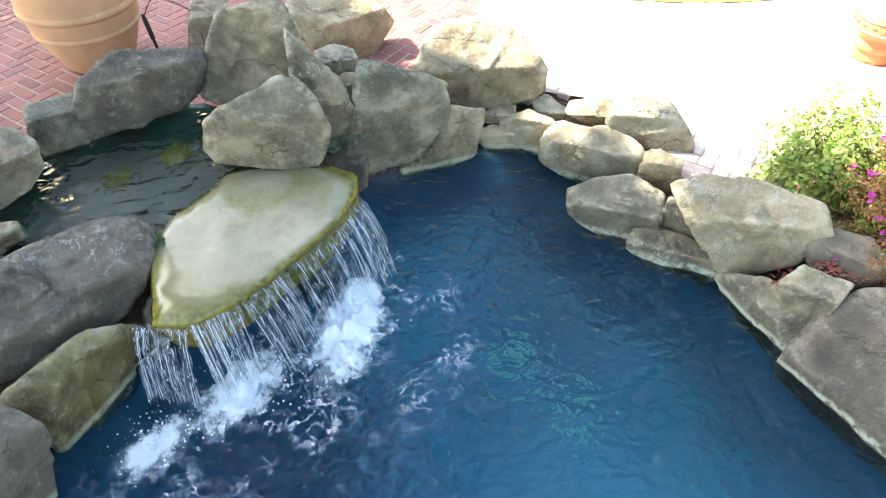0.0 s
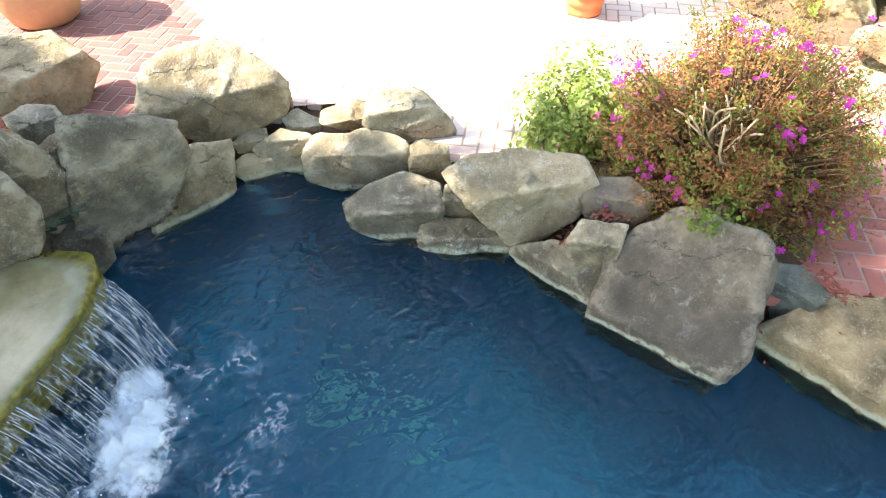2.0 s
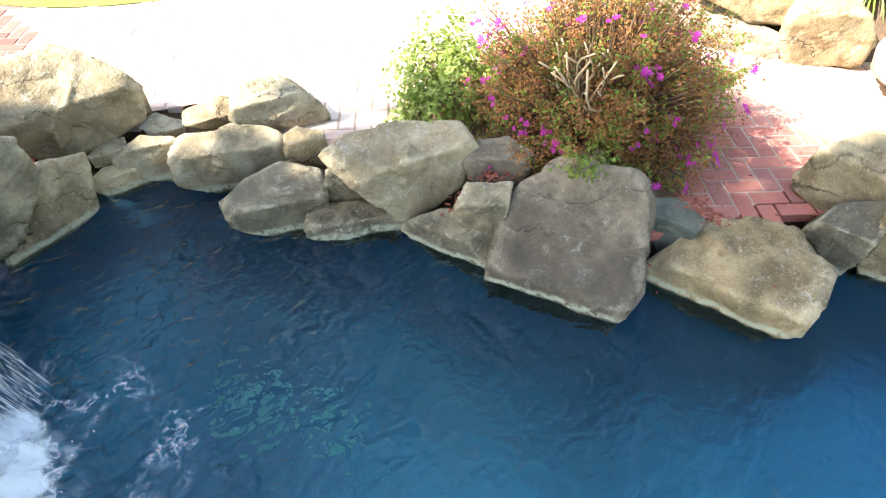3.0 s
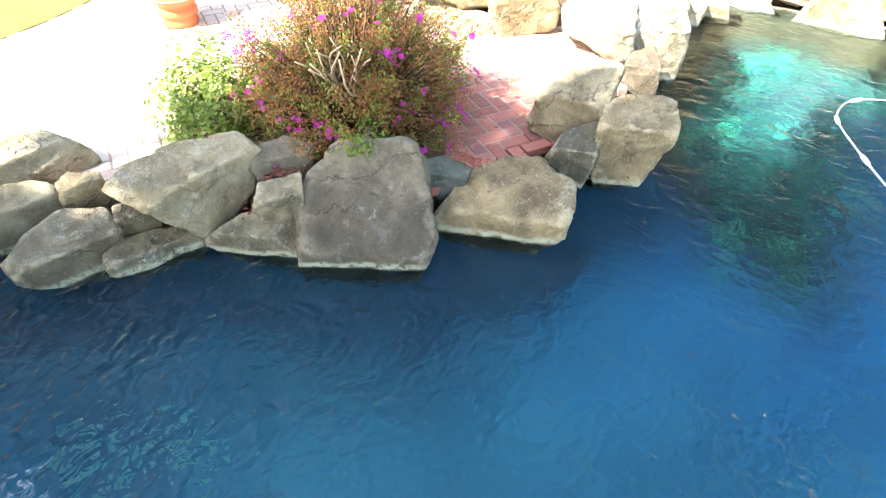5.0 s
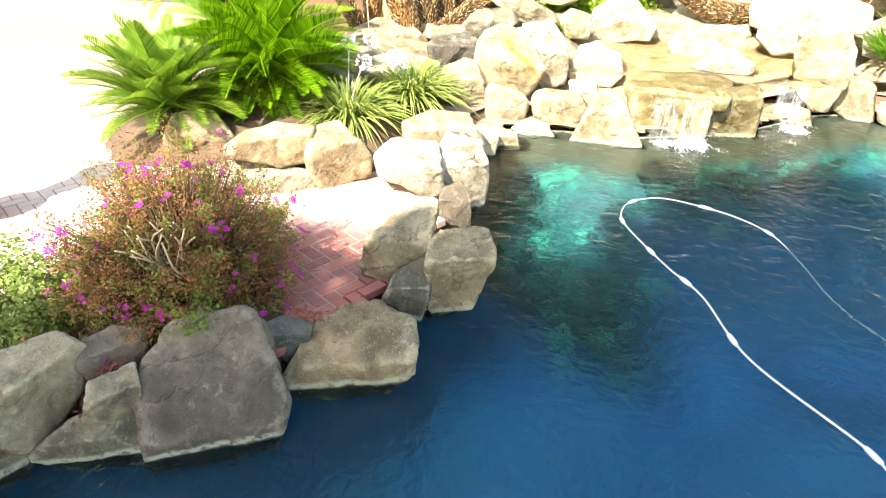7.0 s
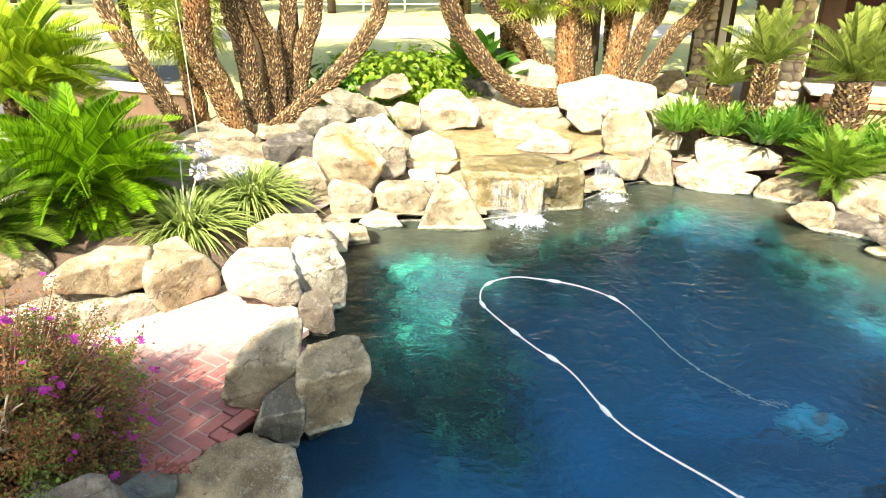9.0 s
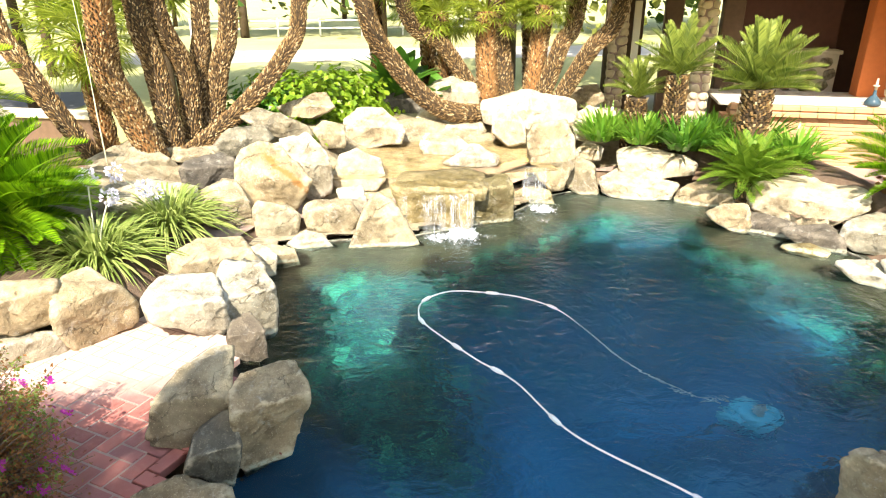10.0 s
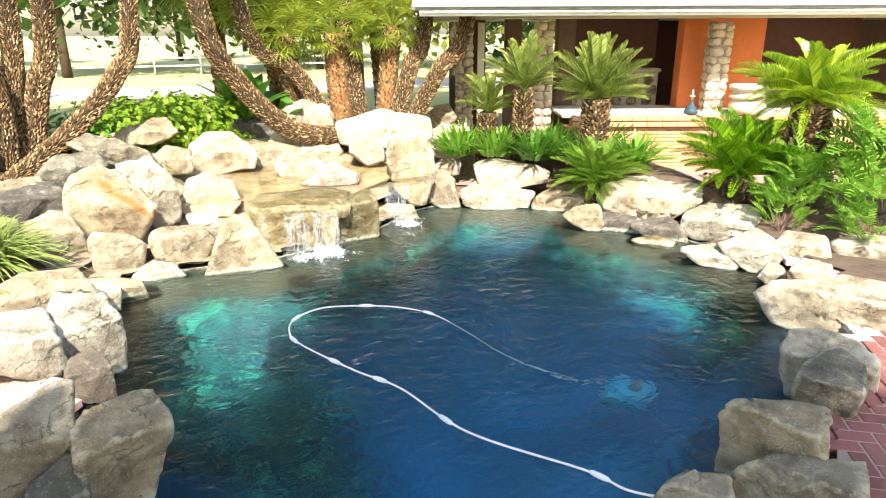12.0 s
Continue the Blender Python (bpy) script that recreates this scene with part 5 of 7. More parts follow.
def fan_geometry(stalk, radius, blades, seed):
    """A fan leaf: a bare stalk along +x that ends in a folded fan of narrow blades."""
    rng = random.Random(seed)
    pts = spline([(0, 0, 0), (stalk * 0.5, 0, stalk * 0.06), (stalk, 0, -stalk * 0.05)], 6)
    geoms = [tube_geometry(pts, np.linspace(0.012, 0.006, 6), 5)]
    vs, fs = [], []
    hub = np.array(pts[-1])
    for k in range(blades):
        a = radians(-135 + 270 * k / (blades - 1))
        d = np.array([math.cos(a), math.sin(a), 0.12 * (-1) ** k])
        side = np.array([-math.sin(a), math.cos(a), 0.0])
        ln = radius * (0.72 + 0.28 * math.cos(a)) * rng.uniform(0.92, 1.05)
        sag = -0.18 * ln * rng.uniform(0.6, 1.6)
        o = len(vs)
        vs += [hub, hub + d * ln * 0.5 - side * 0.016, hub + d * ln * 0.5 + side * 0.016, hub + d * ln + np.array([0, 0, sag])]
        fs += [(o, o + 1, o + 2), (o + 1, o + 3, o + 2)]
    geoms.append((vs, fs))
    return join(geoms)


PALM_FRONDS = [mesh_of("frond", *fan_geometry(0.5 + 0.08 * i, 0.42, 26, 31 + i), PALM_LEAF, False) for i in range(3)]


def scaled(m, s):
    return m @ Matrix.Diagonal((s, s, s, 1))


def crown_of(parent, meshes, at, count, low, high, size, seed, name="frond"):
    """Fronds round a growing point, steep inside and flat outside."""
    rng = random.Random(seed)
    for i in range(count):
        s = (i + 0.5) / count
        az = i * 137.5 + rng.uniform(-12, 12)
        el = high + (low - high) * s ** 0.8 + rng.uniform(-6, 6)
        k = size * rng.uniform(0.85, 1.1) * (0.75 + 0.25 * math.sin(math.pi * min(1, s + 0.2)))
        part(name, meshes[rng.randrange(len(meshes))], parent, m=scaled(pose(*at, 0, 0, az) @ pose(0, 0, 0, rng.uniform(-14, 14), -el, 0), k))


def booted_trunk(path, radius, rows_per_m=26, around=8, size=1.0, seed=0):
    """A palm stem and, apart from it, the cut leaf bases that cover it."""
    rng = random.Random(seed)
    length = float(np.linalg.norm(np.diff(path, axis=0), axis=1).sum())
    n = len(path)
    rad = np.array([radius * (1.08 - 0.16 * i / (n - 1)) for i in range(n)])
    stem = tube_geometry(path, rad, 14)
    tang = np.gradient(path, axis=0)
    tang /= np.linalg.norm(tang, axis=1)[:, None]
    vs, fs = [], []
    rows = max(4, int(length * rows_per_m))
    for r in range(rows):
        u = r / rows * (n - 1)
        i = min(n - 2, int(u))
        c = path[i] + (path[i + 1] - path[i]) * (u - i)
        t = tang[i]
        a = np.cross(t, [0.94, 0.31, 0.13])
        a /= np.linalg.norm(a)
        b = np.cross(t, a)
        for k in range(around):
            ang = 2 * math.pi * (k + 0.5 * (r % 2)) / around + rng.uniform(-0.12, 0.12)
            out = a * math.cos(ang) + b * math.sin(ang)
            tan = -a * math.sin(ang) + b * math.cos(ang)
            g = size * rng.uniform(0.75, 1.25)
            base = c + out * rad[i] * 0.93
            w, hgt, dep = radius * 2.1 / around * g, 0.036 * g, 0.05 * g
            o = len(vs)
            vs += [base - tan * w - t * hgt * 0.4, base + tan * w - t * hgt * 0.4, base + tan * w * 0.55 + t * hgt + out * dep, base - tan * w * 0.55 + t * hgt + out * dep,
                   base + t * hgt * 0.95 - tan * w * 0.5, base + t * hgt * 0.95 + tan * w * 0.5, base + out * dep * 0.9 - t * hgt * 0.1 + tan * w * rng.uniform(-0.3, 0.3)]
            fs += [(o, o + 1, o + 6), (o + 1, o + 2, o + 6), (o + 2, o + 3, o + 6), (o + 3, o, o + 6), (o + 3, o + 2, o + 5, o + 4)]
    return stem, (vs, fs)


def sago(x, y, z, trunk, radius, meshes, count, low, high, size, seed, label, lean=(0, 0)):
    ob = tagged(new("sago_palm"), label, "sago palm", "sago palms")
    ob.matrix_basis = pose(x, y, z, lean[0], lean[1], 0)
    path = spline([(0, 0, -0.15), (0.01, 0.0, trunk * 0.5), (0, 0.01, trunk)], 10)
    stem, boots = booted_trunk(path, radius, 34, 13, 0.8, seed)
    tr = part("trunk", mesh_of("trunk", *stem, BARK), ob)
    part("bark_cover", mesh_of("bark_cover", *boots, BOOT, False), tr, "pale cut leaf bases", kind="stuff")
    crown_of(ob, meshes, (0, 0, trunk), count, low, high, size, seed)
    return ob


sago(5.45, 3.0, 0.42, 0.26, 0.13, SAGO_FRONDS, 150, -16, 82, 1.32, 5, "lush bright green sago palm in a raised rock bed")
sago(6.1, 3.75, 0.45, 0.95, 0.14, SUN_FRONDS, 120, 0, 80, 1.4, 6, "tall lush green sago palm behind a lower one")
sago(4.7, 3.6, 0.42, 0.1, 0.11, YOUNG_FRONDS, 80, 0, 75, 1.4, 7, "young yellow-green sago palm at the edge of the bed")
sago(8.2, -3.76, 0.5, 0.6, 0.12, DUSTY_FRONDS, 30, 10, 85, 0.92, 8, "slender sago palm with a bare scaly trunk", (0, -4))
sago(7.83, -4.12, 0.5, 0.92, 0.115, DUSTY_FRONDS, 44, 5, 85, 1.1, 9, "tall sago palm with an upright feathery crown")
sago(7.02, -4.7, 0.5, 0.84, 0.16, DUSTY_FRONDS, 64, 0, 85, 1.22, 10, "stout sago palm with a full grey-green crown")
sago(6.55, -4.45, 0.3, 0.08, 0.09, YOUNG_FRONDS, 70, -6, 70, 1.0, 12, "low grey-green cycad spreading over a boulder")
sago(5.45, -5.55, 0.42, 0.18, 0.13, SAGO_FRONDS, 70, 4, 78, 1.15, 13, "broad sago palm spreading beside the brick wall")
sago(5.05, -6.0, 0.42, 1.0, 0.19, SUN_FRONDS, 54, -8, 66, 1.15, 14, "tall sago palm with yellow-green arching fronds")


def date_palm(label, trunks, seed, fibre=(), fans=()):
    """Leaning stems from one root; those in fans end low, in a sunlit head of fans."""
    ob = tagged(new("date_palm"), label, "palm tree", "clumping palms")
    for i, (radius, pts) in enumerate(trunks):
        pts = [Vector(p) for p in pts]
        top = pts[-1] + (pts[-1] - pts[-2]).normalized() * 0.5 + Vector((0, 0, 1.75 + 0.15 * (i * 5 % 7)))
        if i in fans:
            top = pts[-1]
        path = spline([tuple(p) for p in pts] + ([] if i in fans else [tuple(top)]), 26)
        stem, boots = booted_trunk(path, radius, 60, 15, 0.56, seed + i)
        body = FIBRE if i in fibre else BARK
        tr = part("trunk", mesh_of("trunk", *stem, body), ob)
        part("bark_cover", mesh_of("bark_cover", *boots, BOOT, False), tr, "rough cut leaf bases", kind="stuff")
        if i in fans:
            crown_of(ob, PALM_FRONDS, tuple(top), 46, -38, 86, 0.78, seed + i)
        else:
            crown_of(ob, PALM_FRONDS, tuple(top), 34, -55, 80, 1.3, seed + i)
    return ob


date_palm("clump of leaning palms with rough scaly trunks behind the rockery", [
    (0.085, [(7.82, 2.9, 0.55), (7.91, 3.46, 1.59), (8.09, 3.78, 2.31)]),
    (0.135, [(7.72, 2.2, 0.5), (7.68, 2.42, 1.2), (7.62, 2.55, 1.61), (7.55, 2.5, 2.31)]),
    (0.11, [(8.07, 2.09, 0.5), (8.15, 2.2, 1.61), (8.13, 2.3, 2.3)]),
    (0.1, [(8.35, 1.95, 0.5), (8.42, 1.93, 1.51), (8.27, 2.13, 2.3)]),
    (0.1, [(8.55, 1.8, 0.5), (8.8, 1.6, 1.5), (8.94, 1.42, 2.28)]),
    (0.09, [(8.6, 1.95, 0.5), (8.75, 1.85, 1.5), (8.9, 1.75, 2.28)]),
    (0.085, [(7.89, 2.0, 0.55), (8.24, 1.28, 1.1), (8.61, 0.76, 1.68), (8.82, 0.54, 2.28)])], 40, (1,))
date_palm("clump of arching palms with rough trunks above the far waterfall", [
    (0.115, [(9.43, -2.05, 0.75), (9.16, -1.75, 0.77), (9.15, -1.22, 0.9), (9.12, -0.66, 1.47), (9.04, -0.26, 2.27)]),
    (0.095, [(9.86, -1.95, 0.9), (9.94, -1.44, 1.66), (10.0, -0.86, 2.25)]),
    (0.15, [(9.61, -2.1, 0.7), (9.66, -2.05, 1.5), (9.72, -2.05, 2.12)]),
    (0.13, [(9.66, -2.38, 0.7), (9.79, -2.25, 1.78), (9.81, -2.2, 2.25)]),
    (0.12, [(9.38, -2.63, 0.7), (9.44, -2.76, 1.6), (9.52, -2.86, 2.2)]),
    (0.1, [(9.25, -2.71, 0.7), (9.25, -3.03, 1.66), (9.37, -3.3, 2.25)]),
    (0.095, [(9.19, -2.9, 0.7), (9.03, -3.37, 1.6), (8.97, -3.78, 2.25)])], 60, (2, 4), (2, 4))


def fan_palm(x, y, z, trunk, count, size, seed, label):
    ob = tagged(new("fan_palm"), label, "palm tree", "clumping palms")
    ob.matrix_basis = pose(x, y, z)
    path = spline([(0, 0, -0.15), (0.02, 0.05, trunk * 0.5), (0.1, 0.1, trunk)], 8)
    stem, boots = booted_trunk(path, 0.1, 40, 12, 0.8, seed)
    tr = part("trunk", mesh_of("trunk", *stem, FIBRE), ob)
    part("bark_cover", mesh_of("bark_cover", *boots, BOOT, False), tr, "rough cut leaf bases", kind="stuff")
    crown_of(ob, PALM_FRONDS, (0.1, 0.1, trunk), count, -50, 80, size, seed)
    return ob


for px, py, pz, tall, many, size, seed, words in (
        (10.2, -1.55, 0.7, 1.4, 56, 0.9, 71, "fan palm with bright yellow-green fans among the arching trunks"), (10.3, -2.95, 0.6, 1.85, 60, 1.0, 72, "fan palm with orange fibre and bright drooping fans"),
        (10.95, -1.4, 0.6, 1.9, 56, 1.05, 73, "fan palm with yellow-green fans behind the arching trunks"), (11.7, -0.6, 0.6, 2.2, 48, 1.1, 75, "fan palm with drooping green fans beyond the rockery"),
        (8.7, 3.05, 0.55, 1.3, 60, 0.95, 74, "fan palm with orange fibre and pale green fans"), (9.8, 2.6, 0.55, 2.1, 50, 1.1, 76, "fan palm with green fans behind the leaning trunks")):
    fan_palm(px, py, pz, tall, many, size, seed, words)


def strap_geometry(count, length, spread, width, seed, arch=1.0):
    """A tuft of long narrow arching leaves."""
    rng = random.Random(seed)
    vs, fs = [], []
    for i in range(count):
        az = rng.uniform(0, 2 * math.pi)
        ln = length * rng.uniform(0.6, 1.1)
        el = rng.uniform(0.5, 1.4)
        d = np.array([math.cos(az), math.sin(az), 0])
        side = np.array([-math.sin(az), math.cos(az), 0])
        p = d * rng.uniform(0, spread) + np.array([0, 0, 0.0])
        w = width * rng.uniform(0.7, 1.2)
        o = len(vs)
        seg = 6
        for s in range(seg + 1):
            u = s / seg
            q = p + d * ln * u * math.cos(el) + np.array([0, 0, ln * (math.sin(el) * u - arch * 0.55 * u * u)])
            ww = w * (1 - u ** 2.2) + 0.0008
            vs += [q - side * ww, q + side * ww + np.array([0, 0, ww * 0.4])]
        for s in range(seg):
            a = o + 2 * s
            fs.append((a, a + 1, a + 3, a + 2))
    return vs, fs


def ball_head(radius, count, size, seed):
    """A round head of small petals."""
    rng = random.Random(seed)
    vs, fs = [], []
    for _ in range(count):
        d = Vector((rng.gauss(0, 1), rng.gauss(0, 1), rng.gauss(0, 1))).normalized()
        u = d.orthogonal().normalized()
        w = d.cross(u)
        c = d * radius * rng.uniform(0.55, 1.0)
        o = len(vs)
        vs += [c, c + d * size + u * size * 0.6, c + d * size * 1.6, c + d * size - u * size * 0.6]
        fs.append((o, o + 1, o + 2, o + 3))
        vs += [c + w * size * 0.1, c + d * size + w * size * 0.6, c + d * size * 1.5, c + d * size - w * size * 0.6]
        fs.append((o + 4, o + 5, o + 6, o + 7))
    return vs, fs


def agapanthus(x, y, z, count, length, heads, seed, label, mat):
    ob = tagged(new("strap_leaf_plant"), label, "plant", "strap-leaved plants")
    ob.matrix_basis = pose(x, y, z)
    part("leaves", mesh_of("leaves", *strap_geometry(count, length, 0.16, 0.011, seed), mat), ob)
    rng = random.Random(seed)
    for hx, hy, hz in heads:
        st = part("flower_stalk", mesh_of("flower_stalk", *tube_geometry(spline([(0, 0, 0), (hx * 0.4, hy * 0.4, hz * 0.55), (hx, hy, hz)], 8), 0.006, 6), ROPE), ob)
        me = mesh_of("flower_head", *ball_head(0.065, 60, 0.022, rng.randrange(999)), LILAC)
        part("flower_head", me, st, "pale lilac round flower head", Matrix.Translation((hx, hy, hz)), "stuff")
    return ob


agapanthus(5.25, 2.1, 0.36, 560, 0.8, [(0.42, 0.12, 0.62), (0.2, -0.1, 0.5)], 3, "tuft of arching yellow-green strap leaves", STRAP)
agapanthus(5.95, 1.72, 0.38, 560, 0.8, [(-0.1, 0.12, 0.42), (-0.2, 0.3, 0.6), (0.05, 0.1, 0.35)], 4, "grey-green strap-leaved plant with pale lilac flower heads", STRAP)
dry = tagged(new("dry_stalk"), "pair of tall thin pale dry stalks beside the palm trunks", "plant stalk")
dry.matrix_basis = pose(7.24, 2.6, 0.5)
for dx, top in ((0.0, 2.4), (0.05, 1.2)):
    part("stem", mesh_of("stem", *tube_geometry(spline([(dx * 0.3, 0, -0.05), (dx, dx * 0.5, top * 0.5), (dx * 1.6, 0.02, top)], 8), 0.0045, 6), ROPE), dry)
agapanthus(8.3, 0.42, 0.62, 120, 0.28, [], 5, "small green grassy tuft between boulders", HEDGE)


def leaf_cloud(count, rx, ry, rz, size, seed, shell=0.45, aspect=0.6, upward=0.3, lobes=0.25, cut=-1.0, power=0.7):
    """Many small folded leaves in a lumpy crown."""
    rng = random.Random(seed)
    vs, fs = [], []
    while len(fs) < count * 2:
        d = Vector((rng.gauss(0, 1), rng.gauss(0, 1), rng.gauss(0, 1))).normalized()
        if d.z < cut:
            continue
        lump = 1 + lobes * noise.noise(d * 2.3 + Vector((seed, 0, 0))) + 0.5 * lobes * noise.noise(d * 6.1 + Vector((0, seed, 0)))
        r = rng.uniform(shell, 1.0) ** power * lump
        c = Vector((d.x * rx * r, d.y * ry * r, d.z * rz * r))
        n = (d + Vector((rng.gauss(0, 0.5), rng.gauss(0, 0.5), rng.gauss(0, 0.5) + upward))).normalized()
        u = n.orthogonal().normalized()
        u = (Matrix.Rotation(rng.uniform(0, 6.283), 3, n) @ u).normalized()
        w = n.cross(u)
        s = size * rng.uniform(0.6, 1.25)
        o = len(vs)
        vs += [c - u * s, c + w * s * aspect + n * s * 0.15, c + u * s, c - w * s * aspect + n * s * 0.15]
        fs += [(o, o + 1, o + 2), (o, o + 2, o + 3)]
    return vs, fs


def twig_geometry(count, rx, ry, rz, radius, seed, depth=2):
    """Forking twigs from one foot out into a crown."""
    rng = random.Random(seed)
    geoms = []

    def grow(p, d, ln, r, level):
        q = p + d * ln
        mid = (p + q) / 2 + Vector((rng.gauss(0, 0.06), rng.gauss(0, 0.06), rng.gauss(0, 0.06))) * ln
        geoms.append(tube_geometry(spline([tuple(p), tuple(mid), tuple(q)], 5), np.linspace(r, r * 0.55, 5), 5))
        if level:
            for _ in range(3):
                nd = (d + Vector((rng.gauss(0, 0.5), rng.gauss(0, 0.5), rng.gauss(0, 0.4)))).normalized()
                grow(q, nd, ln * 0.6, r * 0.55, level - 1)
    for _ in range(count):
        az, el = rng.uniform(0, 6.283), rng.uniform(0.15, 1.4)
        d = Vector((math.cos(az) * math.cos(el) * rx, math.sin(az) * math.cos(el) * ry, math.sin(el) * rz))
        grow(Vector((0, 0, 0)), d.normalized(), d.length * 0.42, radius, depth)
    return join(geoms)


def flower_geometry(size, seed):
    """Five notched petals round an eye."""
    rng = random.Random(seed)
    vs, fs = [(0, 0, 0.0)], []
    for k in range(5):
        a = 2 * math.pi * k / 5
        o = len(vs)
        for da, r, h in ((-0.5, 0.75, 0.15), (-0.2, 1.0, 0.28), (0.2, 1.0, 0.25), (0.5, 0.75, 0.15)):
            vs.append((size * r * math.cos(a + da), size * r * math.sin(a + da), size * (h + rng.uniform(-0.08, 0.08))))
        fs.append((0, o, o + 1, o + 2, o + 3))
    return vs, fs


def sprig_geometry(tips, per, size, seed):
    """Small narrow leaves crowded round the ends of many shoots."""
    rng = random.Random(seed)
    vs, fs = [], []
    for tip, d in tips:
        for _ in range(per):
            back = rng.random() ** 1.5 * 0.16
            c = tip - d * back + Vector((rng.gauss(0, 1), rng.gauss(0, 1), rng.gauss(0, 1))) * (0.012 + 0.07 * back + 0.008)
            n = (d + Vector((rng.gauss(0, 0.7), rng.gauss(0, 0.7), rng.gauss(0, 0.7) + 0.3))).normalized()
            u = (Matrix.Rotation(rng.uniform(0, 6.283), 3, n) @ n.orthogonal()).normalized()
            w = n.cross(u)
            k = size * rng.uniform(0.6, 1.2)
            o = len(vs)
            vs += [c - u * k, c + w * k * 0.5 + n * k * 0.15, c + u * k, c - w * k * 0.5 + n * k * 0.15]
            fs += [(o, o + 1, o + 2), (o, o + 2, o + 3)]
    return vs, fs


def flowering_bush(x, y, z):
    """Wide and open: a dome of brown shoots, green only in scattered tufts, with bare pale stems in a gap near the top."""
    ob = tagged(new("geranium_bush"), "wide rusty-leaved geranium bush with magenta flowers behind the boulders", "bush")
    ob.matrix_basis = pose(x, y, z)
    rng = random.Random(8)
    gap = Vector((-0.62, -0.3, 0.73)).normalized()
    tips, shoots = [], []
    while len(tips) < 1350:
        d = Vector((rng.gauss(0, 1), rng.gauss(0, 1), abs(rng.gauss(0, 0.9)) - 0.12)).normalized()
        if (d - gap).length < 0.13 + 0.1 * noise.noise(d * 9):
            continue
        lump = 1 + 0.3 * noise.noise(d * 2.6 + Vector((6, 0, 0))) + 0.22 * noise.noise(d * 6.5)
        c = Vector((d.x * 0.68, d.y * 0.68, d.z * 0.87)) * lump * rng.uniform(0.72, 1.05)
        if c.z < 0.04:
            continue
        n = (d + Vector((0, 0, 0.35))).normalized()
        tips.append((c, n))
        shoots.append(tube_geometry([tuple(c * 0.45), tuple(c * 0.75 - n * 0.03), tuple(c)], [0.0045, 0.0032, 0.0016], 4))
    part("twig_mass", mesh_of("twig_mass", *join([twig_geometry(60, 0.6, 0.6, 0.75, 0.0065, 5, 2)] + shoots), TWIG), ob, "dry grey-brown forking twigs", kind="stuff")
    stems = []
    for i in range(30):
        e = Vector((gap.x * 0.6, gap.y * 0.6, gap.z * 0.78)) + Vector((rng.gauss(0, 0.11), rng.gauss(0, 0.11), rng.gauss(0, 0.07)))
        a = e * 0.45 + Vector((rng.gauss(0, 0.07), rng.gauss(0, 0.07), 0))
        mid = a.lerp(e, 0.6) + Vector((rng.gauss(0, 0.04), rng.gauss(0, 0.04), rng.gauss(0, 0.04)))
        stems.append(tube_geometry(spline([tuple(a), tuple(mid), tuple(e)], 7), np.linspace(0.0075, 0.0045, 7), 6))
    part("stem_mass", mesh_of("stem_mass", *join(stems), PALE_STEM), ob, "bare pale woody stems", kind="stuff")
    green = [t for t in tips if noise.noise(t[0] * 7.0 + Vector((3, 1, 0))) > 0.16 or rng.random() < 0.08]
    part("dry_leaves", mesh_of("dry_leaves", *sprig_geometry(tips, 30, 0.0108, 6), RUST_LEAF, False), ob, "small rusty brown leaves", kind="stuff")
    part("green_leaves", mesh_of("green_leaves", *sprig_geometry(green, 34, 0.0118, 7), OLIVE_LEAF, False), ob, "small olive green leaves", kind="stuff")
    part("inner_leaves", mesh_of("inner_leaves", *leaf_cloud(4200, 0.46, 0.46, 0.5, 0.013, 6, 0.5, 0.6, 0.2, 0.3, -0.05), RUST_LEAF, False), ob, "dense brown leaves inside the bush", kind="stuff")
    kinds = [mesh_of("flower", *flower_geometry(0.0165, i), PETAL, False) for i in range(4)]
    made = 0
    while made < 330:
        c, d = tips[rng.randrange(len(tips))]
        for k in range(rng.choice((1, 2, 2, 4))):
            e = c + d * 0.05 + Vector((rng.gauss(0, 0.017), rng.gauss(0, 0.017), rng.gauss(0, 0.012)))
            q = (d + Vector((rng.gauss(0, 0.3), rng.gauss(0, 0.3), 0.2))).to_track_quat("Z", "Y").to_matrix().to_4x4()
            part("flower", kinds[made % 4], ob, m=scaled(Matrix.Translation(e) @ q, rng.uniform(0.8, 1.2)))
            made += 1
    return ob


flowering_bush(2.57, 2.1, 0.22)


def leafy_shrub(x, y, z, rx, ry, rz, count, size, mat, seed, label, name="shrub", twigs=16, aspect=0.7, cut=-0.5):
    ob = tagged(new(name), label, "shrub")
    ob.matrix_basis = pose(x, y, z)
    part("twig_mass", mesh_of("twig_mass", *twig_geometry(twigs, rx, ry, rz, 0.007, seed, 2), TWIG), ob, "thin brown twigs", kind="stuff")
    part("leaves", mesh_of("leaves", *leaf_cloud(count, rx, ry, rz, size, seed, 0.4, aspect, 0.5, 0.5, cut), mat, False), ob)
    return ob


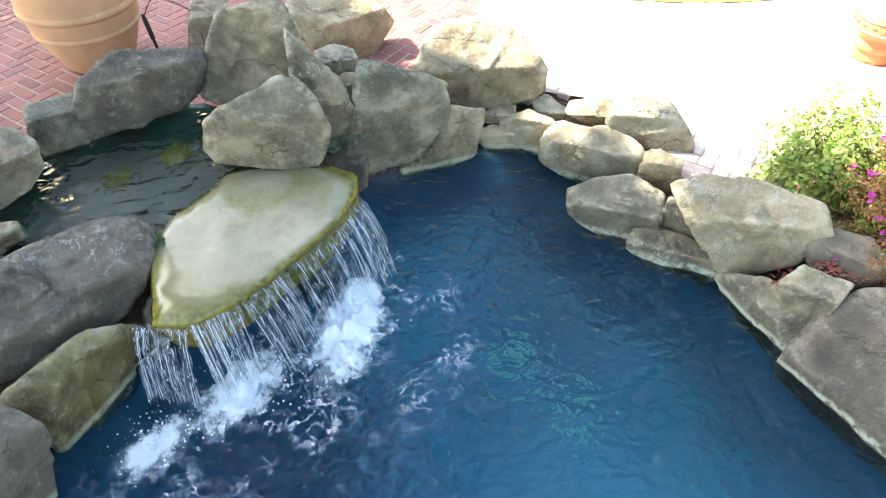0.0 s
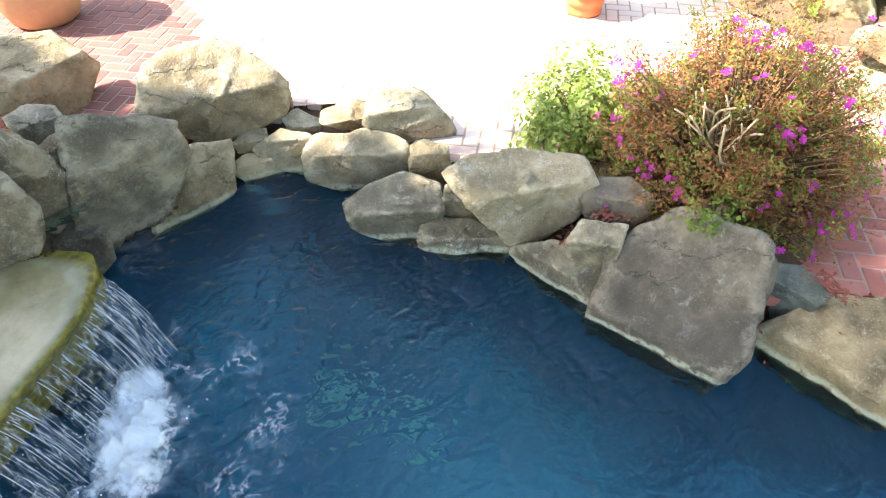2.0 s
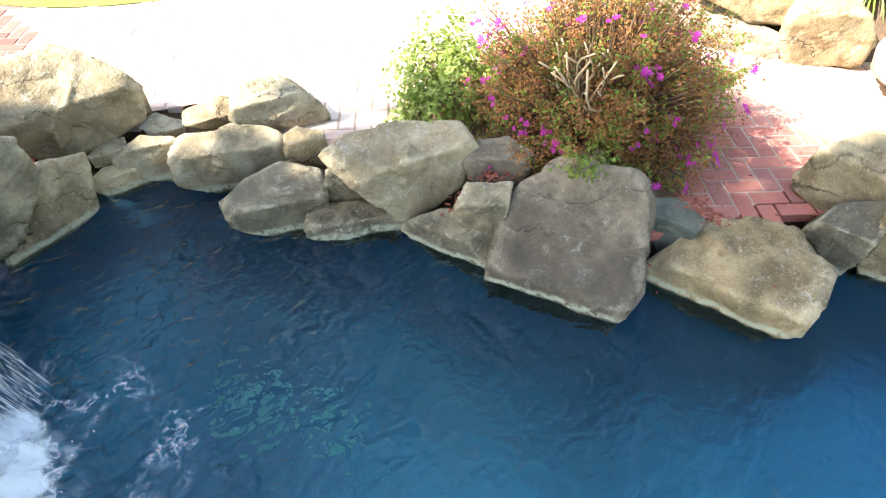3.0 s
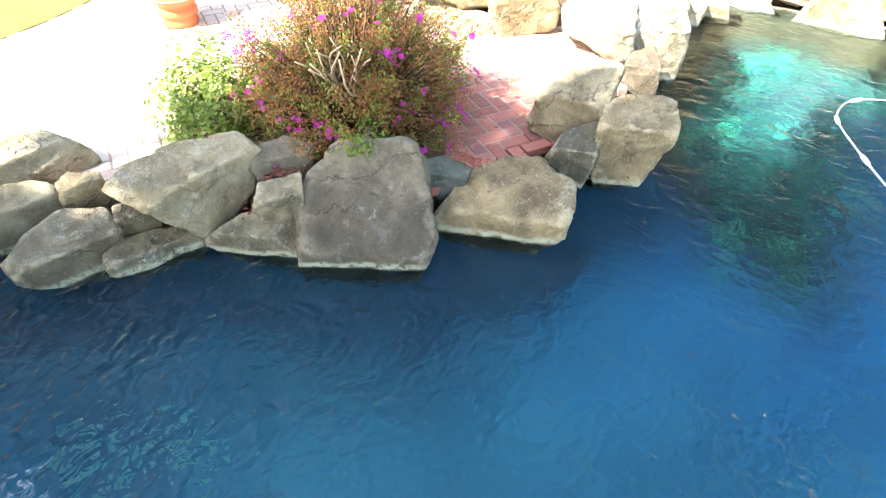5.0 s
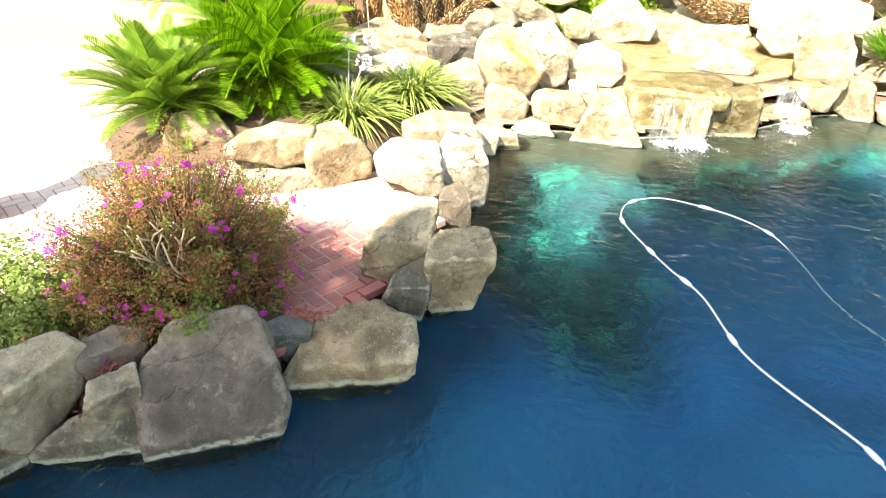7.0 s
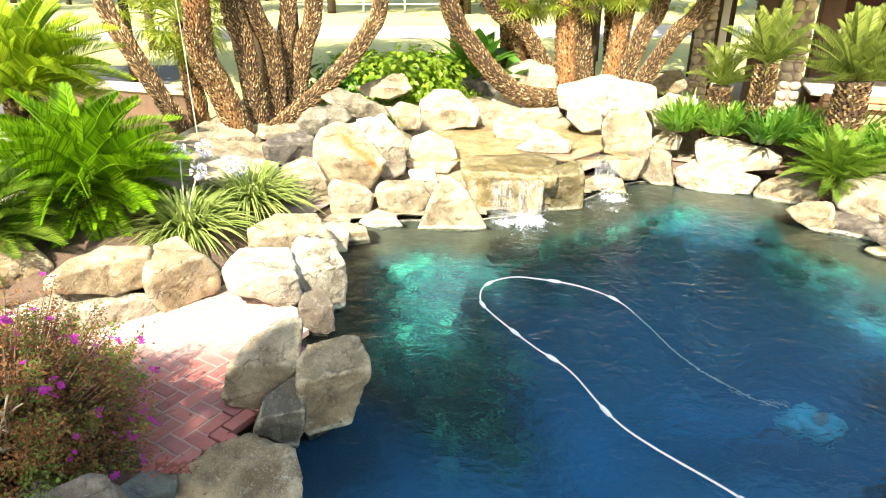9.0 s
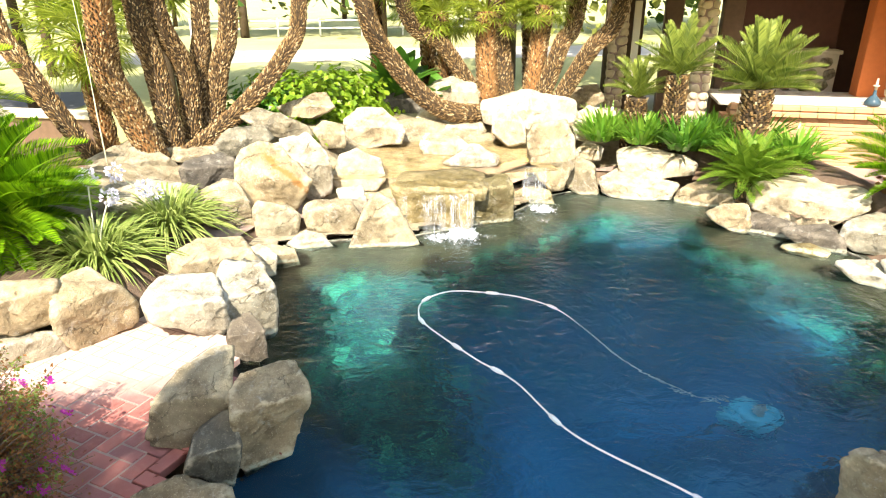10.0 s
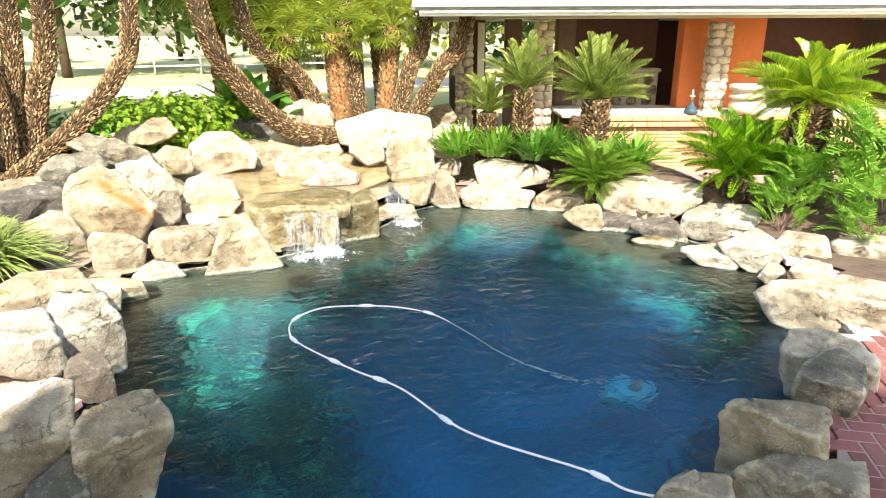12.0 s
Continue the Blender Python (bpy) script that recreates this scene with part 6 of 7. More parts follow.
leafy_shrub(2.05, 2.72, 0.25, 0.32, 0.34, 0.46, 5200, 0.018, LIGHT_LEAF, 3, "small pale green leafy shrub in dappled sun")
leafy_shrub(2.08, 1.66, 0.46, 0.16, 0.10, 0.07, 220, 0.014, OLIVE_LEAF, 4, "trailing green geranium shoots over a dark boulder", twigs=6)
leafy_shrub(10.1, 0.4, 0.82, 1.15, 1.15, 0.55, 4200, 0.055, HEDGE, 13, "low bright green hedge-like shrub behind the rockery")
leafy_shrub(9.6, 1.25, 0.75, 0.5, 0.5, 0.4, 1000, 0.05, BROAD, 14, "dark green shrub under the palms")
CUT_LEAVES = frond_set("leaf", 0.44, 9, 0.13, CUT_LEAF, (0.2, 0.5, 0.8), 0.35, 0.017, 91)


def cut_leaf_plant(x, y, z, count, size, seed, label):
    """A clump of large leaves cut into narrow lobes, on arching stalks from several short stems."""
    ob = tagged(new("cut_leaf_plant"), label, "plant", "cut-leaved plants")
    ob.matrix_basis = pose(x, y, z)
    rng = random.Random(seed)
    for i in range(count):
        az, h = rng.uniform(0, 360), rng.random()
        r = 0.36 * size * (1 - 0.45 * h)
        foot = (r * math.cos(radians(az)) * 0.8, r * math.sin(radians(az)) * 0.8, 0.05 + 0.62 * size * h)
        part("leaf", CUT_LEAVES[i % 3], ob, m=scaled(pose(*foot, 0, 0, az + rng.uniform(-35, 35)) @ pose(0, 0, 0, rng.uniform(-20, 20), -rng.uniform(18, 78), 0), size * rng.uniform(0.7, 1.1)))
    part("stem", mesh_of("stem", *twig_geometry(9, 0.3 * size, 0.3 * size, 0.6 * size, 0.009, seed, 1), TWIG), ob)
    return ob


cut_leaf_plant(4.2, -6.1, 0.42, 100, 1.2, 15, "bright green plant with deeply cut leaves beside the path")
cut_leaf_plant(4.75, -5.7, 0.38, 70, 0.8, 16, "yellow-green plant with deeply cut leaves under the sago palms")
cut_leaf_plant(4.65, -5.35, 0.2, 34, 0.55, 18, "yellow-green plant with deeply cut leaves hanging over the boulders")
cut_leaf_plant(3.95, -5.7, 0.2, 46, 0.75, 19, "bright green plant with deeply cut leaves beside the path")
leafy_shrub(5.9, -5.75, 0.3, 0.22, 0.22, 0.3, 300, 0.035, RUST_LEAF, 17, "small red-leaved shrub against the brick wall")
for gx, gy, gs, gl in ((8.0, -4.0, 21, 0.32), (7.9, -3.75, 31, 0.34), (7.45, -4.1, 33, 0.34), (6.95, -4.55, 35, 0.32), (8.15, -3.3, 37, 0.3), (7.6, -4.35, 22, 0.34), (8.35, -3.5, 23, 0.36), (7.25, -4.9, 24, 0.38), (7.75, -4.65, 25, 0.34), (6.75, -5.1, 26, 0.32)):
    g = tagged(new("ground_cover_fern"), "bright green sword-leaved ground cover under the sago palms", "fern", "ground cover ferns")
    g.matrix_basis = pose(gx, gy, 0.56)
    part("leaves", mesh_of("leaves", *strap_geometry(150, gl * 1.9, 0.2, 0.024, gs, 0.6), BROAD if gs % 3 == 0 else CUT_LEAF), g)


def broad_plant(x, y, z, count, length, seed, label):
    """Big paddle leaves on short stalks."""
    rng = random.Random(seed)
    ob = tagged(new("broad_leaf_plant"), label, "plant", "broad-leaved plants")
    ob.matrix_basis = pose(x, y, z)
    vs, fs = [], []
    seg = 8
    for s in range(seg + 1):
        u = s / seg
        w = 0.2 * math.sin(math.pi * min(1, 0.08 + 0.92 * u)) ** 0.8 * (1 - 0.25 * u)
        c = (length * u, 0, length * (0.25 * u - 0.45 * u * u))
        vs += [(c[0], -w * length * 1.6, c[2] + w * 0.25), c, (c[0], w * length * 1.6, c[2] + w * 0.25)]
    for s in range(seg):
        a = 3 * s
        fs += [(a, a + 1, a + 4, a + 3), (a + 1, a + 2, a + 5, a + 4)]
    me = mesh_of("leaf", vs, fs, BROAD)
    for i in range(count):
        part("leaf", me, ob, m=scaled(pose(0, 0, 0, 0, 0, i * 137.5) @ pose(0.03, 0, 0.05, rng.uniform(-20, 20), -rng.uniform(35, 80), 0), rng.uniform(0.7, 1.15)))
    return ob


broad_plant(10.2, -0.75, 0.75, 22, 0.85, 3, "dark green paddle-leaved plant between the palms")
broad_plant(9.3, 1.35, 0.7, 12, 0.5, 4, "dark green paddle-leaved plant behind the palm trunks")
broad_plant(10.2, 2.1, 0.6, 10, 0.6, 5, "green paddle-leaved plant behind the palm trunks")
broad_plant(9.9, -1.4, 0.75, 10, 0.5, 6, "dark green paddle-leaved plant at the foot of the palms")


# ---- the unseen tree whose shade lies over the near shore, its clumps placed to shape it ----
def shade_tree():
    ob = tagged(new("shade_tree"), "unseen broad leafy tree that shades the near shore", "tree")
    ob.matrix_basis = pose(-6.3, 0.2, 0.1)
    limbs = [tube_geometry(spline([(0, 0, -0.1), (0.1, 0.2, 2.0), (0.4, 0.7, 4.0)], 12), np.linspace(0.28, 0.17, 12), 12)]
    rng = random.Random(4)
    for i in range(9):
        az = i * 0.7
        e = Vector((1.4 + 2.6 * math.cos(az), 2.2 + 2.6 * math.sin(az), 5.6 + rng.uniform(-0.3, 0.9)))
        limbs.append(tube_geometry(spline([(0.4, 0.7, 3.9), tuple(Vector((0.7, 1.2, 4.8)).lerp(e, 0.4)), tuple(e)], 8), np.linspace(0.12, 0.03, 8), 7))
    part("trunk", mesh_of("trunk", *join(limbs), BARK), ob)
    vs, fs = leaf_cloud(13500, 2.9, 2.9, 1.0, 0.135, 12, 0.0, 0.75, 0.3, 0.2, power=0.42)
    part("crown", mesh_of("crown", [(x + 1.35, y + 1.75, z + 6.0) for x, y, z in vs], fs, TREE_LEAF, False), ob)
    vs, fs = leaf_cloud(7500, 1.9, 1.9, 0.7, 0.125, 15, 0.0, 0.7, 0.3, 0.4, power=0.45)
    part("crown", mesh_of("crown", [(x - 1.65, y + 5.35, z + 6.0) for x, y, z in vs], fs, TREE_LEAF, False), ob)
    # leaf clumps added to shade the middle of the pool, with a few gaps
    vs, fs = leaf_cloud(5200, 1.55, 2.2, 0.6, 0.13, 17, 0.0, 0.75, 0.3, 0.35, power=0.5)
    part("crown", mesh_of("crown", [(x + 3.5, y + 0.25, z + 6.1) for x, y, z in vs], fs, TREE_LEAF, False), ob)
    vs, fs = leaf_cloud(4600, 1.35, 1.75, 0.6, 0.13, 27, 0.0, 0.75, 0.3, 0.35, power=0.5)
    part("crown", mesh_of("crown", [(x + 4.7, y + 0.0, z + 6.2) for x, y, z in vs], fs, TREE_LEAF, False), ob)
    # smaller clumps added to block stray sun on pool floor and paving
    vs, fs = leaf_cloud(2600, 0.95, 0.95, 0.5, 0.13, 19, 0.0, 0.75, 0.3, 0.3, power=0.5)
    part("crown", mesh_of("crown", [(x + 1.0, y + 4.15, z + 6.0) for x, y, z in vs], fs, TREE_LEAF, False), ob)
    vs, fs = leaf_cloud(2600, 1.0, 1.6, 0.5, 0.13, 29, 0.0, 0.75, 0.3, 0.5, power=0.5)
    part("crown", mesh_of("crown", [(x + 5.5, y - 0.2, z + 6.2) for x, y, z in vs], fs, TREE_LEAF, False), ob)
    vs, fs = leaf_cloud(420, 0.7, 0.6, 0.3, 0.12, 25, 0.0, 0.75, 0.3, 0.5, power=0.6)
    part("crown", mesh_of("crown", [(x + 3.4, y + 2.3, z + 6.1) for x, y, z in vs], fs, TREE_LEAF, False), ob)
    vs, fs = leaf_cloud(1700, 0.68, 0.62, 0.4, 0.12, 23, 0.0, 0.75, 0.3, 0.3, power=0.5)
    part("crown", mesh_of("crown", [(x + 0.0, y + 5.55, z + 6.0) for x, y, z in vs], fs, TREE_LEAF, False), ob)
    return ob


shade_tree()


# ---- waterfalls ----
def fall_sheet(name, a, b, top, foot, throw, seed, cols=70, rows=22, ragged=0.35):
    """A curtain of water from the lip a-b, thrown out and falling in a parabola, torn into strands below."""
    rng = np.random.RandomState(seed)
    a, b = np.array(a, float), np.array(b, float)
    along = b - a
    out = np.array([along[1], -along[0]]) / np.linalg.norm(along)
    jit = value_noise(np.stack([np.arange(cols) * 0.31, np.full(cols, 0.4), np.full(cols, seed * 1.7)], 1), seed)
    vs, fs = [], []
    for i in range(cols):
        u = i / (cols - 1)
        p = a + along * u
        reach = throw * (1 + ragged * jit[i])
        for j in range(rows):
            v = j / (rows - 1)
            q = p + out * reach * v
            z = top - 0.012 - (top - foot) * v ** 1.9
            k = 0.010 * math.sin(i * 1.9 + seed) + 0.008 * math.sin(i * 4.3)
            vs.append((q[0] + out[0] * k * v, q[1] + out[1] * k * v, z))
    for i in range(cols - 1):
        for j in range(rows - 1):
            n = i * rows + j
            fs.append((n, n + rows, n + rows + 1, n + 1))
    return mesh_of(name, vs, fs, FALL), out


def strands(a, b, top, foot, throw, count, seed):
    """Bright ropes and drops that stand out of the curtain."""
    rng = random.Random(seed)
    a, b = np.array(a, float), np.array(b, float)
    along = b - a
    out = np.array([along[1], -along[0]]) / np.linalg.norm(along)
    geoms, beams = [], [rng.random() for _ in range(7)]
    for _ in range(count * 3):
        u, reach = rng.choice((rng.random(), rng.choice(beams) + rng.gauss(0, 0.02))), throw * rng.uniform(0.8, 1.25)
        v0 = rng.uniform(0.0, 0.95)
        v1 = min(1.0, v0 + rng.choice((0.03, 0.06, 0.15, 0.4)))
        pts = []
        for v in np.linspace(v0, v1, 6):
            q = a + along * u + out * (reach * v + 0.012)
            pts.append((q[0], q[1], top - 0.01 - (top - foot) * v ** 1.9))
        r = rng.choice((0.0003, 0.0005, 0.0007, 0.0011)) * rng.uniform(0.8, 1.2)
        geoms.append(tube_geometry(pts, [r * 0.4, r, r * 1.1, r, r * 0.8, r * 0.3], 5))
    return join(geoms)


WHITE_WATER = plain("white_water", (0.66, 0.72, 0.8), 0.25, 0.04, 30, 0.0)


def foam_patch(cx, cy, rx, ry, yaw, height, seed, step=0.02, z=0.006):
    """Churned white water: a lumpy patch, highest where the fall strikes."""
    nx, ny = int(2 * rx / step), int(2 * ry / step)
    pts = np.array([(-rx + 2 * rx * i / nx, -ry + 2 * ry * j / ny, 0.0) for j in range(ny + 1) for i in range(nx + 1)])
    rad = np.hypot(pts[:, 0] / rx, pts[:, 1] / ry) + 0.22 * fbm(pts * 6 + seed, 3, seed)
    lump = fbm(pts * 13 + seed * 3.1, 5, seed + 2, 0.62)
    env = np.clip(1 - rad, 0, 1)
    h = z + height * env ** 0.8 * (0.55 + 0.7 * lump)
    c, s = math.cos(radians(yaw)), math.sin(radians(yaw))
    vs = [(cx + c * x - s * y, cy + s * x + c * y, k) for (x, y, _), k in zip(pts, h)]
    fs = []
    for j in range(ny):
        for i in range(nx):
            q = (j * (nx + 1) + i, j * (nx + 1) + i + 1, (j + 1) * (nx + 1) + i + 1, (j + 1) * (nx + 1) + i)
            if all(rad[k] < 1.0 for k in q):
                fs.append(q)
    return vs, fs, env


def droplets(cx, cy, rx, ry, count, size, seed, top=0.12):
    rng = random.Random(seed)
    base, faces = ico(1)
    geoms = []
    for _ in range(count):
        x, y = cx + rng.gauss(0, rx * 0.5), cy + rng.gauss(0, ry * 0.5)
        s = size * rng.uniform(0.3, 1.1)
        z0 = 0.01 + abs(rng.gauss(0, top * 0.4))
        geoms.append(([(x + s * v[0], y + s * v[1], z0 + s * v[2]) for v in base], faces))
    return join(geoms)


def waterfall(label, lips, foam, broken, drops):
    ob = tagged(new("waterfall"), label, "waterfall", "waterfalls")
    for i, (a, b, top, foot, throw, n) in enumerate(lips):
        me, _ = fall_sheet("water_curtain", a, b, top, foot, throw, i + 2)
        part("water_curtain", me, ob, "clear falling water with white streaks")
        part("white_streak", mesh_of("white_streak", *strands(a, b, top, foot, throw, n, i + 5), WHITE_WATER), ob, "bright strands of falling water", kind="stuff")
    for i, f in enumerate(foam):
        vs, fs, env = foam_patch(*f, i + 3)
        me = mesh_of("foam", vs, fs, FOAM)
        me.attributes.new("froth", "FLOAT", "POINT").data.foreach_set("value", [float(e) for e in env])
        part("foam", me, ob, "thick white foam")
    for i, f in enumerate(broken):
        part("broken_foam", mesh_of("broken_foam", *foam_patch(*f, i + 13, 0.025, 0.004)[:2], FOAM_THIN), ob, "thin broken foam")
    for i, f in enumerate(drops):
        part("spray", mesh_of("spray", *droplets(*f, i + 23), WHITE_WATER), ob, "white spray drops", kind="stuff")
    return ob


waterfall("broad near waterfall that pours white off the spill stone", [
    ((-0.73, 2.02), (-0.41, 2.44), 0.385, 0.0, 0.2, 110), ((-0.88, 1.77), (-0.75, 1.99), 0.385, 0.0, 0.18, 60), ((-1.06, 1.65), (-0.88, 1.77), 0.385, 0.0, 0.17, 110), ((-1.3, 1.67), (-1.06, 1.65), 0.36, 0.0, 0.13, 70)],
    [(-0.45, 1.84, 0.38, 0.3, 60, 0.12), (-0.9, 1.53, 0.46, 0.22, 42, 0.09), (-1.2, 1.28, 0.24, 0.15, 50, 0.04), (-0.42, 2.1, 0.24, 0.18, 45, 0.07)],
    [(-0.36, 1.8, 0.6, 0.5, 60, 0.012), (-0.82, 1.4, 0.6, 0.3, 45, 0.01), (-1.2, 1.15, 0.3, 0.25, 40, 0.01)],
    [(-0.5, 1.96, 0.24, 0.2, 150, 0.004), (-0.88, 1.6, 0.34, 0.2, 190, 0.004), (-1.2, 1.34, 0.2, 0.16, 80, 0.004)])
waterfall("far twin waterfall spilling over wet brown blocks", [
    ((6.44, -0.46), (6.42, -0.54), 0.45, 0.0, 0.06, 3), ((6.4, -0.68), (6.39, -0.92), 0.455, 0.0, 0.08, 10), ((6.39, -0.96), (6.38, -1.22), 0.455, 0.0, 0.1, 22), ((7.4, -2.05), (7.25, -2.3), 0.45, 0.08, 0.12, 24)],
    [(6.25, -1.02, 0.46, 0.2, -94, 0.1), (6.98, -2.15, 0.3, 0.15, -110, 0.08)],
    [(6.25, -1.0, 0.5, 0.22, -100, 0.01), (6.75, -2.1, 0.35, 0.2, -110, 0.01)],
    [(6.28, -1.04, 0.34, 0.18, 420, 0.005), (7.05, -2.15, 0.22, 0.16, 240, 0.005)])


# ---- pool hose and cleaner ----
def pool_hose():
    ob = tagged(new("pool_hose"), "white floating pool hose with swivel joints on the water", "hose")
    main = [(1.9, -2.2, 0.012), (2.21, -1.72, 0.012), (2.46, -1.57, 0.012), (2.99, -1.15, 0.012), (3.57, -0.95, 0.012), (3.9, -0.74, 0.012), (4.4, -0.48, 0.012), (4.62, -0.43, 0.012),
            (4.85, -0.5, 0.012), (4.99, -0.74, 0.012), (4.92, -1.05, 0.01), (4.79, -1.34, 0.0), (4.54, -1.56, -0.004), (4.15, -1.68, -0.015), (3.85, -1.75, -0.03), (3.65, -1.85, -0.07), (3.51, -1.97, -0.12), (3.39, -2.13, -0.2), (3.37, -2.37, -0.28)]
    path = spline(main, 260)
    part("hose_tube", mesh_of("hose_tube", *tube_geometry(path, [0.0062 + 0.0008 * (i % 2) + 0.0015 * max(0.0, (i - 150) / 110) for i in range(260)], 8), HOSE), ob)
    for i in (26, 47, 64, 77, 92, 117, 146, 170):
        d = Vector(path[i + 1] - path[i - 1]).normalized()
        me = lathe("float", [(0.008, -0.055), (0.014, -0.042), (0.0165, 0.0), (0.014, 0.042), (0.008, 0.055)], HOSE, 14)
        part("float", me, ob, "white swivel joint", Matrix.Translation(path[i]) @ d.to_track_quat("Z", "Y").to_matrix().to_4x4())
    return ob


pool_hose()


def cleaner():
    ob = tagged(new("pool_cleaner"), "pale blue pool cleaner lying under the water", "pool cleaner")
    ob.matrix_basis = pose(3.28, -2.5, -0.42, 0, -18, 35)
    v, f = boulder_mesh(0.32, 0.26, 0.15, 3, 0.5, 0, 0.0, 3)
    part("shell", mesh_of("shell", v, f, CLEANER), ob)
    for sx in (-1, 1):
        part("wheel", lathe("wheel", [(0.02, -0.03), (0.09, -0.03), (0.1, 0.0), (0.09, 0.03), (0.02, 0.03)], CLEANER, 20), ob, m=pose(0.07 * sx, 0.14 * sx, -0.04, 90, 0, 0))
    part("inlet", lathe("inlet", [(0.03, 0.0), (0.045, 0.02), (0.03, 0.12)], HOSE, 16), ob, m=pose(0, 0, 0.08))
    return ob


cleaner()


# ---- pots and small things ----
def jar(name, x, y, z, profile, mat, label, category, bands=(), yaw=0.0):
    ob = tagged(new(name), label, category)
    ob.matrix_basis = pose(x, y, z, 0, 0, yaw)
    body = part("body", lathe("body", profile, mat, 56), ob)
    for r, h, t, m in bands:
        part("band", lathe("band", [(r - 0.012, h - t), (r + 0.006, h - t * 0.6), (r + 0.008, h), (r + 0.006, h + t * 0.6), (r - 0.012, h + t)], m, 56), body, "raised clay band")
    return ob


jar("terracotta_jar", -2.44, 4.22, PATIO, [(0.2, 0.0), (0.235, 0.03), (0.3, 0.18), (0.355, 0.34), (0.375, 0.48), (0.37, 0.62), (0.34, 0.74), (0.28, 0.84), (0.25, 0.9), (0.27, 0.94), (0.29, 0.95), (0.25, 0.95), (0.22, 0.88)],
    TERRACOTTA, "large round aged terracotta jar on the brick paving", "jar", [(0.345, 0.3, 0.025, TERRACOTTA), (0.378, 0.45, 0.03, TERRACOTTA)])
jar("terracotta_jar", -0.72, 5.72, PATIO, [(0.2, 0.0), (0.24, 0.03), (0.31, 0.2), (0.34, 0.36), (0.33, 0.5), (0.27, 0.6), (0.24, 0.64), (0.27, 0.67), (0.25, 0.67), (0.21, 0.6)],
    TERRACOTTA, "round orange terracotta jar with a dark shadow on the paving", "jar")
urn = jar("clay_urn", 3.08, 4.2, PATIO, [(0.135, 0.0), (0.14, 0.03), (0.125, 0.07), (0.145, 0.08), (0.15, 0.13), (0.13, 0.15), (0.15, 0.18), (0.2, 0.21), (0.215, 0.25), (0.2, 0.31), (0.165, 0.36), (0.12, 0.4), (0.1, 0.43),
                                             (0.105, 0.6), (0.13, 0.8), (0.155, 0.95), (0.2, 1.0), (0.205, 1.03), (0.17, 1.03), (0.12, 0.9)],
          RED_CLAY, "tall glazed orange clay urn with patterned bands", "urn", [(0.21, 0.235, 0.008, CLAY_PALE), (0.2, 0.3, 0.007, CLAY_BAND), (0.17, 0.345, 0.006, CLAY_PALE)])
for i in range(18):
    a = 2 * math.pi * i / 18
    part("motif", box_mesh("motif", 0.028, 0.008, 0.014, CLAY_BAND, 0.002), urn, m=pose(0.212 * math.cos(a), 0.212 * math.sin(a), 0.262, 0, 0, math.degrees(a) + 90))


def stake_light():
    ob = tagged(new("garden_light"), "black garden spotlight on a stake with a loose cable", "garden light")
    ob.matrix_basis = pose(-2.0, 4.2, PATIO, 4, -3, 0)
    part("stake", lathe("stake", [(0.008, 0.0), (0.01, 0.02), (0.01, 0.2), (0.016, 0.21)], BLACK, 12), ob)
    part("lamp_body", lathe("lamp_body", [(0.011, 0.17), (0.016, 0.19), (0.017, 0.3), (0.014, 0.34), (0.008, 0.36)], BLACK, 20), ob)
    part("cable", mesh_of("cable", *tube_geometry(spline([(0.0, 0.0, 0.345), (0.08, 0.1, 0.42), (0.2, 0.3, 0.2), (0.3, 0.1, 0.05), (0.45, -0.2, 0.012), (0.55, -0.35, 0.012)], 30), 0.0035, 6), BLACK), ob, "thin black cable")
    return ob


stake_light()


def litter(cx, cy, z, rx, ry, count, seed, label):
    rng = random.Random(seed)
    vs, fs = [], []
    for _ in range(count):
        x, y, a, s = cx + rng.gauss(0, rx), cy + rng.gauss(0, ry), rng.uniform(0, 6.28), rng.uniform(0.008, 0.018)
        o = len(vs)
        k = rng.uniform(0, 0.02)
        for da, r in ((0, 1.0), (1.57, 0.5), (3.14, 1.0), (4.71, 0.5)):
            vs.append((x + s * r * math.cos(a + da), y + s * r * math.sin(a + da), z + k + rng.uniform(0, 0.006)))
        fs.append((o, o + 1, o + 2, o + 3))
    return tagged(new("leaf_litter", mesh_of("leaf_litter", vs, fs, LITTER, False)), label, "leaf litter", kind="stuff")


litter(1.8, 2.0, 0.3, 0.05, 0.035, 70, 3, "red-brown dead leaves caught between boulders")
litter(2.38, 1.22, 0.32, 0.03, 0.06, 90, 4, "red-brown dead leaves on a flat boulder")
litter(1.62, 1.98, 0.2, 0.05, 0.04, 60, 5, "red-brown dead leaves in a crevice")
litter(2.75, 1.4, PATIO + 0.004, 0.5, 0.4, 40, 6, "scattered dead leaves on the brick paving")


# ---- pavilion ----
FWD, RIGHT = Vector((0.928, -0.373, 0)), Vector((-0.373, -0.928, 0))
PAV = Matrix((( RIGHT.x, FWD.x, 0, 0.208), (RIGHT.y, FWD.y, 0, 0.111), (0, 0, 1, 0), (0, 0, 0, 1)))


def pav(x, y, z):
    """A place in the pavilion: x along its front, y away from the pool."""
    return PAV @ Matrix.Translation((x, y, z))


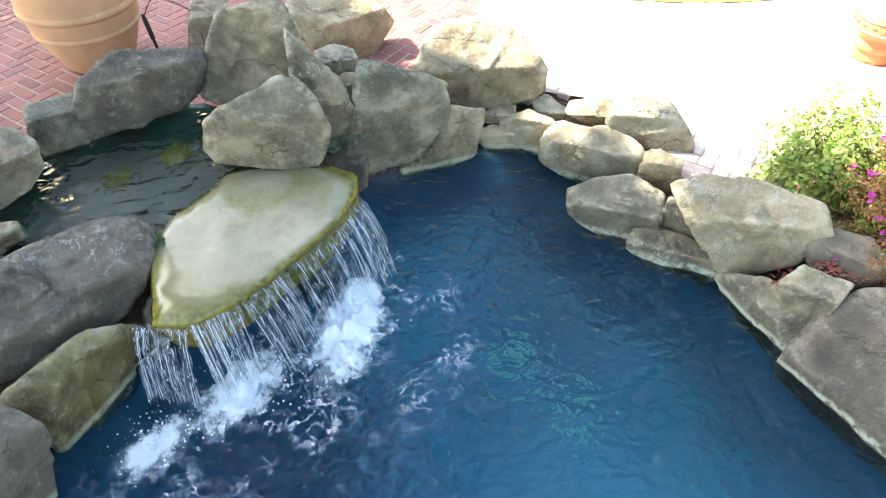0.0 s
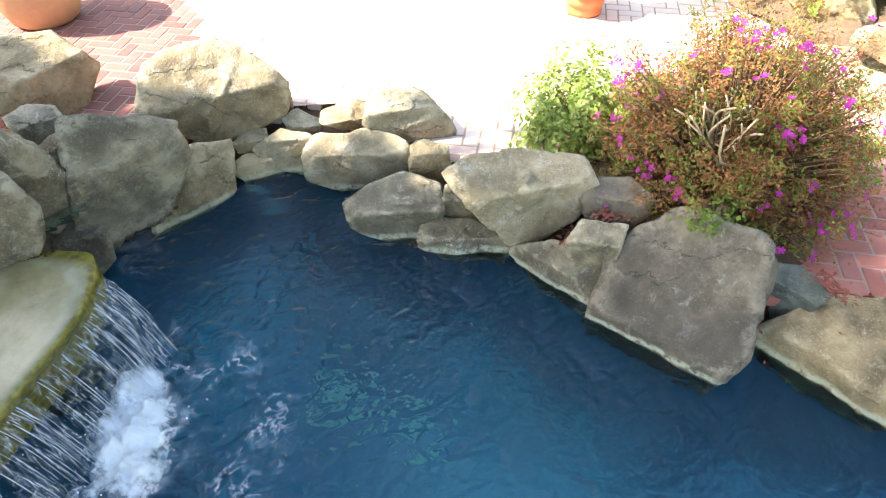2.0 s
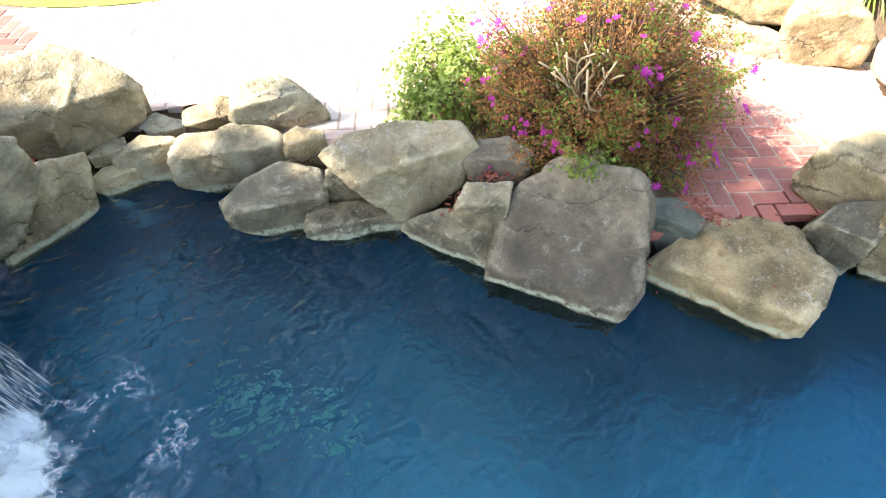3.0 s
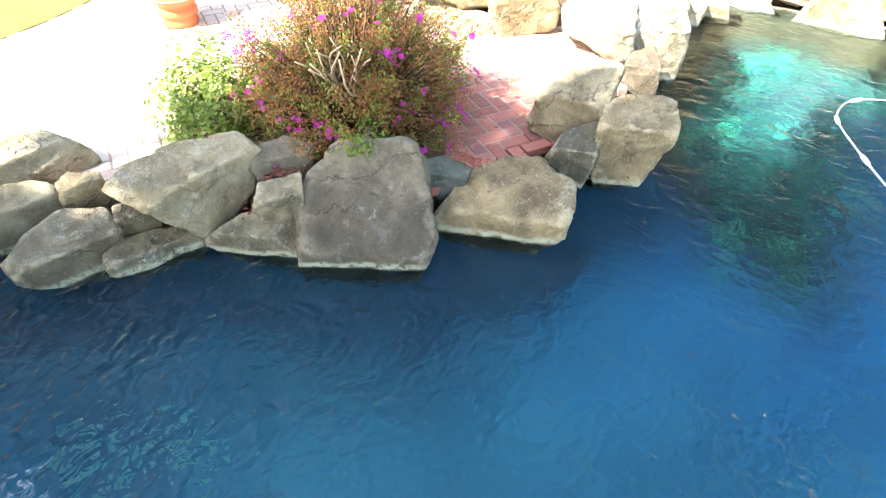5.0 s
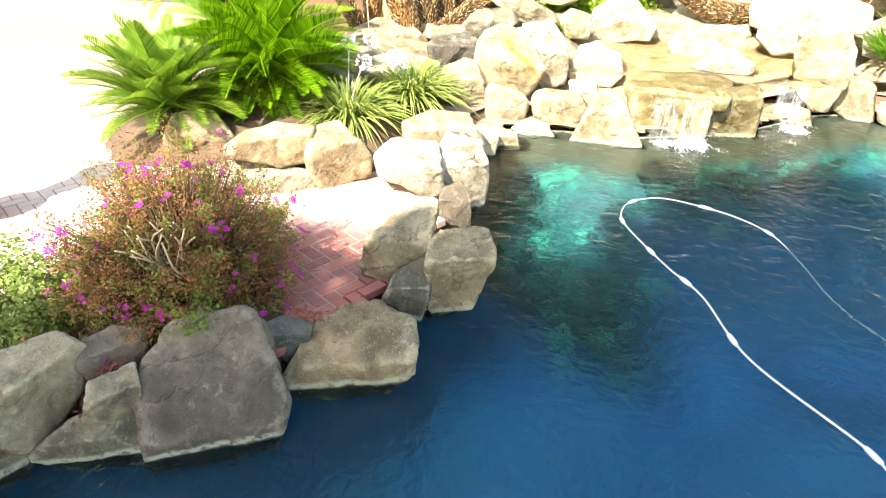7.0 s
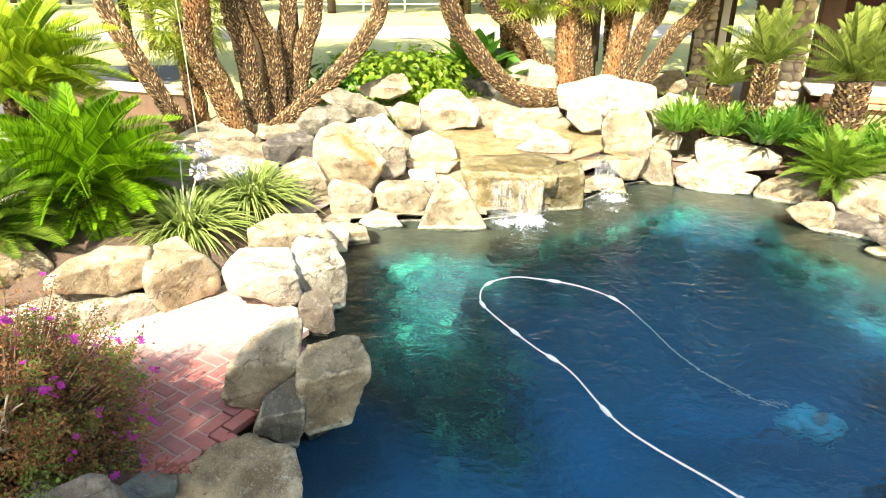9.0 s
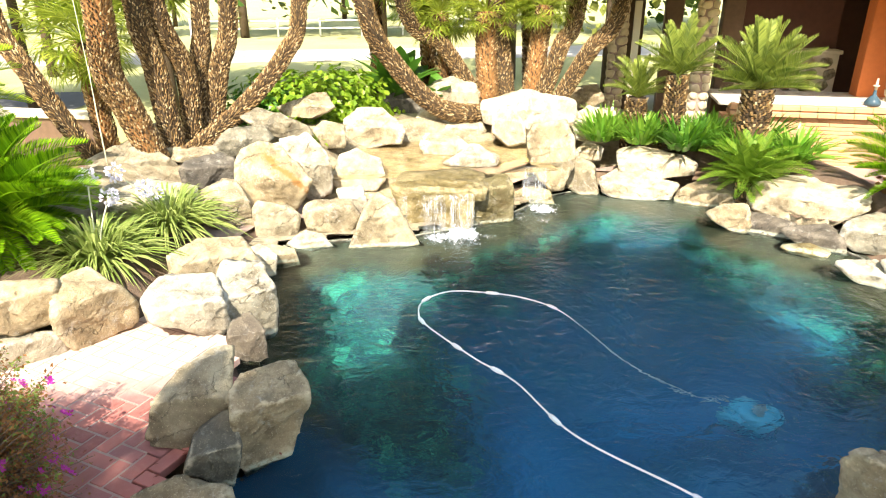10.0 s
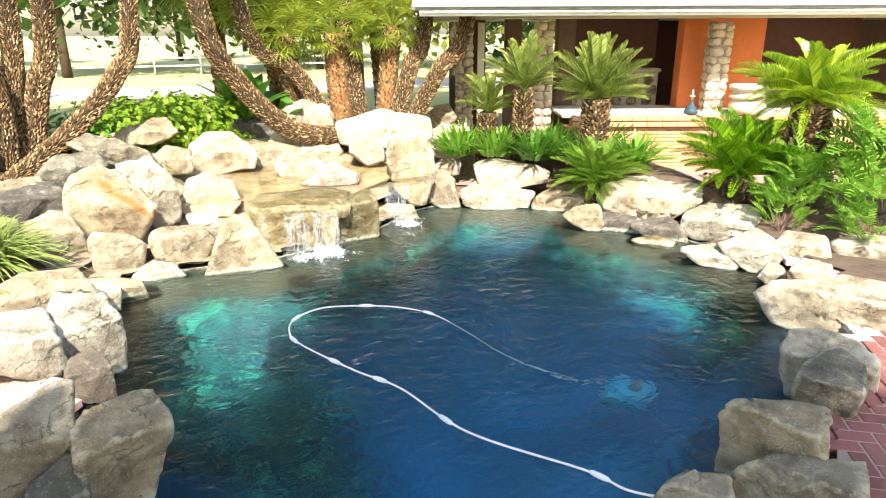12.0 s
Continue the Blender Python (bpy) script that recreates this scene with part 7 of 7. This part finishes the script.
def pavilion():
    ob = tagged(new("pavilion"), "open poolside pavilion with stone columns and a shingle roof", "pavilion")
    ob.matrix_basis = PAV
    part("floor_slab", box_mesh("floor_slab", 14.0, 6.0, 0.1, CONCRETE, 0.01), ob, m=pose(6.8, 12.4, PATIO - 0.08))
    part("fascia", box_mesh("fascia", 14.6, 0.06, 0.065, TRIM, 0.006), ob, "white painted fascia board", pose(7.0, 9.0, 2.335))
    part("gutter", box_mesh("gutter", 14.6, 0.05, 0.03, TRIM, 0.008), ob, "white gutter lip", pose(7.0, 8.945, 2.372))
    part("soffit", box_mesh("soffit", 14.6, 6.0, 0.03, SOFFIT, 0.004), ob, "cream boarded soffit", pose(7.0, 12.04, 2.362))
    part("beam", box_mesh("beam", 14.4, 0.22, 0.07, SOFFIT, 0.008), ob, "cream beam over the columns", pose(7.0, 9.95, 2.315))
    roof = part("roof", box_mesh("roof", 14.8, 4.2, 0.05, SHINGLE, 0.006), ob, "grey shingle roof", pose(7.0, 8.93, 2.408, 18, 0, 0) @ Matrix.Translation((0, 2.1, 0)))
    for i in range(16):
        part("shingle_course", box_mesh("shingle_course", 14.7, 0.16, 0.012, SHINGLE, 0.003), roof, m=pose(0, -2.05 + 0.14 * i, 0.05, 2, 0, 0))
    for x, y, w in ((4.11, 9.95, 0.3), (1.58, 10.4, 0.28), (0.36, 10.9, 0.28), (7.0, 9.95, 0.3)):
        col = part("column", box_mesh("column", w * 0.86, w * 0.86, 2.1, MORTAR, 0.02), ob, "column faced with rounded river stones", pose(x, y, PATIO))
        rng = random.Random(int(x * 10))
        stones = [mesh_of("stone", *boulder_mesh(1.0, 0.4, 0.75, 70 + k, 0.15, 1, 0.04, 2), RIVER) for k in range(5)]
        z = 0.05
        while z < 2.05:
            hh = rng.uniform(0.09, 0.15)
            for side in range(4):
                cut = rng.uniform(0.32, 0.68)
                for u, wide in (((cut - 1) / 2, cut), (cut / 2, 1 - cut)):
                    part("stone", stones[rng.randrange(5)], col, m=pose(0, 0, z + hh / 2, 0, 0, 90 * side) @ pose(u * w * 0.96, -w * 0.43, rng.uniform(-0.015, 0.015), 0, rng.uniform(-12, 12), 0) @ Matrix.Diagonal((w * wide * 0.98, 0.16, hh * 1.3, 1)))
            z += hh
    part("pier", box_mesh("pier", 1.26, 0.3, 2.2, STUCCO, 0.01), ob, "orange stucco pier", pose(4.35, 10.5, PATIO))
    part("pier", box_mesh("pier", 1.3, 0.3, 2.2, STUCCO, 0.01), ob, "orange stucco pier", pose(8.2, 10.9, PATIO))
    for x, w in ((2.95, 1.6), (6.2, 2.2), (9.5, 1.6)):
        part("low_wall", box_mesh("low_wall", w, 0.3, 1.3, CREAM, 0.01), ob, "low wall faced with tan stone", pose(x, 11.6, PATIO))
        part("ledge", box_mesh("ledge", w + 0.04, 0.4, 0.06, CREAM, 0.01), ob, "cream stone ledge", pose(x, 11.58, PATIO + 1.3))
        rng = random.Random(int(x * 7))
        st = mesh_of("stone", *boulder_mesh(1.0, 0.3, 1.0, 91, 0.2, 1, 0.04, 2), ROCK_TAN)
        for r in range(7):
            n = int(w / 0.24)
            for c in range(n):
                part("stone", st, ob, m=pose(x - w / 2 + (c + 0.5 + 0.5 * (r % 2) * 0.6) * w / n * 0.97, 11.45, PATIO + 0.09 + 0.18 * r, 0, rng.uniform(0, 360), 0) @ Matrix.Diagonal((0.21, 0.22, 0.19, 1)))
        part("screen", box_mesh("screen", w, 0.05, 0.95, MAROON, 0.006), ob, "dark red slatted screen", pose(x, 11.75, PATIO + 1.33))
    part("back_wall", box_mesh("back_wall", 9.5, 0.15, 2.25, MAROON, 0.01), ob, "dark red back wall", pose(8.6, 15.0, PATIO))
    for x, y, w in ((1.21, 11.5, 0.28), (2.05, 11.2, 0.3), (0.72, 13.5, 0.3)):
        part("rear_post", box_mesh("rear_post", w, w, 2.2, TIMBER, 0.015), ob, "brown timber post", pose(x, y, PATIO))
    part("side_post", box_mesh("side_post", 0.1, 0.1, 2.1, SOFFIT, 0.008), ob, "cream post", pose(0.58, 10.0, PATIO))
    # bar wall with a wide counter
    wall = part("bar_wall", box_mesh("bar_wall", 5.6, 0.3, 0.72, BRICK_JOINT, 0.004), ob, "long low brick wall", pose(4.6, 9.55, 0.1))
    half = box_mesh("brick", 0.292, 0.08, 0.044, BRICK_WALL, 0.004)
    for r in range(13):
        for c in range(19):
            x = -2.63 + (c + 0.5 * (r % 2)) * 0.296
            if abs(x) < 2.68:
                part("brick", half, wall, m=pose(x, -0.125 + 0.006 * (c * 7 % 3), 0.03 + r * 0.0525))
    for r, (dy, zz) in enumerate(((-0.2, 0.72), (-0.16, 0.80))):
        soldier = box_mesh("cap_brick", 0.215, 0.3, 0.068, BRICK_WALL, 0.008)
        for c in range(25):
            part("cap_brick", soldier, wall, m=pose(-2.61 + c * 0.2175, dy + 0.12, zz))
    part("counter", box_mesh("counter", 5.7, 1.3, 0.05, CONCRETE, 0.01), ob, "pale sunlit counter top", pose(4.6, 10.15, 0.93))
    return ob


BRICK_WALL = plain("tan_wall_brick", (0.52, 0.29, 0.15), 0.85, 0.2, 12, 0.3)
BRICK_JOINT = plain("tan_brick_joint", (0.34, 0.18, 0.1), 0.9, 0.2, 20, 0.2)
pavilion()


def standing(name, profile, mat, x, y, z, label, category):
    ob = tagged(new(name), label, category)
    ob.matrix_basis = pav(x, y, z)
    part("body", lathe("body", profile, mat, 40), ob)
    return ob


standing("stone_planter", [(0.16, 0), (0.22, 0.02), (0.25, 0.08), (0.25, 0.14), (0.215, 0.19), (0.205, 0.21), (0.25, 0.225), (0.265, 0.25), (0.25, 0.275), (0.21, 0.29), (0.21, 0.33), (0.25, 0.345), (0.275, 0.375), (0.27, 0.41), (0.235, 0.42), (0.2, 0.4), (0.18, 0.3)], CREAM, 4.45, 9.5, 0.98,
                "round cream cast stone planter on the counter", "planter")
flask = standing("glass_flask", [(0.085, 0), (0.1, 0.012), (0.098, 0.045), (0.075, 0.085), (0.04, 0.12), (0.022, 0.14), (0.018, 0.2)], BLUE_GLASS, 3.66, 9.55, 0.98, "small dark glass flask with a pale stopper", "flask")
part("stopper", lathe("stopper", [(0.018, 0.19), (0.018, 0.24), (0.04, 0.25), (0.04, 0.262), (0.014, 0.268), (0.012, 0.35)], CREAM, 20), flask, "pale tall stopper")


# ---- distance ----
def far_tree(x, y, h, r, seed, mat, label, low=0.15, count=900, leaf=0.11):
    ob = tagged(new("tree"), label, "tree", "distant trees")
    ob.matrix_basis = pose(x, y, 0.1)
    part("trunk", mesh_of("trunk", *tube_geometry(spline([(0, 0, -0.2), (0.1, 0, h * 0.35), (0, 0.1, h * 0.7)], 8), np.linspace(r * 0.055, r * 0.03, 8), 8), BARK), ob)
    vs, fs = leaf_cloud(count, r, r, h * (0.95 - low) / 2, leaf * r, seed, 0.25, 0.7, 0.2, 0.6)
    part("crown", mesh_of("crown", [(a, b, c + h * (0.97 + low) / 2) for a, b, c in vs], fs, mat, False), ob)
    return ob


rng = random.Random(77)
for i in range(30):
    a = radians(-62 + i * 3.9 + rng.uniform(-1, 1))
    d = rng.uniform(36, 58)
    far_tree(d * math.cos(a), d * math.sin(a), rng.uniform(11, 18), rng.uniform(2.8, 4.6), i, FAR_LEAF if i % 3 else TREE_LEAF, "tall leafy tree beyond the dry lawn", 0.07, 2600, 0.085)
for i, (x, y, h, r) in enumerate(((16.5, 3.2, 7.5, 2.2), (15.0, 6.6, 7.0, 2.1), (18.0, -4.6, 8.0, 2.3), (21.5, -9.0, 9.0, 3.0), (15.5, -16.5, 9.5, 3.2), (21.0, 8.5, 8.0, 2.6))):
    far_tree(x, y, h, r, 50 + i, FAR_LEAF if i % 2 else TREE_LEAF, "tall open tree on the lawn with its crown above the path", 0.4, 2600, 0.07)
# trees with mostly unseen crowns, added to darken the water's reflections
for i, (x, y, h, r) in enumerate(((14.0, -3.5, 8.5, 2.6), (13.6, 3.45, 8.0, 2.6), (15.2, -6.2, 8.0, 1.7), (12.8, 7.4, 8.0, 2.6))):
    far_tree(x, y, h, r, 70 + i, TREE_LEAF if i % 2 else FAR_LEAF, "dense green tree behind the palms to darken reflections", 0.38, 7000, 0.045)
drive = tagged(new("road", mesh_of("road", [(11.5, 5.9, 0.112), (17.5, 5.6, 0.112), (17.5, 16.0, 0.112), (11.5, 16.0, 0.112)], [(0, 1, 2, 3)], ASPHALT)), "grey asphalt drive beyond the garden", "road", kind="structure")
tagged(new("path", mesh_of("path", [(24.0, -20.0, 0.115), (29.0, -20.0, 0.115), (29.0, 22.0, 0.115), (24.0, 22.0, 0.115)], [(0, 1, 2, 3)], CONCRETE)), "pale sandy path across the far lawn", "path", kind="structure")


def rail_fence(x, y0, y1):
    ob = tagged(new("rail_fence"), "low white rail fence beyond the lawn", "fence")
    ob.matrix_basis = pose(x, 0, 0.1)
    post = box_mesh("post", 0.1, 0.1, 1.0, TRIM, 0.01)
    n = int((y1 - y0) / 2.2)
    for i in range(n + 1):
        part("post", post, ob, m=pose(0, y0 + (y1 - y0) * i / n, 0))
    for z in (0.4, 0.8):
        part("rail", box_mesh("rail", 0.05, y1 - y0, 0.09, TRIM, 0.01), ob, m=pose(0, (y0 + y1) / 2, z))
    return ob


rail_fence(38.0, -8.0, 8.0)
low = tagged(new("garden_wall"), "low brown stucco wall with a flat cap behind the rockery", "wall")
low.matrix_basis = pose(9.9, 4.6, 0.1, 0, 0, 70)
part("wall_body", box_mesh("wall_body", 2.6, 0.3, 0.72, TIMBER, 0.01), low)
part("wall_cap", box_mesh("wall_cap", 2.7, 0.4, 0.06, CREAM, 0.01), low, "pale flat cap", pose(0, 0, 0.72))
box = tagged(new("garden_wall"), "short grey rendered wall beside the hedge", "wall")
box.matrix_basis = pose(10.6, -0.75, 0.1, 0, 0, 84)
part("wall_body", box_mesh("wall_body", 1.0, 0.3, 0.8, CONCRETE, 0.01), box)
part("wall_cap", box_mesh("wall_cap", 1.06, 0.36, 0.05, ASPHALT, 0.008), box, "grey cap", pose(0, 0, 0.8))
tagged(new("lawn", mesh_of("lawn", [(2.2 + 1.6 * math.cos(a) * 1.4, 6.6 + 1.5 * math.sin(a), PATIO + 0.004) for a in np.linspace(0, 2 * math.pi, 40, endpoint=False)], [tuple(range(40))], LAWN_GREEN)),
       "rounded patch of bright lawn in the paving", "lawn", kind="structure")


# ---- brick paving ----
LONG, SHORT = 0.1880, 0.0940
PAVER = box_mesh("brick", LONG - 0.011, SHORT - 0.011, 0.05, BRICK, 0.004)
base_v = np.array([v.co[:] for v in PAVER.vertices])
base_f = [tuple(p.vertices) for p in PAVER.polygons]


def paving():
    ang = radians(57)
    c, s = math.cos(ang), math.sin(ang)
    near, rest = [], []
    for i in range(-120, 121):
        for j in range(-120, 121):
            k = (i - j) % 4
            if k not in (0, 3):
                continue
            u, v = ((i + 1.0) * SHORT, (j + 0.5) * SHORT) if k == 0 else ((i + 0.5) * SHORT, (j + 1.0) * SHORT)
            x, y = c * u - s * v, s * u + c * v
            if not (-4.5 < x < 7.5 and -6.8 < y < 8.2) or math.hypot((x - 2.2) / 2.24, (y - 6.6) / 1.5) < 1:
                continue
            if x < 5.6 and y < -1.0 and not (1.2 < x < 5.0):
                continue
            edge = shore_distance(x, y)
            if (x > 5.0 and y < 1.9) or inside_shore(x, y) or edge < (0.4 if x < 0.6 else 0.42 if x < 2.1 else 0.22) or math.hypot(x + 1.55, y - 2.5) < 1.05 or (edge < 0.3 and (y < -1.0 or (x < -1.0 and y < 2.4))):
                continue
            turn = 57 if k == 0 else 147
            (near if 2.0 < x < 4.9 and 0.9 < y < 3.6 else rest).append((x, y, turn))
    near.sort(key=lambda b: math.hypot(b[0] - 3.0, b[1] - 1.5))
    near, rest = near[:290], rest + near[290:]
    r = random.Random(6)
    for x, y, turn in near:
        part("brick", PAVER, patio, m=pose(x, y, PATIO - 0.05 + r.uniform(-0.002, 0.002), r.uniform(-0.5, 0.5), r.uniform(-0.5, 0.5), turn + r.uniform(-0.8, 0.8)))
    # bricks lying in the open get the copy paled for sunlight
    for sun_paled, mat, label in ((False, BRICK_MANY, "herringbone field of red paving bricks"), (True, BRICK_SUNLIT, "herringbone field of bricks with sunlight paled into their colour")):
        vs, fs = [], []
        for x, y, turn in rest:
            if ((x > 0.3 and y > 1.0) or (x > 2.7 and y < -3.9)) != sun_paled:
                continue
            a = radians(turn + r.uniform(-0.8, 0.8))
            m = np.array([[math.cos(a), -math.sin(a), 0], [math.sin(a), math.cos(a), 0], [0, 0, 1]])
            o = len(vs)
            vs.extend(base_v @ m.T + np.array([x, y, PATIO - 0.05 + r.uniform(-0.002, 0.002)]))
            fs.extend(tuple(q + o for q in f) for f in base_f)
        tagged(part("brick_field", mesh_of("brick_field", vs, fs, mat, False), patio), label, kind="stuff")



paving()
